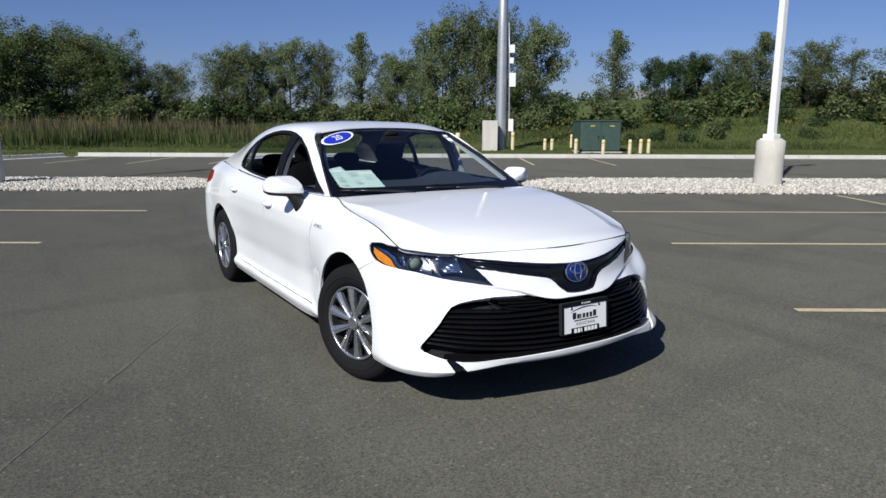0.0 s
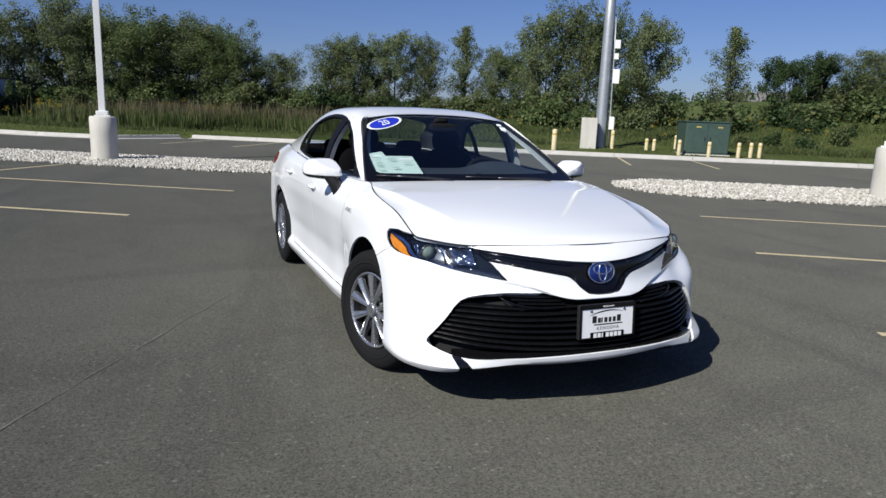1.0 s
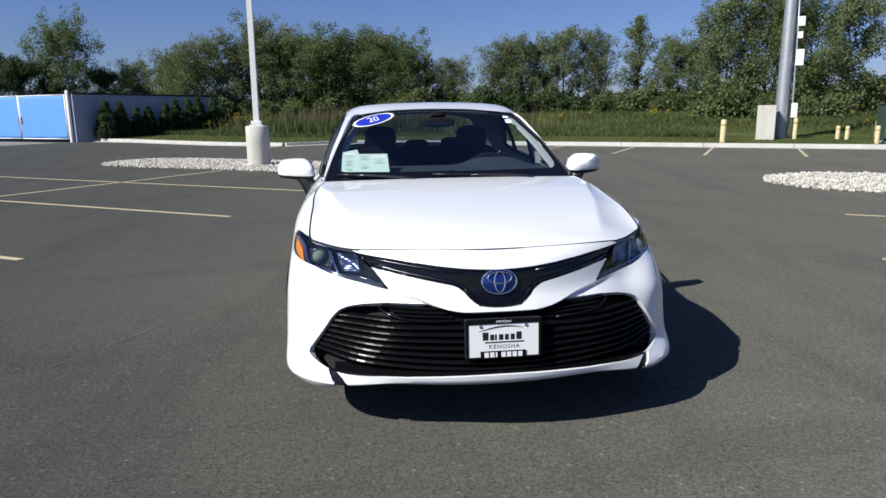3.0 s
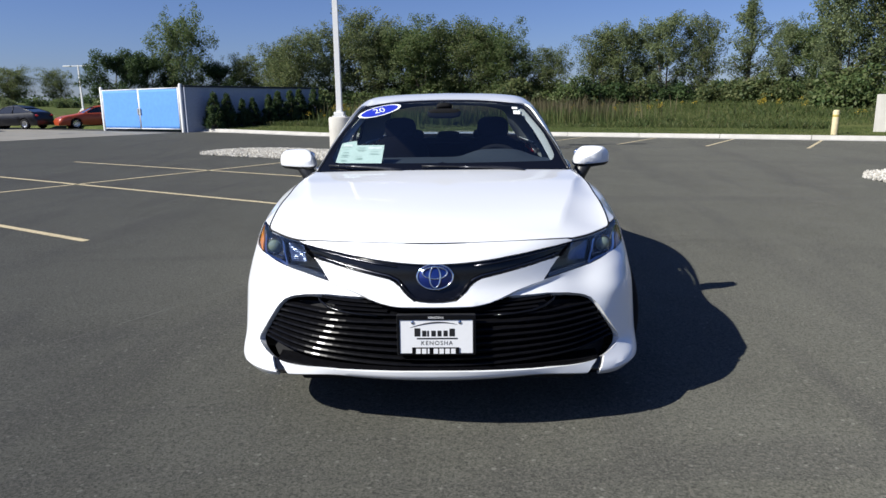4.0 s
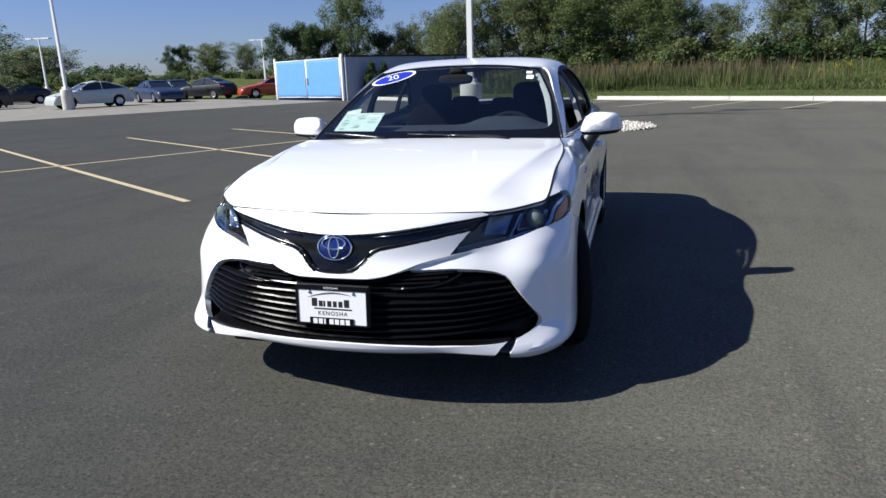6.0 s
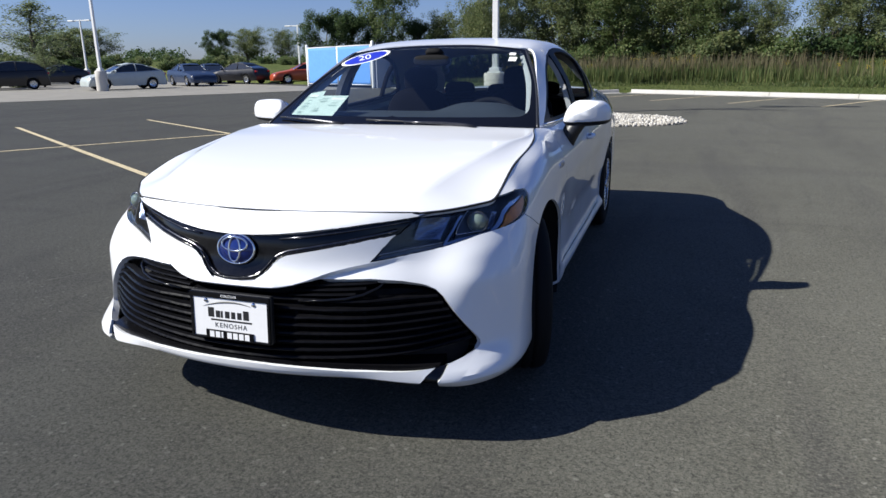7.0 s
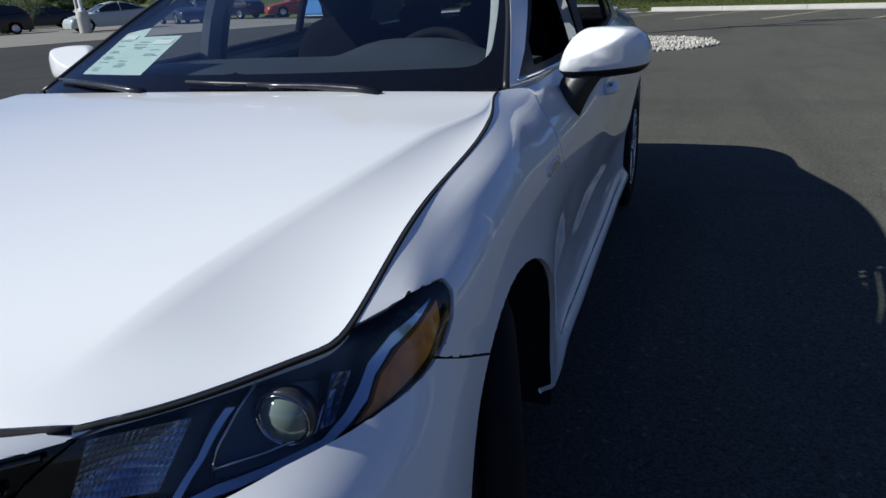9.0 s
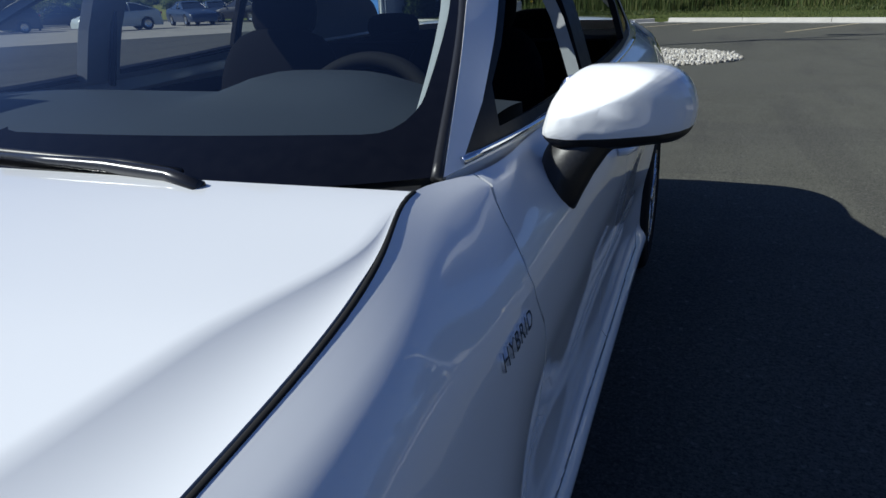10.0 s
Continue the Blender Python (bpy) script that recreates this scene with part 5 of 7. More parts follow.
# thin bright edge along the upper grille bar and a raised rim round the pod
for sgn in (1, -1):
    bm = bmesh.new()
    pts = []
    for x, z in [(.505, .730), (.37, .7085), (.27, .692), (.195, .678), (.168, .665), (.142, .643), (.118, .616), (.09, .597)]:
        p, nn = body_front(x, z + 0.006, -0.004)
        pts.append((sgn * p.x, p.y, p.z))
    pipe(bm, pts, 0.0045, 6)
    part("bright_edge", bm, GLOSS_BLACK, upper, smooth=True)
bm = bmesh.new()
pts = []
for x, z in [(-.15, .672), (-.125, .645), (-.10, .618), (-.07, .604), (-.03, .600), (0, .600), (.03, .600), (.07, .604), (.10, .618), (.125, .645), (.15, .672)]:
    p, nn = body_front(abs(x), z, -0.006)
    pts.append((math.copysign(p.x, x) if x else 0, p.y, p.z))
pipe(bm, pts, 0.006, 8)
part("pod_rim", bm, GLOSS_BLACK, upper, smooth=True)


# satin lip along the lower edge of the V and a thin ridge along its arms
DARK_CHROME = plain("dark satin chrome", (0.10, 0.10, 0.11), 0.25, 1.0, grain=0.05)
for sgn in (1, -1):
    for line, r in (([(.525, .748), (.46, .735), (.37, .720), (.27, .704), (.19, .691), (.155, .676), (.128, .650), (.106, .623), (.080, .607), (.05, .599), (0, .596)], 0.0065), ([(.56, .776), (.46, .763), (.36, .751), (.25, .739), (.16, .731)], 0.004)):
        bm = bmesh.new()
        pts = []
        for x, z in line:
            p, n = body_front(x, z)
            p.y += 0.011
            pts.append((sgn * p.x, p.y, p.z))
        pipe(bm, pts, r, 8)
        part("grille_lip", bm, DARK_CHROME, upper, "dark satin lip", True)

# plain oval badge: blue disc, chrome rim, two inner rings as plain shapes
def oval(bm, cx, cz, rx, rz, tube_r, m, n=40):
    rings = []
    for i in range(n):
        a = 2 * math.pi * i / n
        rings.append([bm.verts.new(m @ Vector((cx + (rx + tube_r * math.cos(b)) * math.cos(a), -tube_r * math.sin(b), cz + (rz + tube_r * math.cos(b)) * math.sin(a)))) for b in [2 * math.pi * k / 8 for k in range(8)]])
    for i in range(n):
        a, b = rings[i], rings[(i + 1) % n]
        for k in range(8):
            bm.faces.new((a[k], a[(k + 1) % 8], b[(k + 1) % 8], b[k]))


bm = bmesh.new()
em = Matrix.Translation((0, -2.330, .692)) @ Matrix.Rotation(radians(-10), 4, "X")
lathe(bm, [(0, -0.012), (0.5, -0.010), (0.85, -0.004), (1.0, 0.004)], 40, em @ Matrix.Rotation(math.pi / 2, 4, "X") @ Matrix.Diagonal((0.072, 0.050, -1, 1)))
bmesh.ops.recalc_face_normals(bm, faces=bm.faces)
badge = part("badge", bm, BLUE_BADGE, upper, "oval blue badge with chrome rings", True)
bm = bmesh.new()
oval(bm, 0, 0, 0.073, 0.051, 0.0045, em)
part("badge_rim", bm, CHROME, badge, smooth=True)
bm = bmesh.new()
oval(bm, 0, 0.0, 0.022, 0.043, 0.004, em @ Matrix.Translation((0, -0.010, 0)))
part("badge_ring", bm, CHROME, badge, smooth=True)
bm = bmesh.new()
oval(bm, 0, 0.017, 0.050, 0.024, 0.004, em @ Matrix.Translation((0, -0.010, 0)))
part("badge_ring", bm, CHROME, badge, smooth=True)


# lettering in the built-in font, as meshes
def letters(text, size, thick=0.001, spacing=1.0):
    cu = bpy.data.curves.new("letters", "FONT")
    cu.body, cu.size, cu.extrude, cu.align_x, cu.align_y, cu.space_character = text, size, thick, "CENTER", "CENTER", spacing
    ob = bpy.data.objects.new("letters", cu)
    scene.collection.objects.link(ob)
    me = bpy.data.meshes.new_from_object(ob.evaluated_get(bpy.context.evaluated_depsgraph_get()))
    bpy.data.objects.remove(ob)
    return me


# ---- hood ----
def hood_points():
    """Side edge of the hood from its front corner back to the cowl: the upper edge of the nose and fender."""
    s0, s1 = body.find((.590, -2.108, .797), (1, 1, 1), nose)[0], body.find((.755, -.97, .985))[0]
    return body.at(np.linspace(s0, s1, 60), np.full(60, TOP))


HE = hood_points()
HT = np.concatenate([[0], np.cumsum(np.linalg.norm(np.diff(HE, axis=0), axis=1))])
HC_Y = [-2.24, -2.20, -2.13, -2.02, -1.88, -1.70, -1.50, -1.30, -1.12, -1.03]
HC_Z = [.812, .835, .858, .883, .907, .932, .957, .979, .996, 1.002]


class Hood:
    def __init__(self):
        self.t, self.r = np.array([0, 1.30]), np.array([0, 0.80])

    def at(self, s, q):
        b, g = np.clip(np.atleast_1d(s) / 1.30, 0, 1), np.clip(np.atleast_1d(q) / 0.80, 0, 1)
        e = np.stack([np.interp(b * HT[-1], HT, HE[:, k]) for k in range(3)], 1)
        yc = -2.24 + 1.21 * (0.25 * b + 0.75 * b)
        zc = spline(HC_Y, np.array(HC_Z), yc)
        # a crisp ridge runs back along each side; outside it the skin falls steeply, then eases to the gap
        ridge = np.interp(e[:, 1], [-2.10, -1.84, -1.60, -1.44, -1.28, -1.14, -0.95], [0.515, 0.585, 0.655, 0.692, 0.726, 0.752, 0.755])
        fade = np.clip((b - 0.70) / 0.28, 0, 1)
        fade = fade * fade * (3 - 2 * fade)
        ac = np.clip(ridge / e[:, 0], 0.5, 0.98)
        ac = ac + (0.994 - ac) * fade
        a = np.where(g < 0.85, g / 0.85 * ac, ac + (g - 0.85) / 0.15 * (1 - ac))
        x = a * e[:, 0]
        y = yc + (e[:, 1] - yc) * a ** 2.0
        u = np.clip((a - ac) / (1 - ac), 0, 1)
        share = (0.26 - 0.14 * b) * (1 - fade) + fade
        bend = 1.55 + 0.55 * np.clip(b * 1.6 - 0.15, 0, 1)
        sharp = np.where(a < ac, share * (a / ac) ** 2, share + (1 - share) * (1 - (1 - u) ** bend))
        v = np.clip((a - 0.72) / 0.28, 0, 1)
        soft = 0.85 * a ** 2.2 + 0.15 * v * v
        k = np.clip((b - 0.05) / 0.24, 0, 1)
        k = k * k * (3 - 2 * k)
        z = zc - (zc - e[:, 2]) * (soft + (sharp - soft) * k)
        return np.stack([x, y, z], 1)


hood_s = Hood()
hp = domain(hood_s, 0.016, 0.80 / 61.5)
for f in hp.faces:
    f.material_index = 1
hb = lift(hood_s, hp, 1, both=True, gap=0.0042, flange=-0.02)
hb.normal_update()
if sum(f.normal.z for f in hb.faces) < 0:
    bmesh.ops.reverse_faces(hb, faces=hb.faces)
hood_ob = shell("hood", hb, PAINT, car, angle=38)
# black beads fill the side gaps, standing in for the shade in them
for sgn in (1, -1):
    bm = bmesh.new()
    pipe(bm, [(sgn * (x + 0.001), y, z - 0.003) for x, y, z in hood_points()], 0.0036, 8)
    part("gap_shade", bm, VOID, hood_ob, "black bead standing in for the shade in the gap", True)
# another black bead paints the shade of the front seam
bm = bmesh.new()
pipe(bm, [tuple(hood_s.at([0.0], [abs(q)])[0] * np.array([1 if q > 0 else -1, 1, 1]) + np.array([0, -0.001, -0.004])) for q in np.linspace(-0.8, 0.8, 41)], 0.0048, 8)
part("gap_shade", bm, VOID, hood_ob, "black bead standing in for the shade in the gap", True)

# ---- greenhouse: pillars, roof and side glass ----
GREEN = [
    [(.769, -.893, .988), (.805, -.60, .987), (.820, -.25, .990), (.829, .20, 1.000), (.829, .65, 1.014), (.811, 1.10, 1.036), (.772, 1.50, 1.055), (.70, 1.97, 1.070)],
    [(.682, -.535, 1.180), (.722, -.28, 1.198), (.745, .0, 1.205), (.757, .32, 1.212), (.757, .68, 1.216), (.730, 1.07, 1.208), (.675, 1.38, 1.190), (.60, 1.70, 1.190)],
    [(.545, -.165, 1.362), (.566, .05, 1.389), (.578, .25, 1.400), (.581, .48, 1.402), (.576, .74, 1.391), (.560, 1.00, 1.364), (.545, 1.20, 1.334), (.515, 1.38, 1.310)],
    [(.475, -.185, 1.366), (.49, .07, 1.412), (.50, .27, 1.421), (.50, .49, 1.422), (.495, .74, 1.412), (.48, .99, 1.388), (.468, 1.18, 1.362), (.44, 1.34, 1.338)],
    [(.28, -.145, 1.388), (.29, .10, 1.429), (.29, .29, 1.437), (.29, .50, 1.438), (.285, .74, 1.429), (.28, .98, 1.407), (.27, 1.14, 1.386), (.26, 1.28, 1.365)],
    [(0, -.130, 1.396), (0, .12, 1.436), (0, .31, 1.444), (0, .50, 1.445), (0, .74, 1.437), (0, .97, 1.415), (0, 1.12, 1.396), (0, 1.25, 1.376)],
]
GREEN = [[(x * (1.0 if i < 2 else 1.015), y, z + (0.0, 0.006, 0.015, 0.016, 0.016, 0.016)[i]) for x, y, z in row] for i, row in enumerate(GREEN)]
green = Surf(GREEN)
gp = domain(green, 0.03, 0.02)
ROOF, DLO, PANE_F, PANE_R, PANE_Q = 1, 2, 3, 4, 5
for f in gp.faces:
    f.material_index = ROOF


def house(pts):
    return [green.find((0.7, y, z), (0, 1, 1), lambda P: P[:, 0] > 0.5) for y, z in pts]


dlo = house([(-.822, .998), (-.68, 1.056), (-.51, 1.143), (-.25, 1.272), (-.08, 1.336), (.07, 1.370), (.2, 1.384), (.38, 1.386), (.55, 1.370), (.70, 1.340), (.84, 1.288), (.95, 1.222), (1.03, 1.150), (1.06, 1.105), (1.04, 1.078), (.95, 1.062), (.65, 1.038), (.2, 1.018), (-.25, 1.006), (-.60, 1.001)])
pane_f = house([(-.665, 1.017), (-.61, 1.078), (-.50, 1.130), (-.26, 1.254), (-.10, 1.316), (-.005, 1.344), (-.022, 1.2), (-.045, 1.028), (-.25, 1.022)])
pane_r = house([(.11, 1.352), (.2, 1.362), (.38, 1.364), (.54, 1.350), (.66, 1.326), (.735, 1.302), (.745, 1.2), (.74, 1.062), (.5, 1.047), (.075, 1.031), (.085, 1.2)])
pane_q = house([(.785, 1.288), (.88, 1.236), (.97, 1.168), (1.03, 1.105), (.95, 1.082), (.785, 1.070), (.785, 1.2)])
for poly in (dlo, pane_f, pane_r, pane_q):
    knife(gp, poly)
mark(gp, dlo, DLO)
mark(gp, pane_f, PANE_F)
mark(gp, pane_r, PANE_R)
mark(gp, pane_q, PANE_Q)


def outward(bm, sgn=1):
    """Turns faces so that the skin looks away from the cabin's middle."""
    c = Vector((0, 0.4, 0.9))
    n = sum(1 if (f.calc_center_median() - c).dot(f.normal) > 0 else -1 for f in bm.faces)
    if n < 0:
        bmesh.ops.reverse_faces(bm, faces=bm.faces)
    return bm


def up(bm):
    bm.normal_update()
    return outward(bm)


gsign = green.at([0.5, 0.502, 0.5], [0.1, 0.1, 0.102])
flip = np.cross(gsign[1] - gsign[0], gsign[2] - gsign[0])[0] < 0
fl = -1 if flip else 1
roof = shell("roof", up(lift(green, gp, ROOF, both=True, gap=0.0, flange=0.012 * fl)), PAINT, car)
for sgn in (1, -1):
    d = doors["f", sgn]
    shell("window_surround", up(lift(green, gp, DLO, sgn, gap=0.0, push=-0.003 * fl, flange=0.02 * fl)), WINDOW_TRIM, d, "black window surround")
    shell("quarter_window", up(lift(green, gp, PANE_Q, sgn, gap=0.0, push=-0.006 * fl, flange=0.0)), SIDE_GLASS, car, "small fixed quarter window")
    # painted lip that closes the door's top under the glass
    bm = bmesh.new()
    rows = []
    for s in np.linspace(0.0, green.find((.80, 1.25, 1.045))[0], 60):
        p = green.at([s], [0.016])[0]
        rows.append([bm.verts.new((sgn * (p[0] + dx), p[1], p[2] + dz)) for dx, dz in ((-0.004, 0.0), (0.0, -0.014), (-0.003, -0.03), (-0.008, -0.06))])
    for a, b in zip(rows, rows[1:]):
        for j in range(3):
            bm.faces.new((a[j], a[j + 1], b[j + 1], b[j]) if sgn > 0 else (a[j], b[j], b[j + 1], a[j + 1]))
    part("belt_lip", bm, PAINT, car, smooth=True)
    bm = bmesh.new()
    pts = []
    for s in np.linspace(0.04, green.find((.80, 1.04, 1.06))[0], 26):
        p = green.at([s], [0.014])[0]
        pts.append((sgn * (p[0] + 0.004), p[1], p[2]))
    pipe(bm, pts, 0.0065, 6)
    part("belt_trim", bm, CHROME, car, "bright belt moulding under the side glass", True)


# windshield and rear window: skins between the pillars
def pane_surf(bottom, middle, top):
    return Surf([bottom, middle, top])


WS_B = [(0, -1.045, .978), (.25, -1.035, .979), (.50, -.995, .982), (.66, -.945, .985), (.755, -.897, .988)]
WS_M = [(0, -.52, 1.225), (.22, -.51, 1.222), (.43, -.49, 1.212), (.57, -.475, 1.200), (.655, -.53, 1.181)]
WS_T = [(0, -.143, 1.392), (.18, -.148, 1.390), (.36, -.168, 1.378), (.465, -.190, 1.366), (.533, -.185, 1.356)]
WS_M[4] = (.670, -.528, 1.180)
WS_M[3] = (.575, -.500, 1.200)
WS_T = [(x * 1.015, y, z + 0.014) for x, y, z in WS_T]
WS_M = [(x, y, z + 0.006) for x, y, z in WS_M]
ws = pane_surf(WS_B, WS_M, WS_T)
wp = domain(ws, 0.03, 0.03)
EDGE, CLEAR = 1, 2
wt, wr = ws.t[-1], ws.r[-1]
clear = round_poly([(-0.01, 0.115), (wt * 0.895, 0.115), (wt * 0.945, 0.19), (wt * 0.966, wr * 0.6), (wt * 0.960, wr - 0.03), (-0.01, wr - 0.03)], 0.04)
knife(wp, clear, reach=0.04)
for f in wp.faces:
    f.material_index = EDGE
mark(wp, clear, CLEAR)
wsf = shell("windshield", up(lift(ws, wp, CLEAR, both=True, gap=0.0, flange=0.0)), WINDSHIELD, car, "clear laminated windshield")
shell("frit_band", up(lift(ws, wp, EDGE, both=True, gap=0.0, flange=0.0)), GLOSS_BLACK, wsf, "black band round the glass")
for sgn in (1, -1):
    bm = bmesh.new()
    pipe(bm, [tuple(ws.at([wt], [wr * i / 24])[0] * np.array([sgn, 1, 1]) + np.array([sgn * 0.004, 0.0, -0.004])) for i in range(25)], 0.009, 8)
    part("moulding", bm, SATIN_BLACK, wsf, "black rubber moulding beside the glass", True)
RW_B = [(0, 2.02, 1.085), (.30, 2.01, 1.083), (.52, 1.99, 1.078), (.69, 1.955, 1.072)]
RW_T = [(0, 1.255, 1.374), (.22, 1.275, 1.366), (.38, 1.315, 1.348), (.505, 1.375, 1.312)]
RW_T = [(x * 1.015, y, z + 0.015) for x, y, z in RW_T]
RW_M = [tuple((a + b) / 2 + c for a, b, c in zip(p, q, (0, 0.03, 0.012))) for p, q in zip(RW_B, RW_T)]
RW_M[3] = (.592, 1.69, 1.192)
rw = pane_surf(RW_B, RW_M, RW_T)
rp = domain(rw, 0.06, 0.06)
for f in rp.faces:
    f.material_index = 1
shell("rear_window", up(lift(rw, rp, 1, both=True, gap=0.0, flange=0.0)), SIDE_GLASS, car, "tinted rear window")
# trunk lid
TL = [[(0, 2.025, 1.083), (.30, 2.015, 1.081), (.52, 1.995, 1.076), (.70, 1.96, 1.070), (.735, 1.80, 1.062)], [(0, 2.20, 1.095), (.30, 2.18, 1.092), (.50, 2.13, 1.086), (.66, 2.06, 1.075), (.72, 1.92, 1.066)], [(0, 2.345, 1.092), (.30, 2.325, 1.087), (.56, 2.26, 1.078), (.68, 2.10, 1.071), (.707, 2.05, 1.068)]]
tl = Surf(TL)
tp = domain(tl, 0.06, 0.06)
for f in tp.faces:
    f.material_index = 1
shell("trunk_lid", up(lift(tl, tp, 1, both=True, gap=0.0, flange=0.0)), PAINT, car)


# ---- lamps ----
def on_skin(surf, pts, push, material, name, parent, label="", mirror=True, step=0.012, gap=0.0, flange=0.0, find=None):
    """A small inlay that follows the skin at a depth, outlined by points of the skin; on both sides."""
    poly = [(find or (lambda p: surf.find(p)))(p) for p in pts]
    ss, qs = [p[0] for p in poly], [p[1] for p in poly]
    bm = bmesh.new()
    S = np.linspace(min(ss), max(ss), max(3, int((max(ss) - min(ss)) / step)))
    Q = np.linspace(min(qs), max(qs), max(3, int((max(qs) - min(qs)) / step)))
    g = [[bm.verts.new((a, b, 0)) for a in S] for b in Q]
    for i in range(len(Q) - 1):
        for j in range(len(S) - 1):
            bm.faces.new((g[i][j], g[i][j + 1], g[i + 1][j + 1], g[i + 1][j]))
    bm.normal_update()
    knife(bm, poly, reach=0.02)
    mark(bm, poly, 1)
    out = []
    for sgn in ((1, -1) if mirror else (1,)):
        par = parent[sgn] if isinstance(parent, dict) else parent
        out.append(shell(name, lift(surf, bm, 1, sgn, gap=gap, flange=flange, push=push), material, par, label))
    bm.free()
    return out


BAR = [(0.711, -2.001, 0.783), (0.719, -1.994, 0.781), (0.699, -2.041, 0.738), (0.676, -2.083, 0.692), (0.667, -2.087, 0.689), (0.670, -2.081, 0.699), (0.692, -2.044, 0.740)]
STRIP = [(0.867, -1.719, 0.818), (0.865, -1.758, 0.803), (0.844, -1.823, 0.783), (0.834, -1.858, 0.763), (0.832, -1.881, 0.741), (0.821, -1.909, 0.726), (0.803, -1.942, 0.711), (0.767, -1.987, 0.704), (0.711, -2.046, 0.697), (0.671, -2.084, 0.687), (0.670, -2.082, 0.697), (0.71, -2.042, 0.709), (0.765, -1.983, 0.714), (0.796, -1.944, 0.719), (0.813, -1.911, 0.736), (0.821, -1.883, 0.756), (0.825, -1.857, 0.778), (0.841, -1.814, 0.799), (0.861, -1.755, 0.812)]
AMBER_P = [(0.871, -1.716, 0.811), (0.881, -1.731, 0.784), (0.88, -1.778, 0.754), (0.863, -1.836, 0.737), (0.841, -1.881, 0.725), (0.824, -1.909, 0.72), (0.836, -1.882, 0.734), (0.839, -1.852, 0.761), (0.851, -1.815, 0.78), (0.867, -1.756, 0.799)]
LOWSTRIP = [(0.485, -2.205, 0.669), (0.577, -2.149, 0.685), (0.664, -2.087, 0.694), (0.671, -2.087, 0.683), (0.578, -2.153, 0.67), (0.473, -2.216, 0.657)]
CELL = [(0.732, -1.971, 0.792), (0.789, -1.909, 0.777), (0.793, -1.929, 0.745), (0.791, -1.951, 0.718), (0.749, -2.0, 0.715), (0.706, -2.043, 0.715), (0.708, -2.029, 0.737), (0.72, -1.998, 0.769)]
lamps = {}
for sgn in (1, -1):
    lamps[sgn] = shell("headlight", lift(body, flat, HEADLAMP, sgn, gap=0.0015, push=-0.052, flange=-0.048), GLOSS_BLACK, car, "black-bezelled headlight with chrome and amber inside")
    shell("lens", lift(body, flat, HEADLAMP, sgn, gap=0.0018, push=-0.001, flange=0.0), LENS, lamps[sgn], "clear plastic lens")


def facets(a, b, c, d, nu, nv, depth, bulge, name, label=""):
    """A bowl of small pillowed mirrors between four corners, set back from the lens; one on each side."""
    a, b, c, d = (Vector(q) for q in (a, b, c, d))
    back = (b - a).cross(d - a).normalized()
    if back.y < 0:
        back = -back
    for sgn in (1, -1):
        bm = bmesh.new()
        at = lambda u, v: (a * (1 - u) + b * u) * (1 - v) + (d * (1 - u) + c * u) * v + back * (depth + 0.016 * math.sin(math.pi * u) * math.sin(math.pi * v))
        flip = lambda q: bm.verts.new((sgn * q.x, q.y, q.z))
        for i in range(nu):
            for j in range(nv):
                u0, u1, v0, v1 = i / nu, (i + 1) / nu, j / nv, (j + 1) / nv
                rim = [flip(at(u, v)) for u, v in ((u0, v0), (u1, v0), (u1, v1), (u0, v1))]
                top = flip(at((u0 + u1) / 2, (v0 + v1) / 2) - back * bulge)
                for k in range(4):
                    bm.faces.new((rim[k], rim[(k + 1) % 4], top) if sgn > 0 else (rim[(k + 1) % 4], rim[k], top))
        bmesh.ops.remove_doubles(bm, verts=bm.verts, dist=1e-5)
        part(name, bm, LAMP_FACET, lamps[sgn], label)


facets((0.600, -2.102, 0.781), (0.684, -2.031, 0.778), (0.662, -2.082, 0.708), (0.582, -2.130, 0.712), 16, 9, 0.020, 0.0013, "reflector", "faceted turn lamp reflector")
facets((0.795, -1.897, 0.781), (0.812, -1.878, 0.778), (0.806, -1.925, 0.728), (0.794, -1.940, 0.726), 3, 6, 0.016, 0.003, "side_reflector")
on_skin(body, BAR, -0.014, LAMP_CHROME, "chrome_bar", lamps, "slanted chrome bar", step=0.006, flange=0.02)
on_skin(body, STRIP, -0.014, LAMP_CHROME, "chrome_strip", lamps, "bent chrome light strip", step=0.006, flange=0.015)
on_skin(body, AMBER_P, -0.010, AMBER, "amber_reflector", lamps, "amber side marker", step=0.008, flange=0.015)
on_skin(body, LOWSTRIP, -0.008, LAMP_GREY, "lower_bezel", lamps, step=0.01, flange=0.012)
on_skin(body, CELL, -0.040, LAMP_GREY, "projector_cell", lamps, step=0.01, flange=-0.012)
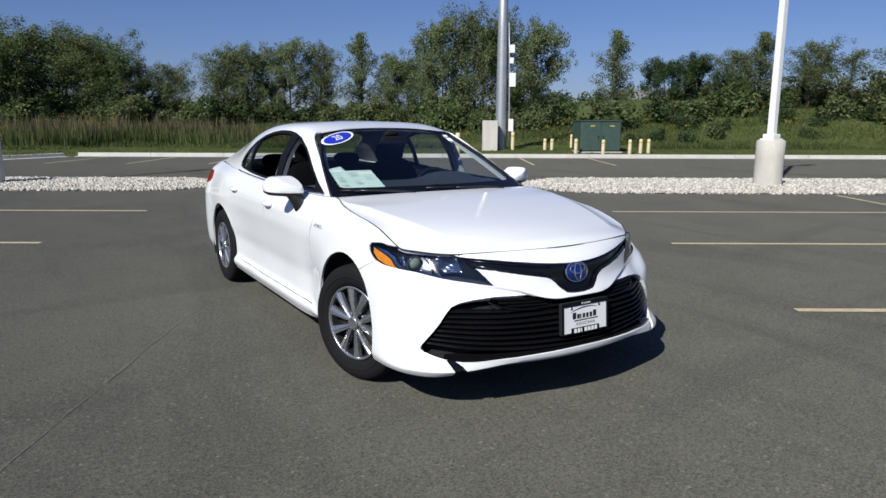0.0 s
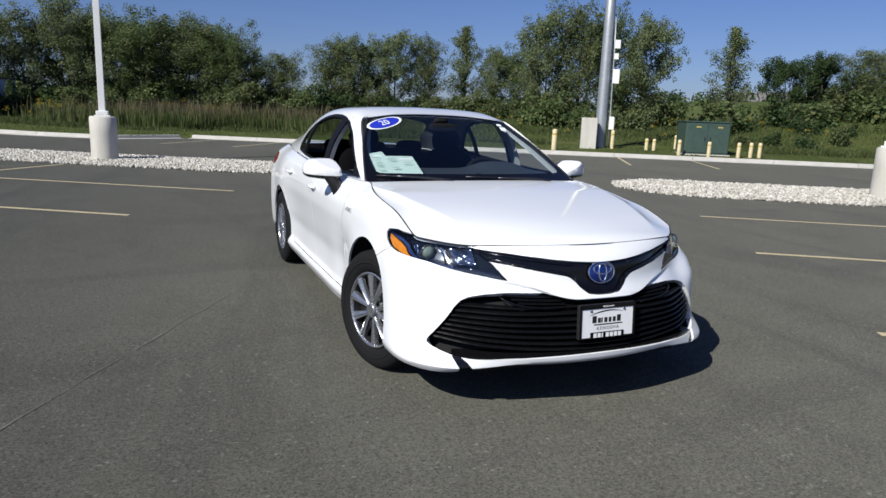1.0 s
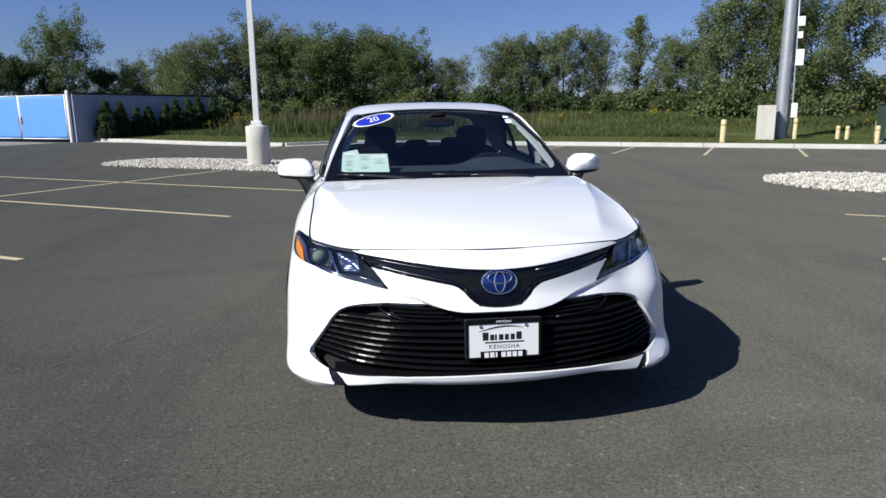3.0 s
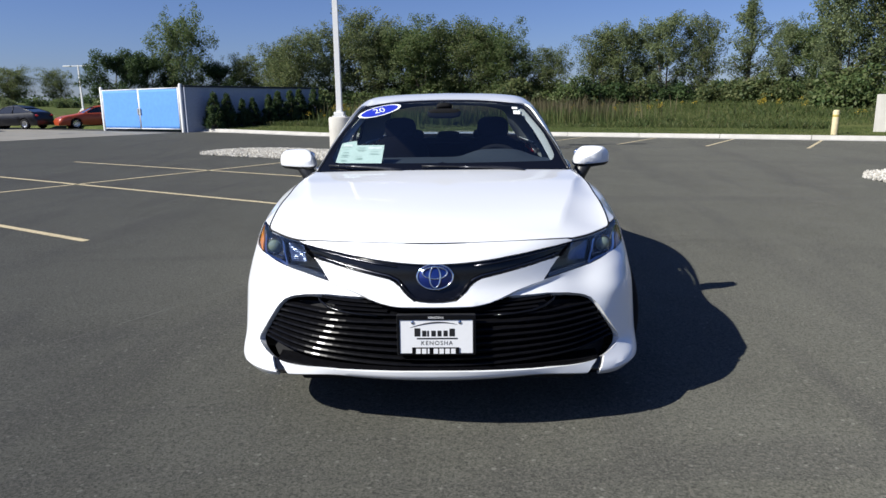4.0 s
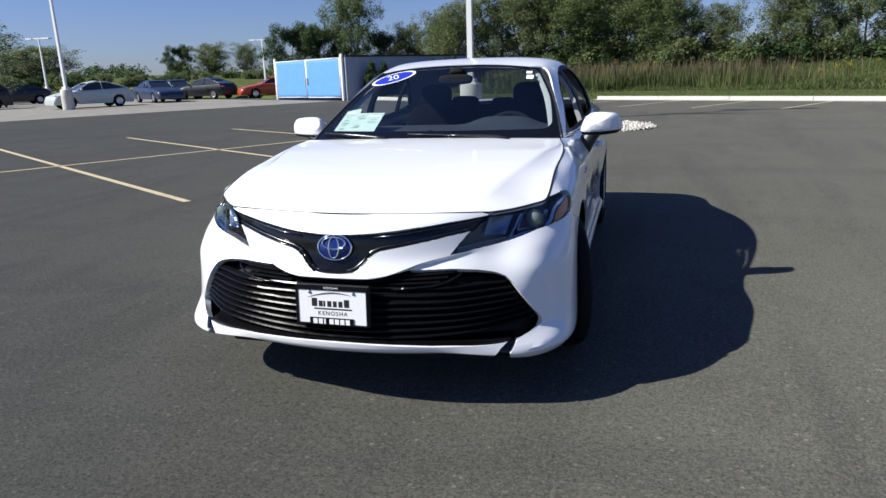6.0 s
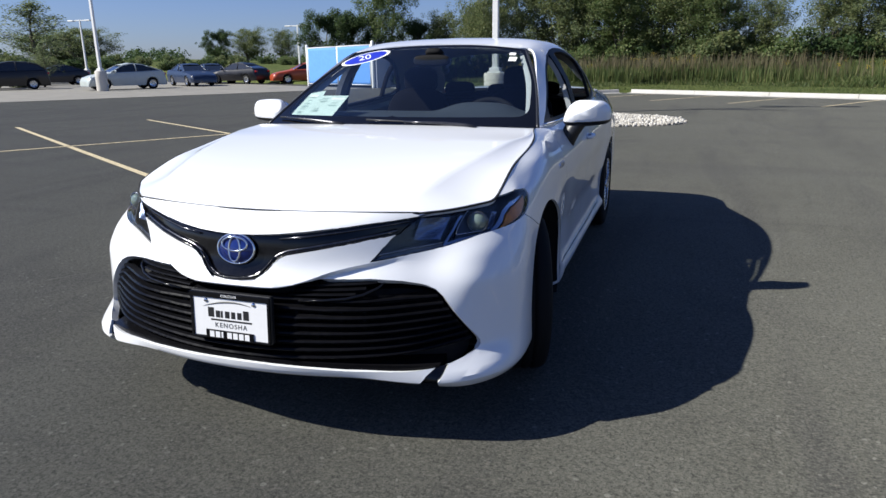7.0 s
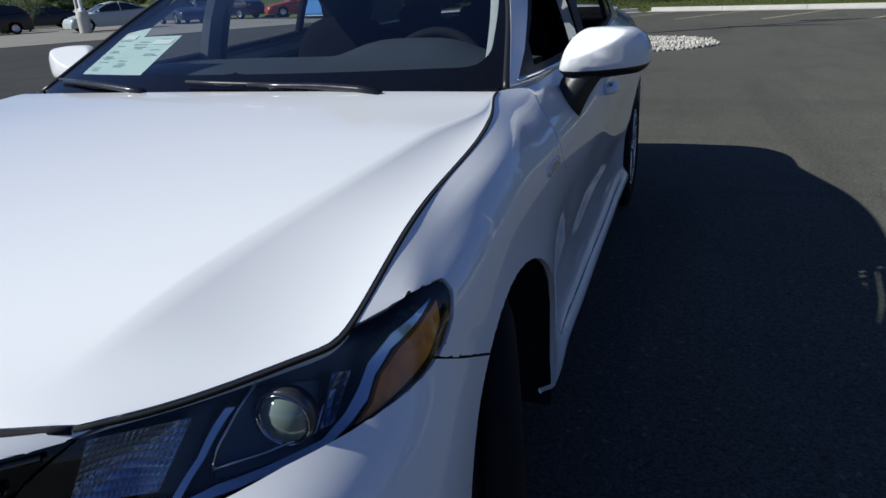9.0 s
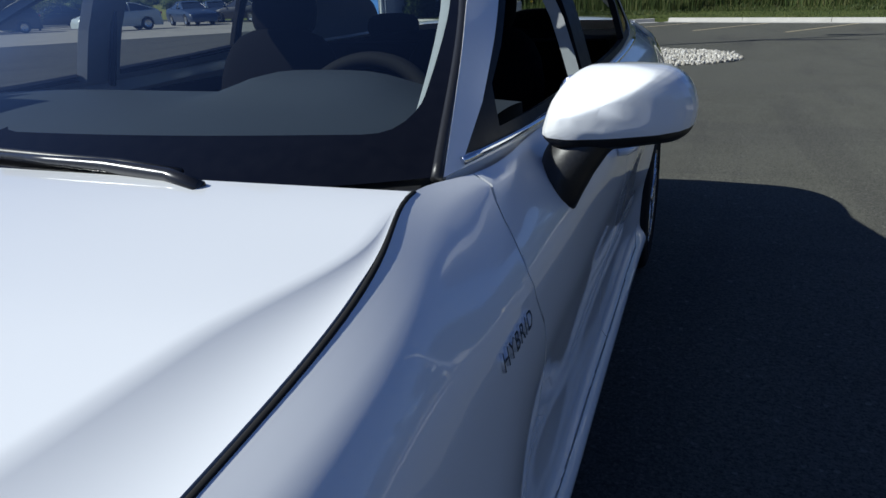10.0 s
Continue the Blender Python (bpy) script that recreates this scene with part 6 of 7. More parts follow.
for sgn in (1, -1):
    c = Vector((sgn * 0.752, -1.950, 0.748))
    m = look(c, c + Vector((-sgn * 0.10, 1.0, 0.0))) @ Matrix.Diagonal((sgn, 1, 1, 1))
    bm = bmesh.new()
    lathe(bm, [(0.020, -0.02), (0.036, -0.015), (0.040, 0.004), (0.037, 0.012), (0.033, 0.008)], 28, m)
    pr = part("projector", bm, LAMP_GREY, lamps[sgn], "round projector lamp", True)
    bm = bmesh.new()
    lathe(bm, [(0.033, 0.006), (0.028, 0.016), (0.018, 0.023), (0.008, 0.026), (0.0005, 0.0265)], 28, m)
    part("bulb_lens", bm, LAMP_DARK, pr, "dark glass bulb lens", True)
    bm = bmesh.new()
    lathe(bm, [(0.0335, 0.008), (0.0342, 0.013), (0.0352, 0.0128), (0.0358, 0.010)], 32, m)
    part("bulb_ring", bm, LAMP_CHROME, pr, "thin chrome ring", True)
    # thin bright line along the lower bezel
    bm = bmesh.new()
    pipe(bm, [tuple(body.at(*[[q] for q in body.find(p)])[0] * np.array([sgn, 1, 1]) + np.array([0, 0.004, 0])) for p in ((0.478, -2.209, 0.672), (0.53, -2.178, 0.681), (0.577, -2.149, 0.689), (0.664, -2.087, 0.698))], 0.0016, 6)
    part("bezel_line", bm, LAMP_CHROME, lamps[sgn], smooth=True)
    # thin bright edge round the projector's cell
    for run in ((5, 6, 7, 0), (2, 3, 4, 5)):
        bm = bmesh.new()
        pipe(bm, [(sgn * (CELL[i][0] - 0.012), CELL[i][1] + 0.016, CELL[i][2]) for i in run], 0.0022, 6)
        part("cell_edge", bm, LAMP_CHROME, lamps[sgn], smooth=True)

# ---- plate in its frame ----
plate = thing("licence_plate", "white dealer plate in a black frame on the bumper", "plate", pose(0.004, -2.401, 0.462, 90 - 4, 0, 0))
bm = bmesh.new()
box(bm, -0.160, 0.160, -0.076, 0.092, -0.022, 0.002, 0.006)
part("holder", bm, SATIN_BLACK, plate)
bm = bmesh.new()
box(bm, -0.147, 0.147, -0.068, 0.070, 0.002, 0.005, 0.001)
pf = part("plate_face", bm, PLATE_WHITE, plate)
bm = bmesh.new()
for x0, x1, y0, y1 in ((-0.158, 0.158, 0.070, 0.090), (-0.158, -0.148, -0.072, 0.07), (0.148, 0.158, -0.072, 0.07), (-0.158, 0.158, -0.075, -0.068)):
    box(bm, x0, x1, y0, y1, 0.002, 0.009, 0.002)
part("frame", bm, GLOSS_BLACK, plate)
bm = bmesh.new()
box(bm, -0.098, 0.092, -0.073, -0.043, 0.005, 0.0095, 0.001)
tab = part("frame_tab", bm, GLOSS_BLACK, plate)
# the dealer's mark as plain bars and an arc
bm = bmesh.new()
for i, (w, h) in enumerate([(0.024, 0.034), (0.017, 0.024), (0.008, 0.024), (0.018, 0.024), (0.016, 0.024), (0.017, 0.024), (0.022, 0.032)]):
    x = (-0.088, -0.057, -0.037, -0.020, 0.005, 0.029, 0.053)[i]
    box(bm, x, x + w, 0.002, 0.002 + h, 0.005, 0.0056)
part("mark_bars", bm, INK_BLACK, pf)
bm = bmesh.new()
pts = [(-0.105 + 0.19 * t, 0.026 + 0.034 * math.sin(math.pi * (0.12 + 0.62 * t)), 0.0056) for t in [i / 14 for i in range(15)]]
pipe(bm, pts, [0.0006 + 0.0022 * math.sin(math.pi * i / 14) for i in range(15)], 4)
part("mark_arc", bm, INK_BLACK, pf)
bm = bmesh.new()
box(bm, -0.078, 0.086, -0.010, -0.004, 0.005, 0.0056)
part("print_bar", bm, INK_BLACK, pf)
part("lettering", letters("KENOSHA", 0.024, 0.0003, 1.25), INK_BLACK, pf, at=pose(0.002, -0.026, 0.0055))
part("lettering", letters("KENOSHA", 0.013, 0.0003, 1.1), PLATE_WHITE, plate, at=pose(0.0, 0.080, 0.0093))
bm = bmesh.new()
for i in range(7):
    x = -0.082 + i * 0.0235
    box(bm, x, x + (0.007 if i == 2 else 0.018), -0.0685, -0.0475, 0.0095, 0.0102)
part("tab_bars", bm, PLATE_WHITE, tab)
for x in (-0.095, 0.095):
    bm = bmesh.new()
    lathe(bm, [(0, 0.009), (0.006, 0.0085), (0.008, 0.005)], 14, Matrix.Translation((x, 0.060, 0)))
    part("screw", bm, CHROME, plate, smooth=True)

# ---- wheels ----
def wheel(x, y, steer, side):
    w = new("wheel")
    w.parent = car
    w["label"] = "black tyre on a silver ten-spoke wheel"
    w.matrix_basis = pose(x, y, 0.335, 0, 0, steer) @ Matrix.Rotation(radians(90) * side, 4, "Y")
    R = 0.334
    bm = bmesh.new()
    lathe(bm, [(0.205, -0.09), (0.23, -0.105), (0.285, -0.112), (0.315, -0.103), (0.329, -0.085), (R - 0.001, -0.06), (R, -0.045), (R - 0.007, -0.043), (R - 0.007, -0.036), (R, -0.034), (R, -0.006), (R - 0.007, -0.004), (R - 0.007, 0.004), (R, 0.006), (R, 0.034), (R - 0.007, 0.036), (R - 0.007, 0.043), (R, 0.045), (R - 0.001, 0.06), (0.329, 0.085), (0.315, 0.103), (0.285, 0.112), (0.245, 0.108), (0.222, 0.098), (0.212, 0.085)], 72)
    bmesh.ops.recalc_face_normals(bm, faces=bm.faces)
    tyre = part("tyre", bm, RUBBER, w, smooth=True)
    for z in (0.1125, ):
        bm = bmesh.new()
        lathe(bm, [(0.262, z - 0.002), (0.264, z + 0.001), (0.272, z + 0.001), (0.274, z - 0.002)], 60)
        part("sidewall_rib", bm, RUBBER, tyre, smooth=True)
    bm = bmesh.new()
    lathe(bm, [(0.213, 0.10), (0.208, 0.106), (0.201, 0.101), (0.198, 0.09)], 60)
    bmesh.ops.recalc_face_normals(bm, faces=bm.faces)
    rim = part("rim", bm, SILVER, w, smooth=True)
    bm = bmesh.new()
    lathe(bm, [(0.198, 0.09), (0.192, 0.07), (0.190, -0.08)], 60)
    part("barrel", bm, SATIN_BLACK, rim, "dark inner barrel", True)
    bm = bmesh.new()
    lathe(bm, [(0.0, 0.045), (0.19, 0.045)], 48)
    part("dark_disc", bm, SATIN_BLACK, rim)
    bm = bmesh.new()
    lathe(bm, [(0.0, 0.052), (0.145, 0.052), (0.15, 0.046)], 40)
    part("brake_disc", bm, DARK_GREY, rim)
    for k in range(10):
        twist = 0.05 if k % 2 else -0.05
        bm = bmesh.new()
        prof = [(0.034, 0.0095, 0.098), (0.08, 0.0145, 0.101), (0.13, 0.0195, 0.102), (0.175, 0.0245, 0.101), (0.204, 0.0285, 0.100)]
        rows = []
        for r, hw, z in prof:
            o = twist * (0.2 - r) * 0.9
            rows.append([bm.verts.new((r, o + q * hw, z + dz)) for q, dz in ((-1, -0.024), (-0.93, -0.006), (-0.30, -0.001), (0.05, 0.003), (0.30, -0.004), (0.93, -0.003), (1, -0.024))])
        for a, b in zip(rows, rows[1:]):
            for j in range(6):
                bm.faces.new((a[j], b[j], b[j + 1], a[j + 1]))
        bmesh.ops.recalc_face_normals(bm, faces=bm.faces)
        part("spoke", bm, SILVER, rim, at=Matrix.Rotation(2 * math.pi * k / 10 + 0.1, 4, "Z"))
    bm = bmesh.new()
    lathe(bm, [(0.040, 0.085), (0.039, 0.103), (0.032, 0.110), (0.027, 0.108), (0.0, 0.110)], 32)
    part("hub_cap", bm, SILVER, rim, smooth=True)
    for k in range(5):
        bm = bmesh.new()
        tube(bm, 0.009, 0.008, 0.05, 0.072, 6, True, Matrix.Rotation(2 * math.pi * k / 5 + 0.4, 4, "Z") @ Matrix.Translation((0.062, 0, 0)))
        part("lug_nut", bm, POLE_GREY, rim)
    return w


STEER = 17.0
for ya, st in ((AXLES[0], -STEER), (AXLES[1], 0.0)):
    for sgn in (1, -1):
        wheel(sgn * 0.800, ya, -st, sgn)

# ---- under and inside the body ----
bm = bmesh.new()
box(bm, -0.60, 0.60, -2.22, 2.2, 0.20, 0.30, 0.02)
part("underbody", bm, VOID, car)
bm = bmesh.new()
box(bm, -0.52, 0.52, -2.02, -1.02, 0.30, 0.70, 0.03)
part("engine_block", bm, VOID, car)
bm = bmesh.new()
edge = body.at(np.linspace(0, body.find((.90, -1.87, .2))[0], 24), np.full(24, 0.02)) + np.array([0, 0.012, 0.0])
left = [bm.verts.new((p[0] * 0.985, p[1], p[2])) for p in edge] + [bm.verts.new((0.6, -1.8, 0.2)), bm.verts.new((0, -1.8, 0.2))]
right = [left[0]] + [bm.verts.new((-v.co.x, v.co.y, v.co.z)) for v in left[1:-1]] + [left[-1]]
bm.faces.new(left)
bm.faces.new(right[::-1])
part("undertray", bm, VOID, car)
for ya in AXLES:
    for sgn in (1, -1):
        bm = bmesh.new()
        n = 24
        rows = []
        for i in range(n + 1):
            a = -0.35 + (math.pi + 0.7) * i / n
            rows.append([bm.verts.new((sgn * x, ya + (0.042 if ya < 0 else 0.0) + 0.392 * math.cos(a), max(0.2, 0.335 + 0.404 * math.sin(a)))) for x in (0.902, 0.56)])
        for a, b in zip(rows, rows[1:]):
            bm.faces.new((a[0], b[0], b[1], a[1]))
        bm.faces.new([r[1] for r in rows])
        part("wheel_well", bm, VOID, car)
cabin = new("cabin")
cabin.parent = car
cabin["label"] = "dark cabin with black cloth seats"
bm = bmesh.new()
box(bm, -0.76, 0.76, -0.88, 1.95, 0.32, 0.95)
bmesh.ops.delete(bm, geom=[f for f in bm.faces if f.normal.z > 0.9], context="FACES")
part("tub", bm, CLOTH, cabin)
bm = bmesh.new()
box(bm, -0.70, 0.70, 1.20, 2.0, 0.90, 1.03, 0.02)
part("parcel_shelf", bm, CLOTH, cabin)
part("headliner", up(lift(green, gp, ROOF, both=True, gap=0.0, flange=0.0, push=-0.022 * fl)), TRIM_PALE, cabin, "pale grey roof lining and pillar trim", True)
for sgn in (1, -1):
    bm = bmesh.new()
    rows = []
    for z in (1.0, 1.08, 1.16, 1.24, 1.31, 1.37):
        x = green.at(*[[q] for q in green.find((0.7, 0.03, z), (0, 1, 1), lambda P: P[:, 0] > 0.5)])[0][0]
        rows.append([bm.verts.new((sgn * (x - dx), y, z)) for y, dx in ((-0.055, 0.012), (-0.045, 0.045), (0.09, 0.045), (0.105, 0.012))])
    for a, b in zip(rows, rows[1:]):
        for j in range(3):
            bm.faces.new((a[j], a[j + 1], b[j + 1], b[j]))
    part("pillar_trim", bm, TRIM_PALE, cabin)
    bm = bmesh.new()
    pipe(bm, [(sgn * 0.70, 0.05, 1.25), (sgn * 0.735, 0.05, 1.12), (sgn * 0.765, 0.04, 0.98)], 0.012, 6)
    part("seat_belt", bm, CLOTH, cabin)


for sgn in (1, -1):
    bm = bmesh.new()
    rows = []
    for i in range(15):
        q = 0.10 + (wr - 0.12) * i / 14
        pts = ws.at([wt * 0.905, wt * 0.94, wt * 0.985], [q, q, q]) + np.array([[0, 0.045, -0.02], [0, 0.03, -0.015], [0, 0.03, -0.015]])
        rows.append([bm.verts.new((sgn * p[0], p[1], p[2])) for p in pts])
    for a, b in zip(rows, rows[1:]):
        for j in range(2):
            bm.faces.new((a[j], a[j + 1], b[j + 1], b[j]))
    part("front_pillar_trim", bm, TRIM_PALE, cabin, smooth=True)


# dashboard: a shelf that rises to the cowl, with a hood over the dials
class Dash:
    t, r = np.array([0, 1.48]), np.array([0, 0.62])

    def at(self, s, q):
        x = np.atleast_1d(s) - 0.74
        b = np.clip(np.atleast_1d(q) / 0.62, 0, 1)
        y = -1.02 + 0.62 * np.minimum(b, 0.86) / 0.86 + 0.05 * (x / 0.74) ** 2
        z = 0.955 + 0.080 * np.sin(np.minimum(b, 0.86) / 0.86 * 2.0) - 0.35 * np.maximum(b - 0.86, 0) / 0.14 * 0.6
        z = z + 0.052 * np.exp(-((x - 0.36) / 0.21) ** 4) * np.exp(-((b - 0.72) / 0.16) ** 2) - 0.02 * (x / 0.74) ** 4
        return np.stack([x, y, z], 1)


ds = Dash()
dm = domain(ds, 0.04, 0.03)
for f in dm.faces:
    f.material_index = 1
bmx = lift(ds, dm, 1, gap=0.0, flange=0.0)
bmx.normal_update()
shell("dashboard", bmx, DASH, cabin, "dark grey dashboard")
bm = bmesh.new()
wm = Matrix.Translation((0.36, -0.355, 0.922)) @ Matrix.Rotation(radians(62), 4, "X")
n = 48
rings = [[bm.verts.new(wm @ Vector(((0.185 + 0.019 * math.cos(b)) * math.cos(a), (0.185 + 0.019 * math.cos(b)) * math.sin(a), 0.019 * math.sin(b)))) for b in [2 * math.pi * j / 10 for j in range(10)]] for a in [2 * math.pi * i / n for i in range(n)]]
for i in range(n):
    a, b = rings[i], rings[(i + 1) % n]
    for j in range(10):
        bm.faces.new((a[j], b[j], b[(j + 1) % 10], a[(j + 1) % 10]))
sw = part("steering_wheel", bm, CABIN_BLACK, cabin, "black steering wheel", True)
bm = bmesh.new()
box(bm, -0.075, 0.075, -0.07, 0.055, -0.03, 0.02, 0.025, wm)
part("hub", bm, SATIN_BLACK, sw)
for a in (0.15, math.pi - 0.15, -math.pi / 2):
    bm = bmesh.new()
    pipe(bm, [wm @ Vector((0.05 * math.cos(a), 0.05 * math.sin(a), 0)), wm @ Vector((0.18 * math.cos(a), 0.18 * math.sin(a), 0))], [0.02, 0.014], 8)
    part("spoke", bm, SILVER if a > 0 else SATIN_BLACK, sw, smooth=True)


def cushion(bm, cx, cy, cz, sx, sy, sz, tilt=0.0, power=3.2):
    """A padded block: a rounded box, thicker at the middle."""
    made = bmesh.ops.create_cube(bm, size=2.0)["verts"]
    bmesh.ops.subdivide_edges(bm, edges=list({e for v in made for e in v.link_edges}), cuts=6, use_grid_fill=True)
    vs = [v for v in bm.verts if not v.tag]
    m = Matrix.Translation((cx, cy, cz)) @ Matrix.Rotation(radians(tilt), 4, "X") @ Matrix.Diagonal((sx, sy, sz, 1))
    for v in vs:
        c = v.co
        k = (abs(c.x) ** power + abs(c.y) ** power + abs(c.z) ** power) ** (1 / power)
        v.co = m @ (c / k * max(abs(c.x), abs(c.y), abs(c.z)))
        v.tag = True


for sx in (0.37, -0.37):
    st = new("front_seat")
    st.parent = cabin
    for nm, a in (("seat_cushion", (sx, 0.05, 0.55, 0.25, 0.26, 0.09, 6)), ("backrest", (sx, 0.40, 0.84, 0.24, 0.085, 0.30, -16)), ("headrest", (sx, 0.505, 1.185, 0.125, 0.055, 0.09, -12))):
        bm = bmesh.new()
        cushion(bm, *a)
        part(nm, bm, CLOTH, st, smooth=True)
    for dx in (-0.05, 0.05):
        bm = bmesh.new()
        pipe(bm, [(sx + dx, 0.47, 1.08), (sx + dx, 0.49, 1.16)], 0.006, 6)
        part("headrest_post", bm, CHROME, st)
rs = new("rear_bench")
rs.parent = cabin
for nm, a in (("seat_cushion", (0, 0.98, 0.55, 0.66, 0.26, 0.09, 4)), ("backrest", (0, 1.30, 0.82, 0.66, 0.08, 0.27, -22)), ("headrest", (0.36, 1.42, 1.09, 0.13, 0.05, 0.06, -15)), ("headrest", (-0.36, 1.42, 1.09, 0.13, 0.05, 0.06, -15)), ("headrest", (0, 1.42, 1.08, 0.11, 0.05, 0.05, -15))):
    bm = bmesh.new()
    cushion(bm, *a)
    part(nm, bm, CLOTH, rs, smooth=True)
bm = bmesh.new()
cushion(bm, 0.0, -0.30, 1.315, 0.115, 0.018, 0.033, -6)
part("rear_view_mirror", bm, CABIN_BLACK, cabin, smooth=True)
bm = bmesh.new()
cushion(bm, 0.0, -0.235, 1.355, 0.055, 0.05, 0.022, -24)
part("sensor_housing", bm, CABIN_BLACK, cabin, smooth=True)
bm = bmesh.new()
pipe(bm, [(0.17, 0.1, 1.385), (0.37, -0.1, 1.375), (0.5, -0.08, 1.365)], 0.012, 6)
part("sun_visor_rod", bm, TRIM_PALE, cabin)

# papers and stickers on the windshield
wsfind = lambda p: ws.find(p, (1, 0, 1))
wsign = ws.at([0.3, 0.302, 0.3], [0.3, 0.3, 0.302])
wf = 1 if np.cross(wsign[1] - wsign[0], wsign[2] - wsign[0])[2] > 0 else -1


def on_glass(pts, name, material, depth, parent, label="", sgn=-1, step=0.02):
    poly = [wsfind(p) for p in pts]
    ss, qs = [p[0] for p in poly], [p[1] for p in poly]
    bm = bmesh.new()
    S, Q = np.linspace(min(ss), max(ss), max(3, int((max(ss) - min(ss)) / step))), np.linspace(min(qs), max(qs), max(3, int((max(qs) - min(qs)) / step)))
    g = [[bm.verts.new((a, b, 0)) for a in S] for b in Q]
    for i in range(len(Q) - 1):
        for j in range(len(S) - 1):
            bm.faces.new((g[i][j], g[i][j + 1], g[i + 1][j + 1], g[i + 1][j]))
    bm.normal_update()
    knife(bm, poly, reach=0.05)
    mark(bm, poly, 1)
    out = up(lift(ws, bm, 1, sgn, gap=0.0, flange=0.0, push=depth * wf))
    bm.free()
    return shell(name, out, material, parent, label)


sheet_ob = tagged(on_glass([(.666, 0, 1.026), (.372, 0, 1.033), (.374, 0, 1.139), (.552, 0, 1.137), (.562, 0, 1.163), (.655, 0, 1.148)], "window_sheet", GREEN_PAPER, -0.012, None), "pale green printed information sheets behind the windshield", "paper")
PR = random.Random(8)
for i in range(26):
    cx, cz = PR.choice((.615, .52, .43)) + PR.uniform(-0.006, 0.006), 1.048 + 0.0035 * i
    w = PR.uniform(0.012, 0.034)
    on_glass([(cx - w, 0, cz), (cx + w, 0, cz), (cx + w, 0, cz + 0.0016), (cx - w, 0, cz + 0.0016)], "print_line", INK_GREY, -0.0105, sheet_ob)
for cx, cz, rx, rz in ((.61, 1.135, .03, .006), (.43, 1.122, .045, .006)):
    on_glass([(cx - rx, 0, cz - rz), (cx + rx, 0, cz - rz), (cx + rx, 0, cz + rz), (cx - rx, 0, cz + rz)], "heading", WHITE_PAPER, -0.0104, sheet_ob)


def oval_pts(k):
    c, a, b = Vector((.443, 1.335)), Vector((.143, -.034)) * k, Vector((0.012, .030)) * k
    return [(c.x + a.x * math.cos(t) + b.x * math.sin(t), 0, c.y + a.y * math.cos(t) + b.y * math.sin(t)) for t in [2 * math.pi * i / 32 for i in range(32)]]


st_ob = tagged(on_glass(oval_pts(1.0), "year_sticker", WHITE_PAPER, 0.0015, None), "oval blue and white year sticker on the windshield", "sticker")
on_glass(oval_pts(0.86), "blue_field", BLUE_STICKER, 0.0027, st_ob)
s0, q0 = ws.find((.445, 0, 1.335), (1, 0, 1))
p = ws.at([s0, s0 + 0.01, s0], [q0, q0, q0 + 0.01])
ax, ay = Vector(p[1] - p[0]).normalized(), Vector(p[2] - p[0]).normalized()
ax = Vector((-ax.x, ax.y, ax.z))
ay = Vector((-ay.x, ay.y, ay.z))
ax = -ax
nz = ax.cross(ay).normalized()
ay = nz.cross(ax)
tilt = Matrix((ax, ay, nz)).transposed().to_4x4()
o = Vector((-p[0][0], p[0][1], p[0][2])) + nz * 0.0042
part("lettering", letters("20", 0.082, 0.0004), WHITE_PAPER, st_ob, at=Matrix.Translation(o) @ tilt @ Matrix.Rotation(radians(11), 4, "Z"))
for k, (x0, x1, z0, z1) in enumerate(((.462, .500, 1.338, 1.352), (.470, .515, 1.305, 1.328))):
    tagged(on_glass([(x0, 0, z0), (x1, 0, z0 - 0.002), (x1, 0, z1 - 0.002), (x0, 0, z1)], "small_label", WHITE_PAPER, 0.0015, None, sgn=1), "small white label stuck to the windshield corner", "sticker", "windshield labels")

# ---- wipers and cowl ----
bm = bmesh.new()
rows = []
for i in range(31):
    x = -0.74 + 1.48 * i / 30
    k = abs(x) / 0.74
    yb = -1.045 + 0.15 * k ** 2.2
    rows.append([bm.verts.new((x, yb - 0.03, 0.972 + 0.0 * k)), bm.verts.new((x, yb + 0.012, 0.984 + 0.002 * k)), bm.verts.new((x, yb + 0.05, 0.988))])
for a, b in zip(rows, rows[1:]):
    for j in range(2):
        bm.faces.new((a[j], b[j], b[j + 1], a[j + 1]))
WIPER_GREY = plain("satin dark grey metal", (0.05, 0.05, 0.055), 0.25, 0.6)
cowl = part("cowl", bm, SATIN_BLACK, car, "black plastic cowl under the windshield", True)
for pts in ([(.485, -1.026, .990), (.42, -1.008, .999), (.31, -1.004, 1.006), (.20, -1.006, 1.009), (.10, -1.006, 1.012), (-.02, -1.002, 1.015), (-.12, -.997, 1.018)], [(-.23, -1.02, .996), (-.30, -1.005, 1.002), (-.40, -.985, 1.010), (-.52, -.955, 1.016), (-.62, -.92, 1.018), (-.69, -.895, 1.018)]):
    wi = new("wiper")
    wi.parent = car
    wi["label"] = "black wiper resting at the windshield's foot"
    bm = bmesh.new()
    pipe(bm, [Vector(p) + Vector((0, -0.012, 0.004)) for p in pts[:5]], [0.011, 0.011, 0.010, 0.008, 0.005], 8)
    part("wiper_arm", bm, WIPER_GREY, wi, smooth=True)
    bm = bmesh.new()
    pipe(bm, [Vector(p) + Vector((0, 0.012, 0.003)) for p in pts[1:]], 0.006, 6)
    part("wiper_blade", bm, SATIN_BLACK, wi, smooth=True)

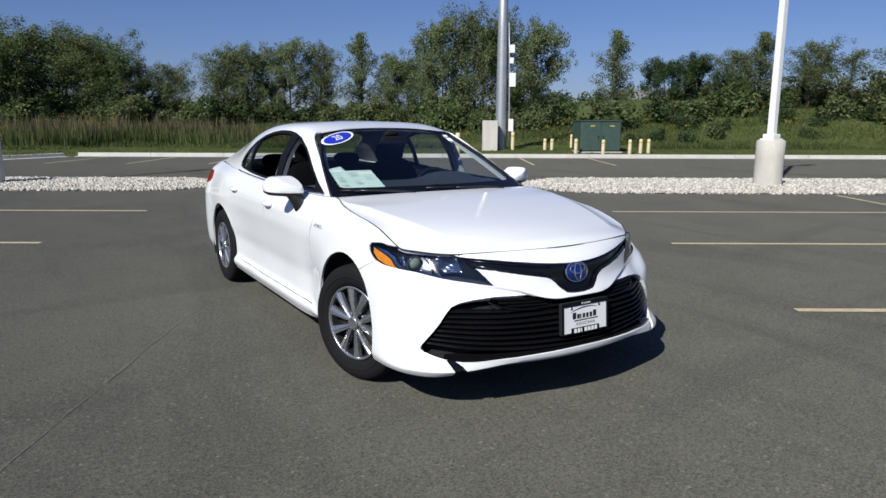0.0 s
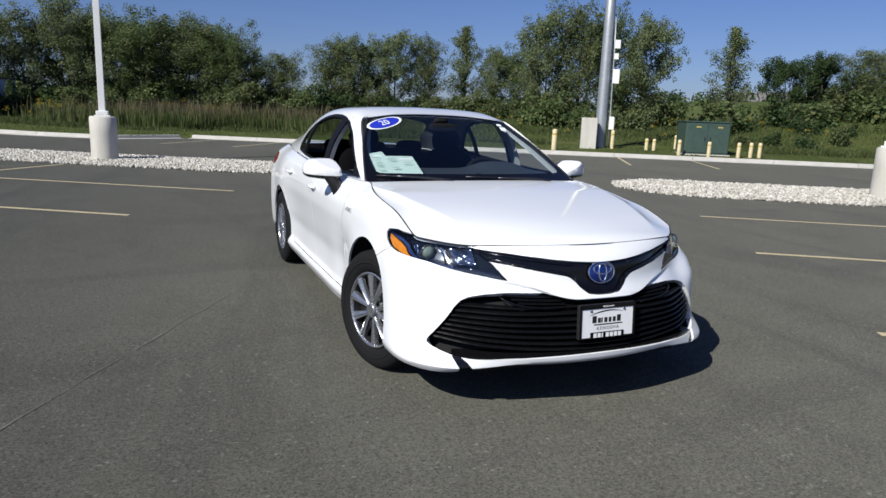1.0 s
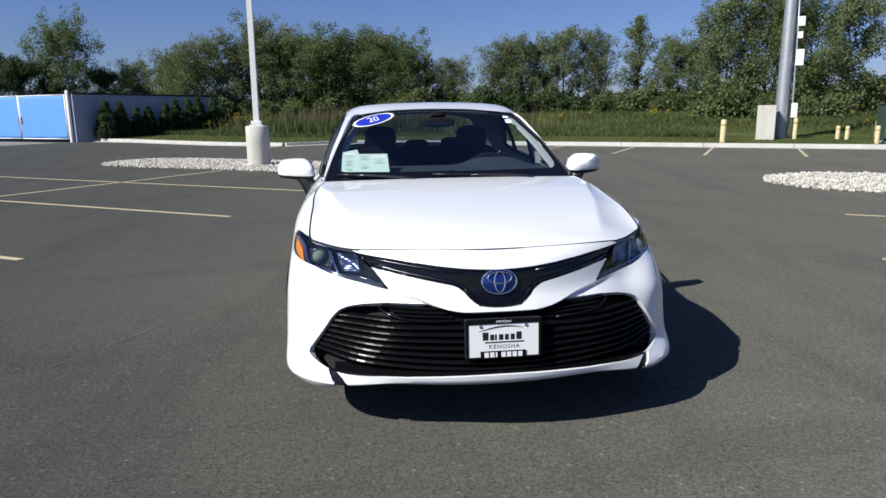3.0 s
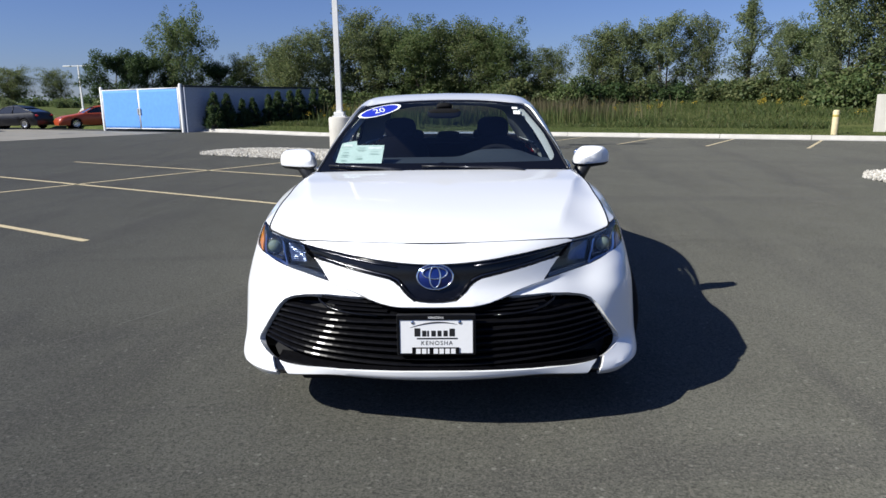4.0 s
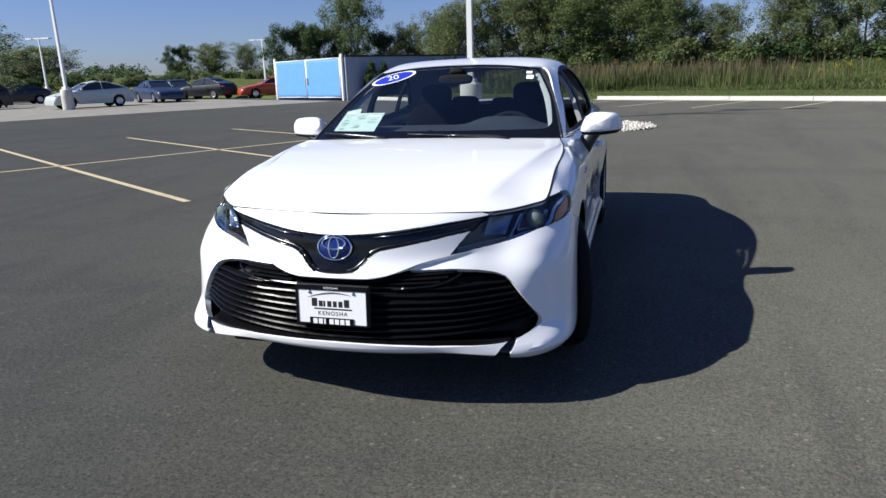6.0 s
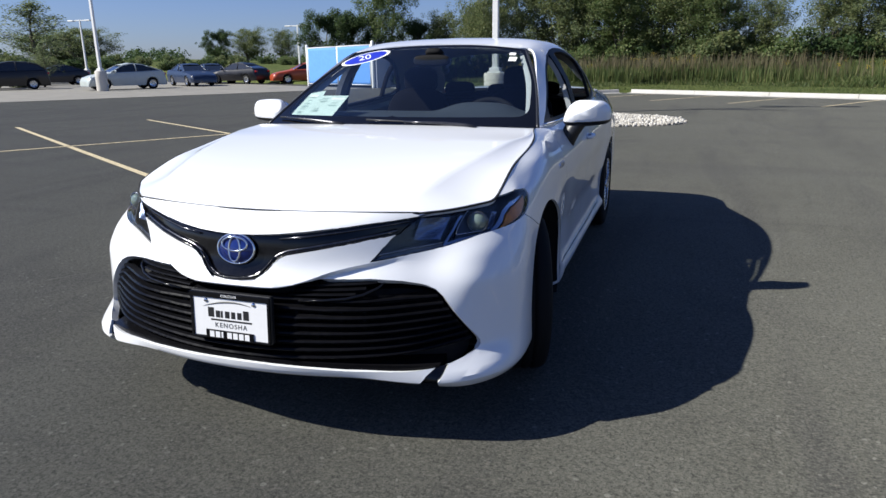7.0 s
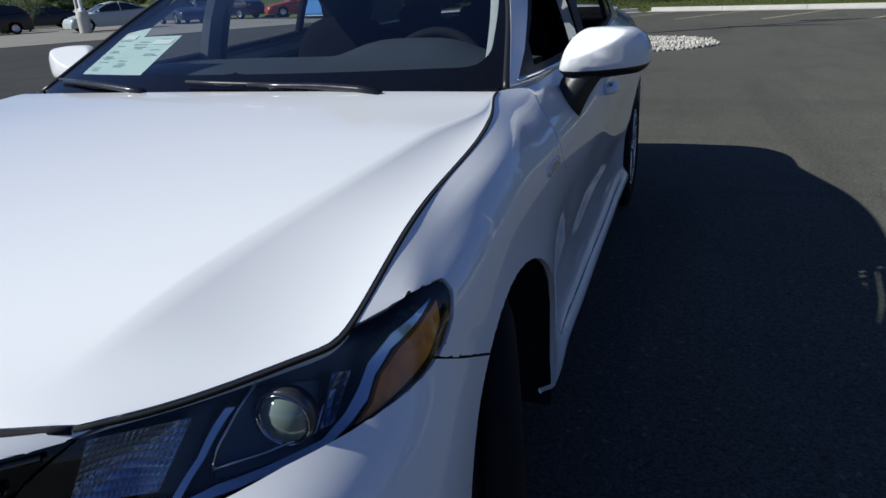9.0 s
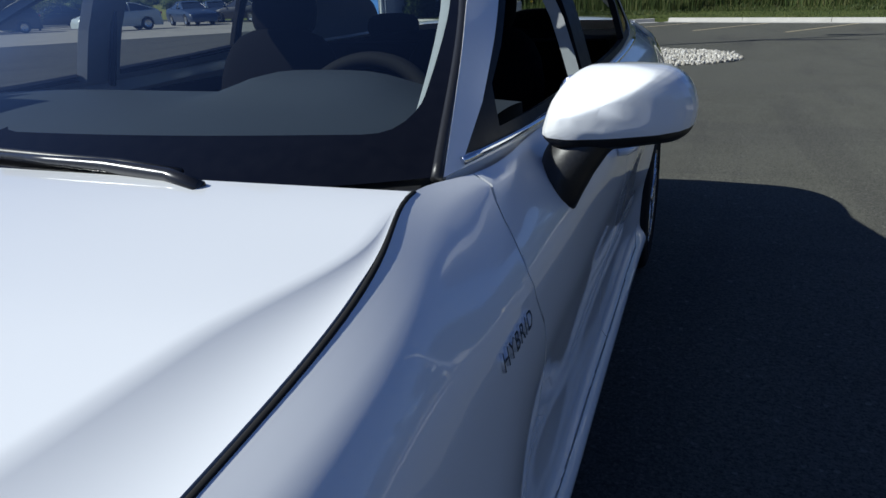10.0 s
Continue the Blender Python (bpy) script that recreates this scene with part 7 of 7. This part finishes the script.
# ---- door mirrors ----
for sgn in (1, -1):
    dm_ob = new("door_mirror")
    dm_ob.parent = doors["f", sgn]
    dm_ob["label"] = "white door mirror on a black stalk"
    outline = round_poly([(.832, .990), (.846, 1.042), (.870, 1.081), (.900, 1.101), (.97, 1.103), (1.035, 1.098), (1.066, 1.072), (1.080, 1.035), (1.074, .994), (1.050, .978), (.95, .968), (.86, .970)], 0.02, 3)
    cx, cz = 0.955, 1.036
    for name, keep_low, mat in (("mirror_cap", False, PAINT), ("mirror_base", True, SATIN_BLACK)):
        bm = bmesh.new()
        rings = []
        for y, k, dz in ((-0.522, 0.955, 0), (-0.526, 0.99, 0), (-0.545, 1.0, 0), (-0.575, 1.0, 0), (-0.600, 0.985, 0), (-0.622, 0.94, 0.001), (-0.638, 0.86, 0.002), (-0.648, 0.72, 0.003), (-0.654, 0.5, 0.003), (-0.656, 0.2, 0.003)):
            ring = []
            for x, z in outline:
                t = (cx + (x - cx) * k - 0.83) / 0.25
                ring.append(bm.verts.new((sgn * (cx + (x - cx) * k), y + (0.048 + 0.030 * (-0.522 - y) / 0.134) * t * t - 0.010, cz + (z - cz) * k + dz)))
            rings.append(ring)
        m = len(outline)
        for a, b in zip(rings, rings[1:]):
            for j in range(m):
                bm.faces.new((a[j], a[(j + 1) % m], b[(j + 1) % m], b[j]))
        bm.faces.new(rings[-1])
        bm.faces.new(rings[0][::-1])
        bmesh.ops.recalc_face_normals(bm, faces=bm.faces)
        # a flat facet slopes down from the cap's top to its face
        bmesh.ops.subdivide_edges(bm, edges=[e for e in bm.edges if e.calc_length() > 0.006], cuts=3, use_grid_fill=True)
        on, away = Vector((sgn * .845, -.642, 1.032)), Vector((-sgn * .19, -.533, .822)).normalized()
        for v in bm.verts:
            d = (v.co - on).dot(away)
            v.co -= away * (d + math.sqrt(d * d + 9e-6)) / 2
        geom = bm.verts[:] + bm.edges[:] + bm.faces[:]
        bmesh.ops.bisect_plane(bm, geom=geom, plane_co=(0, -0.6, 1.000), plane_no=(0, -0.10, 1), clear_inner=not keep_low, clear_outer=keep_low)
        if keep_low:
            for v in bm.verts:
                v.co.x = sgn * (cx + (abs(v.co.x) - cx) * 0.995)
        shell(name, bm, mat, dm_ob, "white mirror cap" if not keep_low else "black lower mirror shell", 45)
    bm = bmesh.new()
    cushion(bm, sgn * 0.955, -0.524, 1.035, 0.108, 0.006, 0.053, 0, 4)
    part("mirror_glass", bm, CHROME, dm_ob, "silvered mirror glass", True)
    bm = bmesh.new()
    rows = []
    for cx, cy, cz, hx, hy in ((.864, -.604, .858, .028, .034), (.868, -.606, .895, .040, .046), (.878, -.604, .930, .047, .050), (.892, -.598, .962, .053, .052), (.910, -.588, .985, .060, .052)):
        rows.append([bm.verts.new((sgn * (cx + hx * math.cos(a)), cy + hy * math.sin(a), cz + 0.35 * hx * math.cos(a) * 0)) for a in [2 * math.pi * i / 16 for i in range(16)]])
    for a, b in zip(rows, rows[1:]):
        for j in range(16):
            bm.faces.new((a[j], a[(j + 1) % 16], b[(j + 1) % 16], b[j]))
    bm.faces.new(rows[0])
    bmesh.ops.recalc_face_normals(bm, faces=bm.faces)
    part("mirror_stalk", bm, SATIN_BLACK, dm_ob, "black stalk", True)

# ---- door handles and the side badge ----
for (key, y0, y1, z0, z1) in (("f", -0.13, 0.03, .862, .868), ("r", .78, .95, .892, .900)):
    for sgn in (1, -1):
        h = new("door_handle")
        h.parent = doors[key, sgn]
        bm = bmesh.new()
        pts, rad = [], []
        for i in range(9):
            t = i / 8
            y, z = y0 + (y1 - y0) * t, z0 + (z1 - z0) * t
            s, q = body.find((.9, y, z), (0, 1, 1), lambda P: (P[:, 0] > 0.7) & (abs(P[:, 1]) < 1.6))
            x = body.at([s], [q])[0][0]
            pts.append((sgn * (x + 0.004 + 0.026 * math.sin(math.pi * t) ** 0.5), y, z))
            rad.append(0.010 + 0.004 * math.sin(math.pi * t))
        pipe(bm, pts, rad, 10)
        part("grip", bm, PAINT, h, smooth=True)
        bm = bmesh.new()
        ym, zm = (y0 + y1) / 2, (z0 + z1) / 2
        cushion(bm, sgn * (pts[4][0] * sgn - 0.031), ym, zm, 0.004, 0.07, 0.024, 0, 2.5)
        part("handle_cup", bm, PAINT, h, smooth=True)
for sgn in (1, -1):
    s, q = body.find((.9, -1.015, .826), (0, 1, 1), lambda P: (P[:, 0] > 0.7) & (P[:, 1] > -1.4) & (P[:, 1] < -0.5))
    p = body.at([s, s + 0.02, s], [q, q, q + 0.02])
    along, upw = Vector(p[1] - p[0]).normalized(), Vector(p[2] - p[0]).normalized()
    n = along.cross(upw).normalized()
    upw = n.cross(along)
    if sgn < 0:
        along, upw, n = Vector((along.x, -along.y, along.z)), Vector((-upw.x, upw.y, upw.z)), None
        along = Vector((along.x, along.y, along.z))
        n = along.cross(upw).normalized()
        if n.x > 0:
            along = -along
            n = along.cross(upw).normalized()
        upw = n.cross(along)
    o = Vector((sgn * p[0][0], p[0][1], p[0][2])) + n * 0.001
    part("side_badge", letters("HYBRID", 0.035, 0.003, 1.1), CHROME, car, "small chrome side badge", at=Matrix.Translation(o) @ Matrix((along, upw, n)).transposed().to_4x4())


# ---- parked cars and houses beyond the lot ----
def coat(name, color):
    return plain(name, color, 0.35, 0.0, 0.15, 0.04, 4.0)


FAR_GLASS = plain("dark car glass", (0.012, 0.015, 0.018), 0.08, 0.0, 0.8)
SHAPES = {
    # belt and roof lines along the length, from the nose: (place, bonnet or belt height, roof height or 0)
    "hatch": ([(-2.2, .50, 0), (-2.1, .68, 0), (-1.75, .80, 0), (-1.05, .95, 0), (-.95, .97, .99), (-.2, .99, 1.38), (.3, 1.0, 1.47), (.9, 1.02, 1.42), (1.7, 1.06, 1.16), (1.95, 1.06, 1.08), (2.05, 1.0, 0), (2.2, .85, 0), (2.22, .5, 0)], 0.86),
    "sedan": ([(-2.35, .50, 0), (-2.25, .66, 0), (-1.9, .78, 0), (-1.0, .93, 0), (-.9, .95, .97), (-.15, .97, 1.35), (.35, .98, 1.43), (.9, 1.0, 1.37), (1.55, 1.04, 1.09), (1.65, 1.04, 1.05), (2.2, 1.02, 0), (2.33, .9, 0), (2.36, .5, 0)], 0.88),
    "suv": ([(-2.25, .58, 0), (-2.15, .80, 0), (-1.8, .95, 0), (-1.05, 1.05, 0), (-.95, 1.07, 1.09), (-.35, 1.10, 1.55), (.3, 1.11, 1.66), (1.2, 1.13, 1.62), (1.75, 1.15, 1.50), (2.1, 1.15, 1.20), (2.15, 1.10, 0), (2.25, .95, 0), (2.27, .5, 0)], 0.90),
}


def parked_car(x, y, heading, shape, paint, label):
    """heading: the compass turn of the nose from -y, in degrees."""
    u, v = to_lot(x, y)
    c = thing("parked_car", label, "car", pose(x, y, pave_z(u, v) + 0.01, 0, 0, heading), "cars parked beyond the lot")
    line, half = SHAPES[shape]
    ys = np.linspace(line[0][0], line[-1][0], 46)
    belt = np.interp(ys, [p[0] for p in line], [p[1] for p in line])
    bm = bmesh.new()
    rows = []
    for yy, b in zip(ys, belt):
        e = min(1.0, (yy - line[0][0]) / 0.45 + 0.35, (line[-1][0] - yy) / 0.35 + 0.45)
        w = half * (0.72 + 0.28 * math.sin(min(1, e) * math.pi / 2))
        arch = 0.22
        for ya in (-1.35, 1.35):
            d = abs(yy - ya)
            if d < 0.36:
                arch = max(arch, 0.32 + math.sqrt(0.36 ** 2 - d * d))
        lo = min(arch, b - 0.12)
        rows.append([bm.verts.new(q) for q in [(-w * .93, yy, lo), (-w, yy, max(lo + .02, .45 * b + .1)), (-w * .995, yy, max(lo + .04, b * .78)), (-w * .93, yy, b * .96), (-w * .82, yy, b), (0, yy, b + 0.03), (w * .82, yy, b), (w * .93, yy, b * .96), (w * .995, yy, max(lo + .04, b * .78)), (w, yy, max(lo + .02, .45 * b + .1)), (w * .93, yy, lo)]])
    for a, b in zip(rows, rows[1:]):
        for j in range(10):
            bm.faces.new((a[j], b[j], b[j + 1], a[j + 1]))
    bm.faces.new(rows[0])
    bm.faces.new(rows[-1][::-1])
    bmesh.ops.recalc_face_normals(bm, faces=bm.faces)
    shell("body", bm, paint, c, angle=40)
    top = [p for p in line if p[2]]
    gy = np.linspace(top[0][0], top[-1][0], 22)
    rz = np.interp(gy, [p[0] for p in top], [p[2] for p in top])
    bz = np.interp(gy, [p[0] for p in top], [p[1] for p in top])
    gm, rm = bmesh.new(), bmesh.new()
    gr, rr = [], []
    for yy, r, b in zip(gy, rz, bz):
        t = (r - b) / max(rz.max() - bz.mean(), 0.01)
        wb, wt = half * 0.84, half * (0.84 - 0.20 * min(1, t))
        gr.append([gm.verts.new(q) for q in [(-wb, yy, b - .02), (-wt, yy, r - .03), (wt, yy, r - .03), (wb, yy, b - .02)]])
        rr.append([rm.verts.new(q) for q in [(-wt * 1.03, yy, r - .05), (-wt * .95, yy, r), (0, yy, r + .025), (wt * .95, yy, r), (wt * 1.03, yy, r - .05)]])
    for a, b in zip(gr, gr[1:]):
        for j in range(3):
            gm.faces.new((a[j], b[j], b[j + 1], a[j + 1]))
    gm.faces.new(gr[0])
    gm.faces.new(gr[-1][::-1])
    bmesh.ops.recalc_face_normals(gm, faces=gm.faces)
    shell("glasshouse", gm, FAR_GLASS, c, "dark car windows")
    flat_top = rz > rz.max() - 0.14
    for a, b, k in zip(rr, rr[1:], flat_top):
        if k:
            for j in range(4):
                rm.faces.new((a[j], b[j], b[j + 1], a[j + 1]))
    bmesh.ops.delete(rm, geom=[v for v in rm.verts if not v.link_faces], context="VERTS")
    bmesh.ops.recalc_face_normals(rm, faces=rm.faces)
    shell("roof", rm, paint, c)
    for sgn in (1, -1):
        for i0, i1 in ((0, 6), (10, 11), (15, 21)):
            bm = bmesh.new()
            pts = []
            for i in range(i0, i1 + 1):
                t = (rz[i] - bz[i]) / max(rz.max() - bz.mean(), 0.01)
                pts.append((sgn * half * (0.845 - 0.20 * min(1, t)), gy[i], rz[i] - 0.035))
            if i1 - i0 == 1:
                yy = (gy[i0] + gy[i1]) / 2
                pts = [(sgn * half * 0.845, yy, bz[i0]), (sgn * half * 0.645, yy, rz[i0] - 0.03)]
            pipe(bm, pts, 0.03, 6)
            part("pillar", bm, paint, c, smooth=True)
        for ya in (-1.35, 1.35):
            w = new("wheel")
            w.parent = c
            w.matrix_basis = pose(sgn * (half - 0.11), ya, 0.32) @ Matrix.Rotation(radians(90) * sgn, 4, "Y")
            bm = bmesh.new()
            lathe(bm, [(0.2, 0.09), (0.30, 0.10), (0.32, 0.07), (0.32, -0.09), (0.2, -0.09)], 28)
            bmesh.ops.recalc_face_normals(bm, faces=bm.faces)
            part("tyre", bm, RUBBER, w, smooth=True)
            bm = bmesh.new()
            lathe(bm, [(0.205, 0.088), (0.19, 0.092), (0.17, 0.07), (0.06, 0.085), (0.0, 0.085)], 20)
            part("rim", bm, SILVER, w, smooth=True)
        bm = bmesh.new()
        cushion(bm, sgn * half * 0.68, line[1][0] + 0.13, line[1][1] + 0.01, 0.15, 0.09, 0.05)
        part("headlight", bm, LAMP_CHROME, c, "clear headlight", True)
        bm = bmesh.new()
        cushion(bm, sgn * half * 0.78, line[-2][0] - 0.05, line[-2][1] + 0.0, 0.10, 0.09, 0.07)
        part("tail_light", bm, RED_LAMP, c, "red tail light", True)
        bm = bmesh.new()
        cushion(bm, sgn * (half + 0.06), -0.72, top[0][1] + 0.06, 0.09, 0.05, 0.05)
        part("side_mirror", bm, paint, c, smooth=True)
    return c


def nose_to(dx, dy):
    return math.degrees(math.atan2(dx, -dy))


parked_car(-29.4, 28.4, nose_to(-.45, -.89), "hatch", coat("silver paint", (0.42, 0.46, 0.45)), "silver hatchback parked on pale paving")
parked_car(-29.3, 34.3, nose_to(.85, -.52), "sedan", coat("slate blue paint", (0.016, 0.028, 0.062)), "slate blue sedan parked facing the lot")
parked_car(-31.6, 39.6, nose_to(.80, -.60), "sedan", coat("navy paint", (0.010, 0.016, 0.032)), "dark navy sedan parked behind others")
parked_car(-28.6, 38.6, nose_to(-.99, .12), "hatch", coat("black paint", (0.004, 0.004, 0.006)), "black hatchback parked in a row")
parked_car(-23.7, 39.4, nose_to(-.75, -.66), "sedan", coat("red paint", (0.34, 0.055, 0.018)), "orange-red sedan parked beside the enclosure")
parked_car(-43.0, 36.0, nose_to(-.45, -.89), "hatch", coat("charcoal paint", (0.012, 0.014, 0.020)), "charcoal hatchback parked near a lamp post")
parked_car(-37.2, 27.2, nose_to(-.6, -.8), "suv", coat("dark grey paint", (0.007, 0.007, 0.009)), "dark grey sport utility car parked at the lot's edge")


def house(x, y, turn, w, d, h, label):
    u, v = to_lot(x, y)
    o = thing("house", label, "house", pose(x, y, land_z(u, v) - 3.4, 0, 0, turn), "far houses")
    bm = bmesh.new()
    box(bm, -w / 2, w / 2, -d / 2, d / 2, 0, h)
    part("walls", bm, WHITE_PAPER, o)
    bm = bmesh.new()
    vs = [bm.verts.new(p) for p in [(-w / 2 - .4, -d / 2 - .4, h), (w / 2 + .4, -d / 2 - .4, h), (w / 2 + .4, d / 2 + .4, h), (-w / 2 - .4, d / 2 + .4, h), (-w / 2 - .4, 0, h + d * .33), (w / 2 + .4, 0, h + d * .33)]]
    for f in ((0, 1, 5, 4), (3, 4, 5, 2), (0, 4, 3), (1, 2, 5), (0, 3, 2, 1)):
        bm.faces.new([vs[i] for i in f])
    part("roof", bm, plain("grey shingle", (0.16, 0.15, 0.15), 0.9), o)
    for i in range(4):
        bm = bmesh.new()
        xx = -w / 2 + w * (i + 0.5) / 4
        box(bm, xx - .5, xx + .5, -d / 2 - .05, -d / 2 + .05, h * .35, h * .75)
        part("window", bm, FAR_GLASS, o)


for dist, ang, w in ((150, 47.2, 9), (156, 48.6, 8), (150, 50.0, 7)):
    a = radians(ang)
    house(-2.4 + dist * math.sin(a), -4.9 + dist * math.cos(a), -45, w, 6, 4.0, "small white house far behind the trees")

# a thin pale joint between two strips of asphalt
bm = bmesh.new()
rows = []
for i in range(64):
    k = i / 63
    x, y = -3.4 + 1.9 * k, -3.05 + 3.3 * k
    j = 0.010 * noise.noise((x * 3, y * 3, 1))
    w = 0.016 * max(0.15, 0.6 + 0.8 * noise.noise((x * 4, y * 4, 6)))
    rows.append([bm.verts.new((x + 0.866 * (j + q * w), y - 0.5 * (j + q * w), 0.003)) for q in (-0.5, 0.5)])
for a, b in zip(rows, rows[1:]):
    bm.faces.new((a[0], a[1], b[1], b[0]))
bmesh.ops.recalc_face_normals(bm, faces=bm.faces)
tagged(part("asphalt_joint", bm, plain("pale joint grit", (0.108, 0.106, 0.091), 0.9, grain=0.4, scale=60)), "thin pale joint between strips of asphalt", "joint", kind="structure")
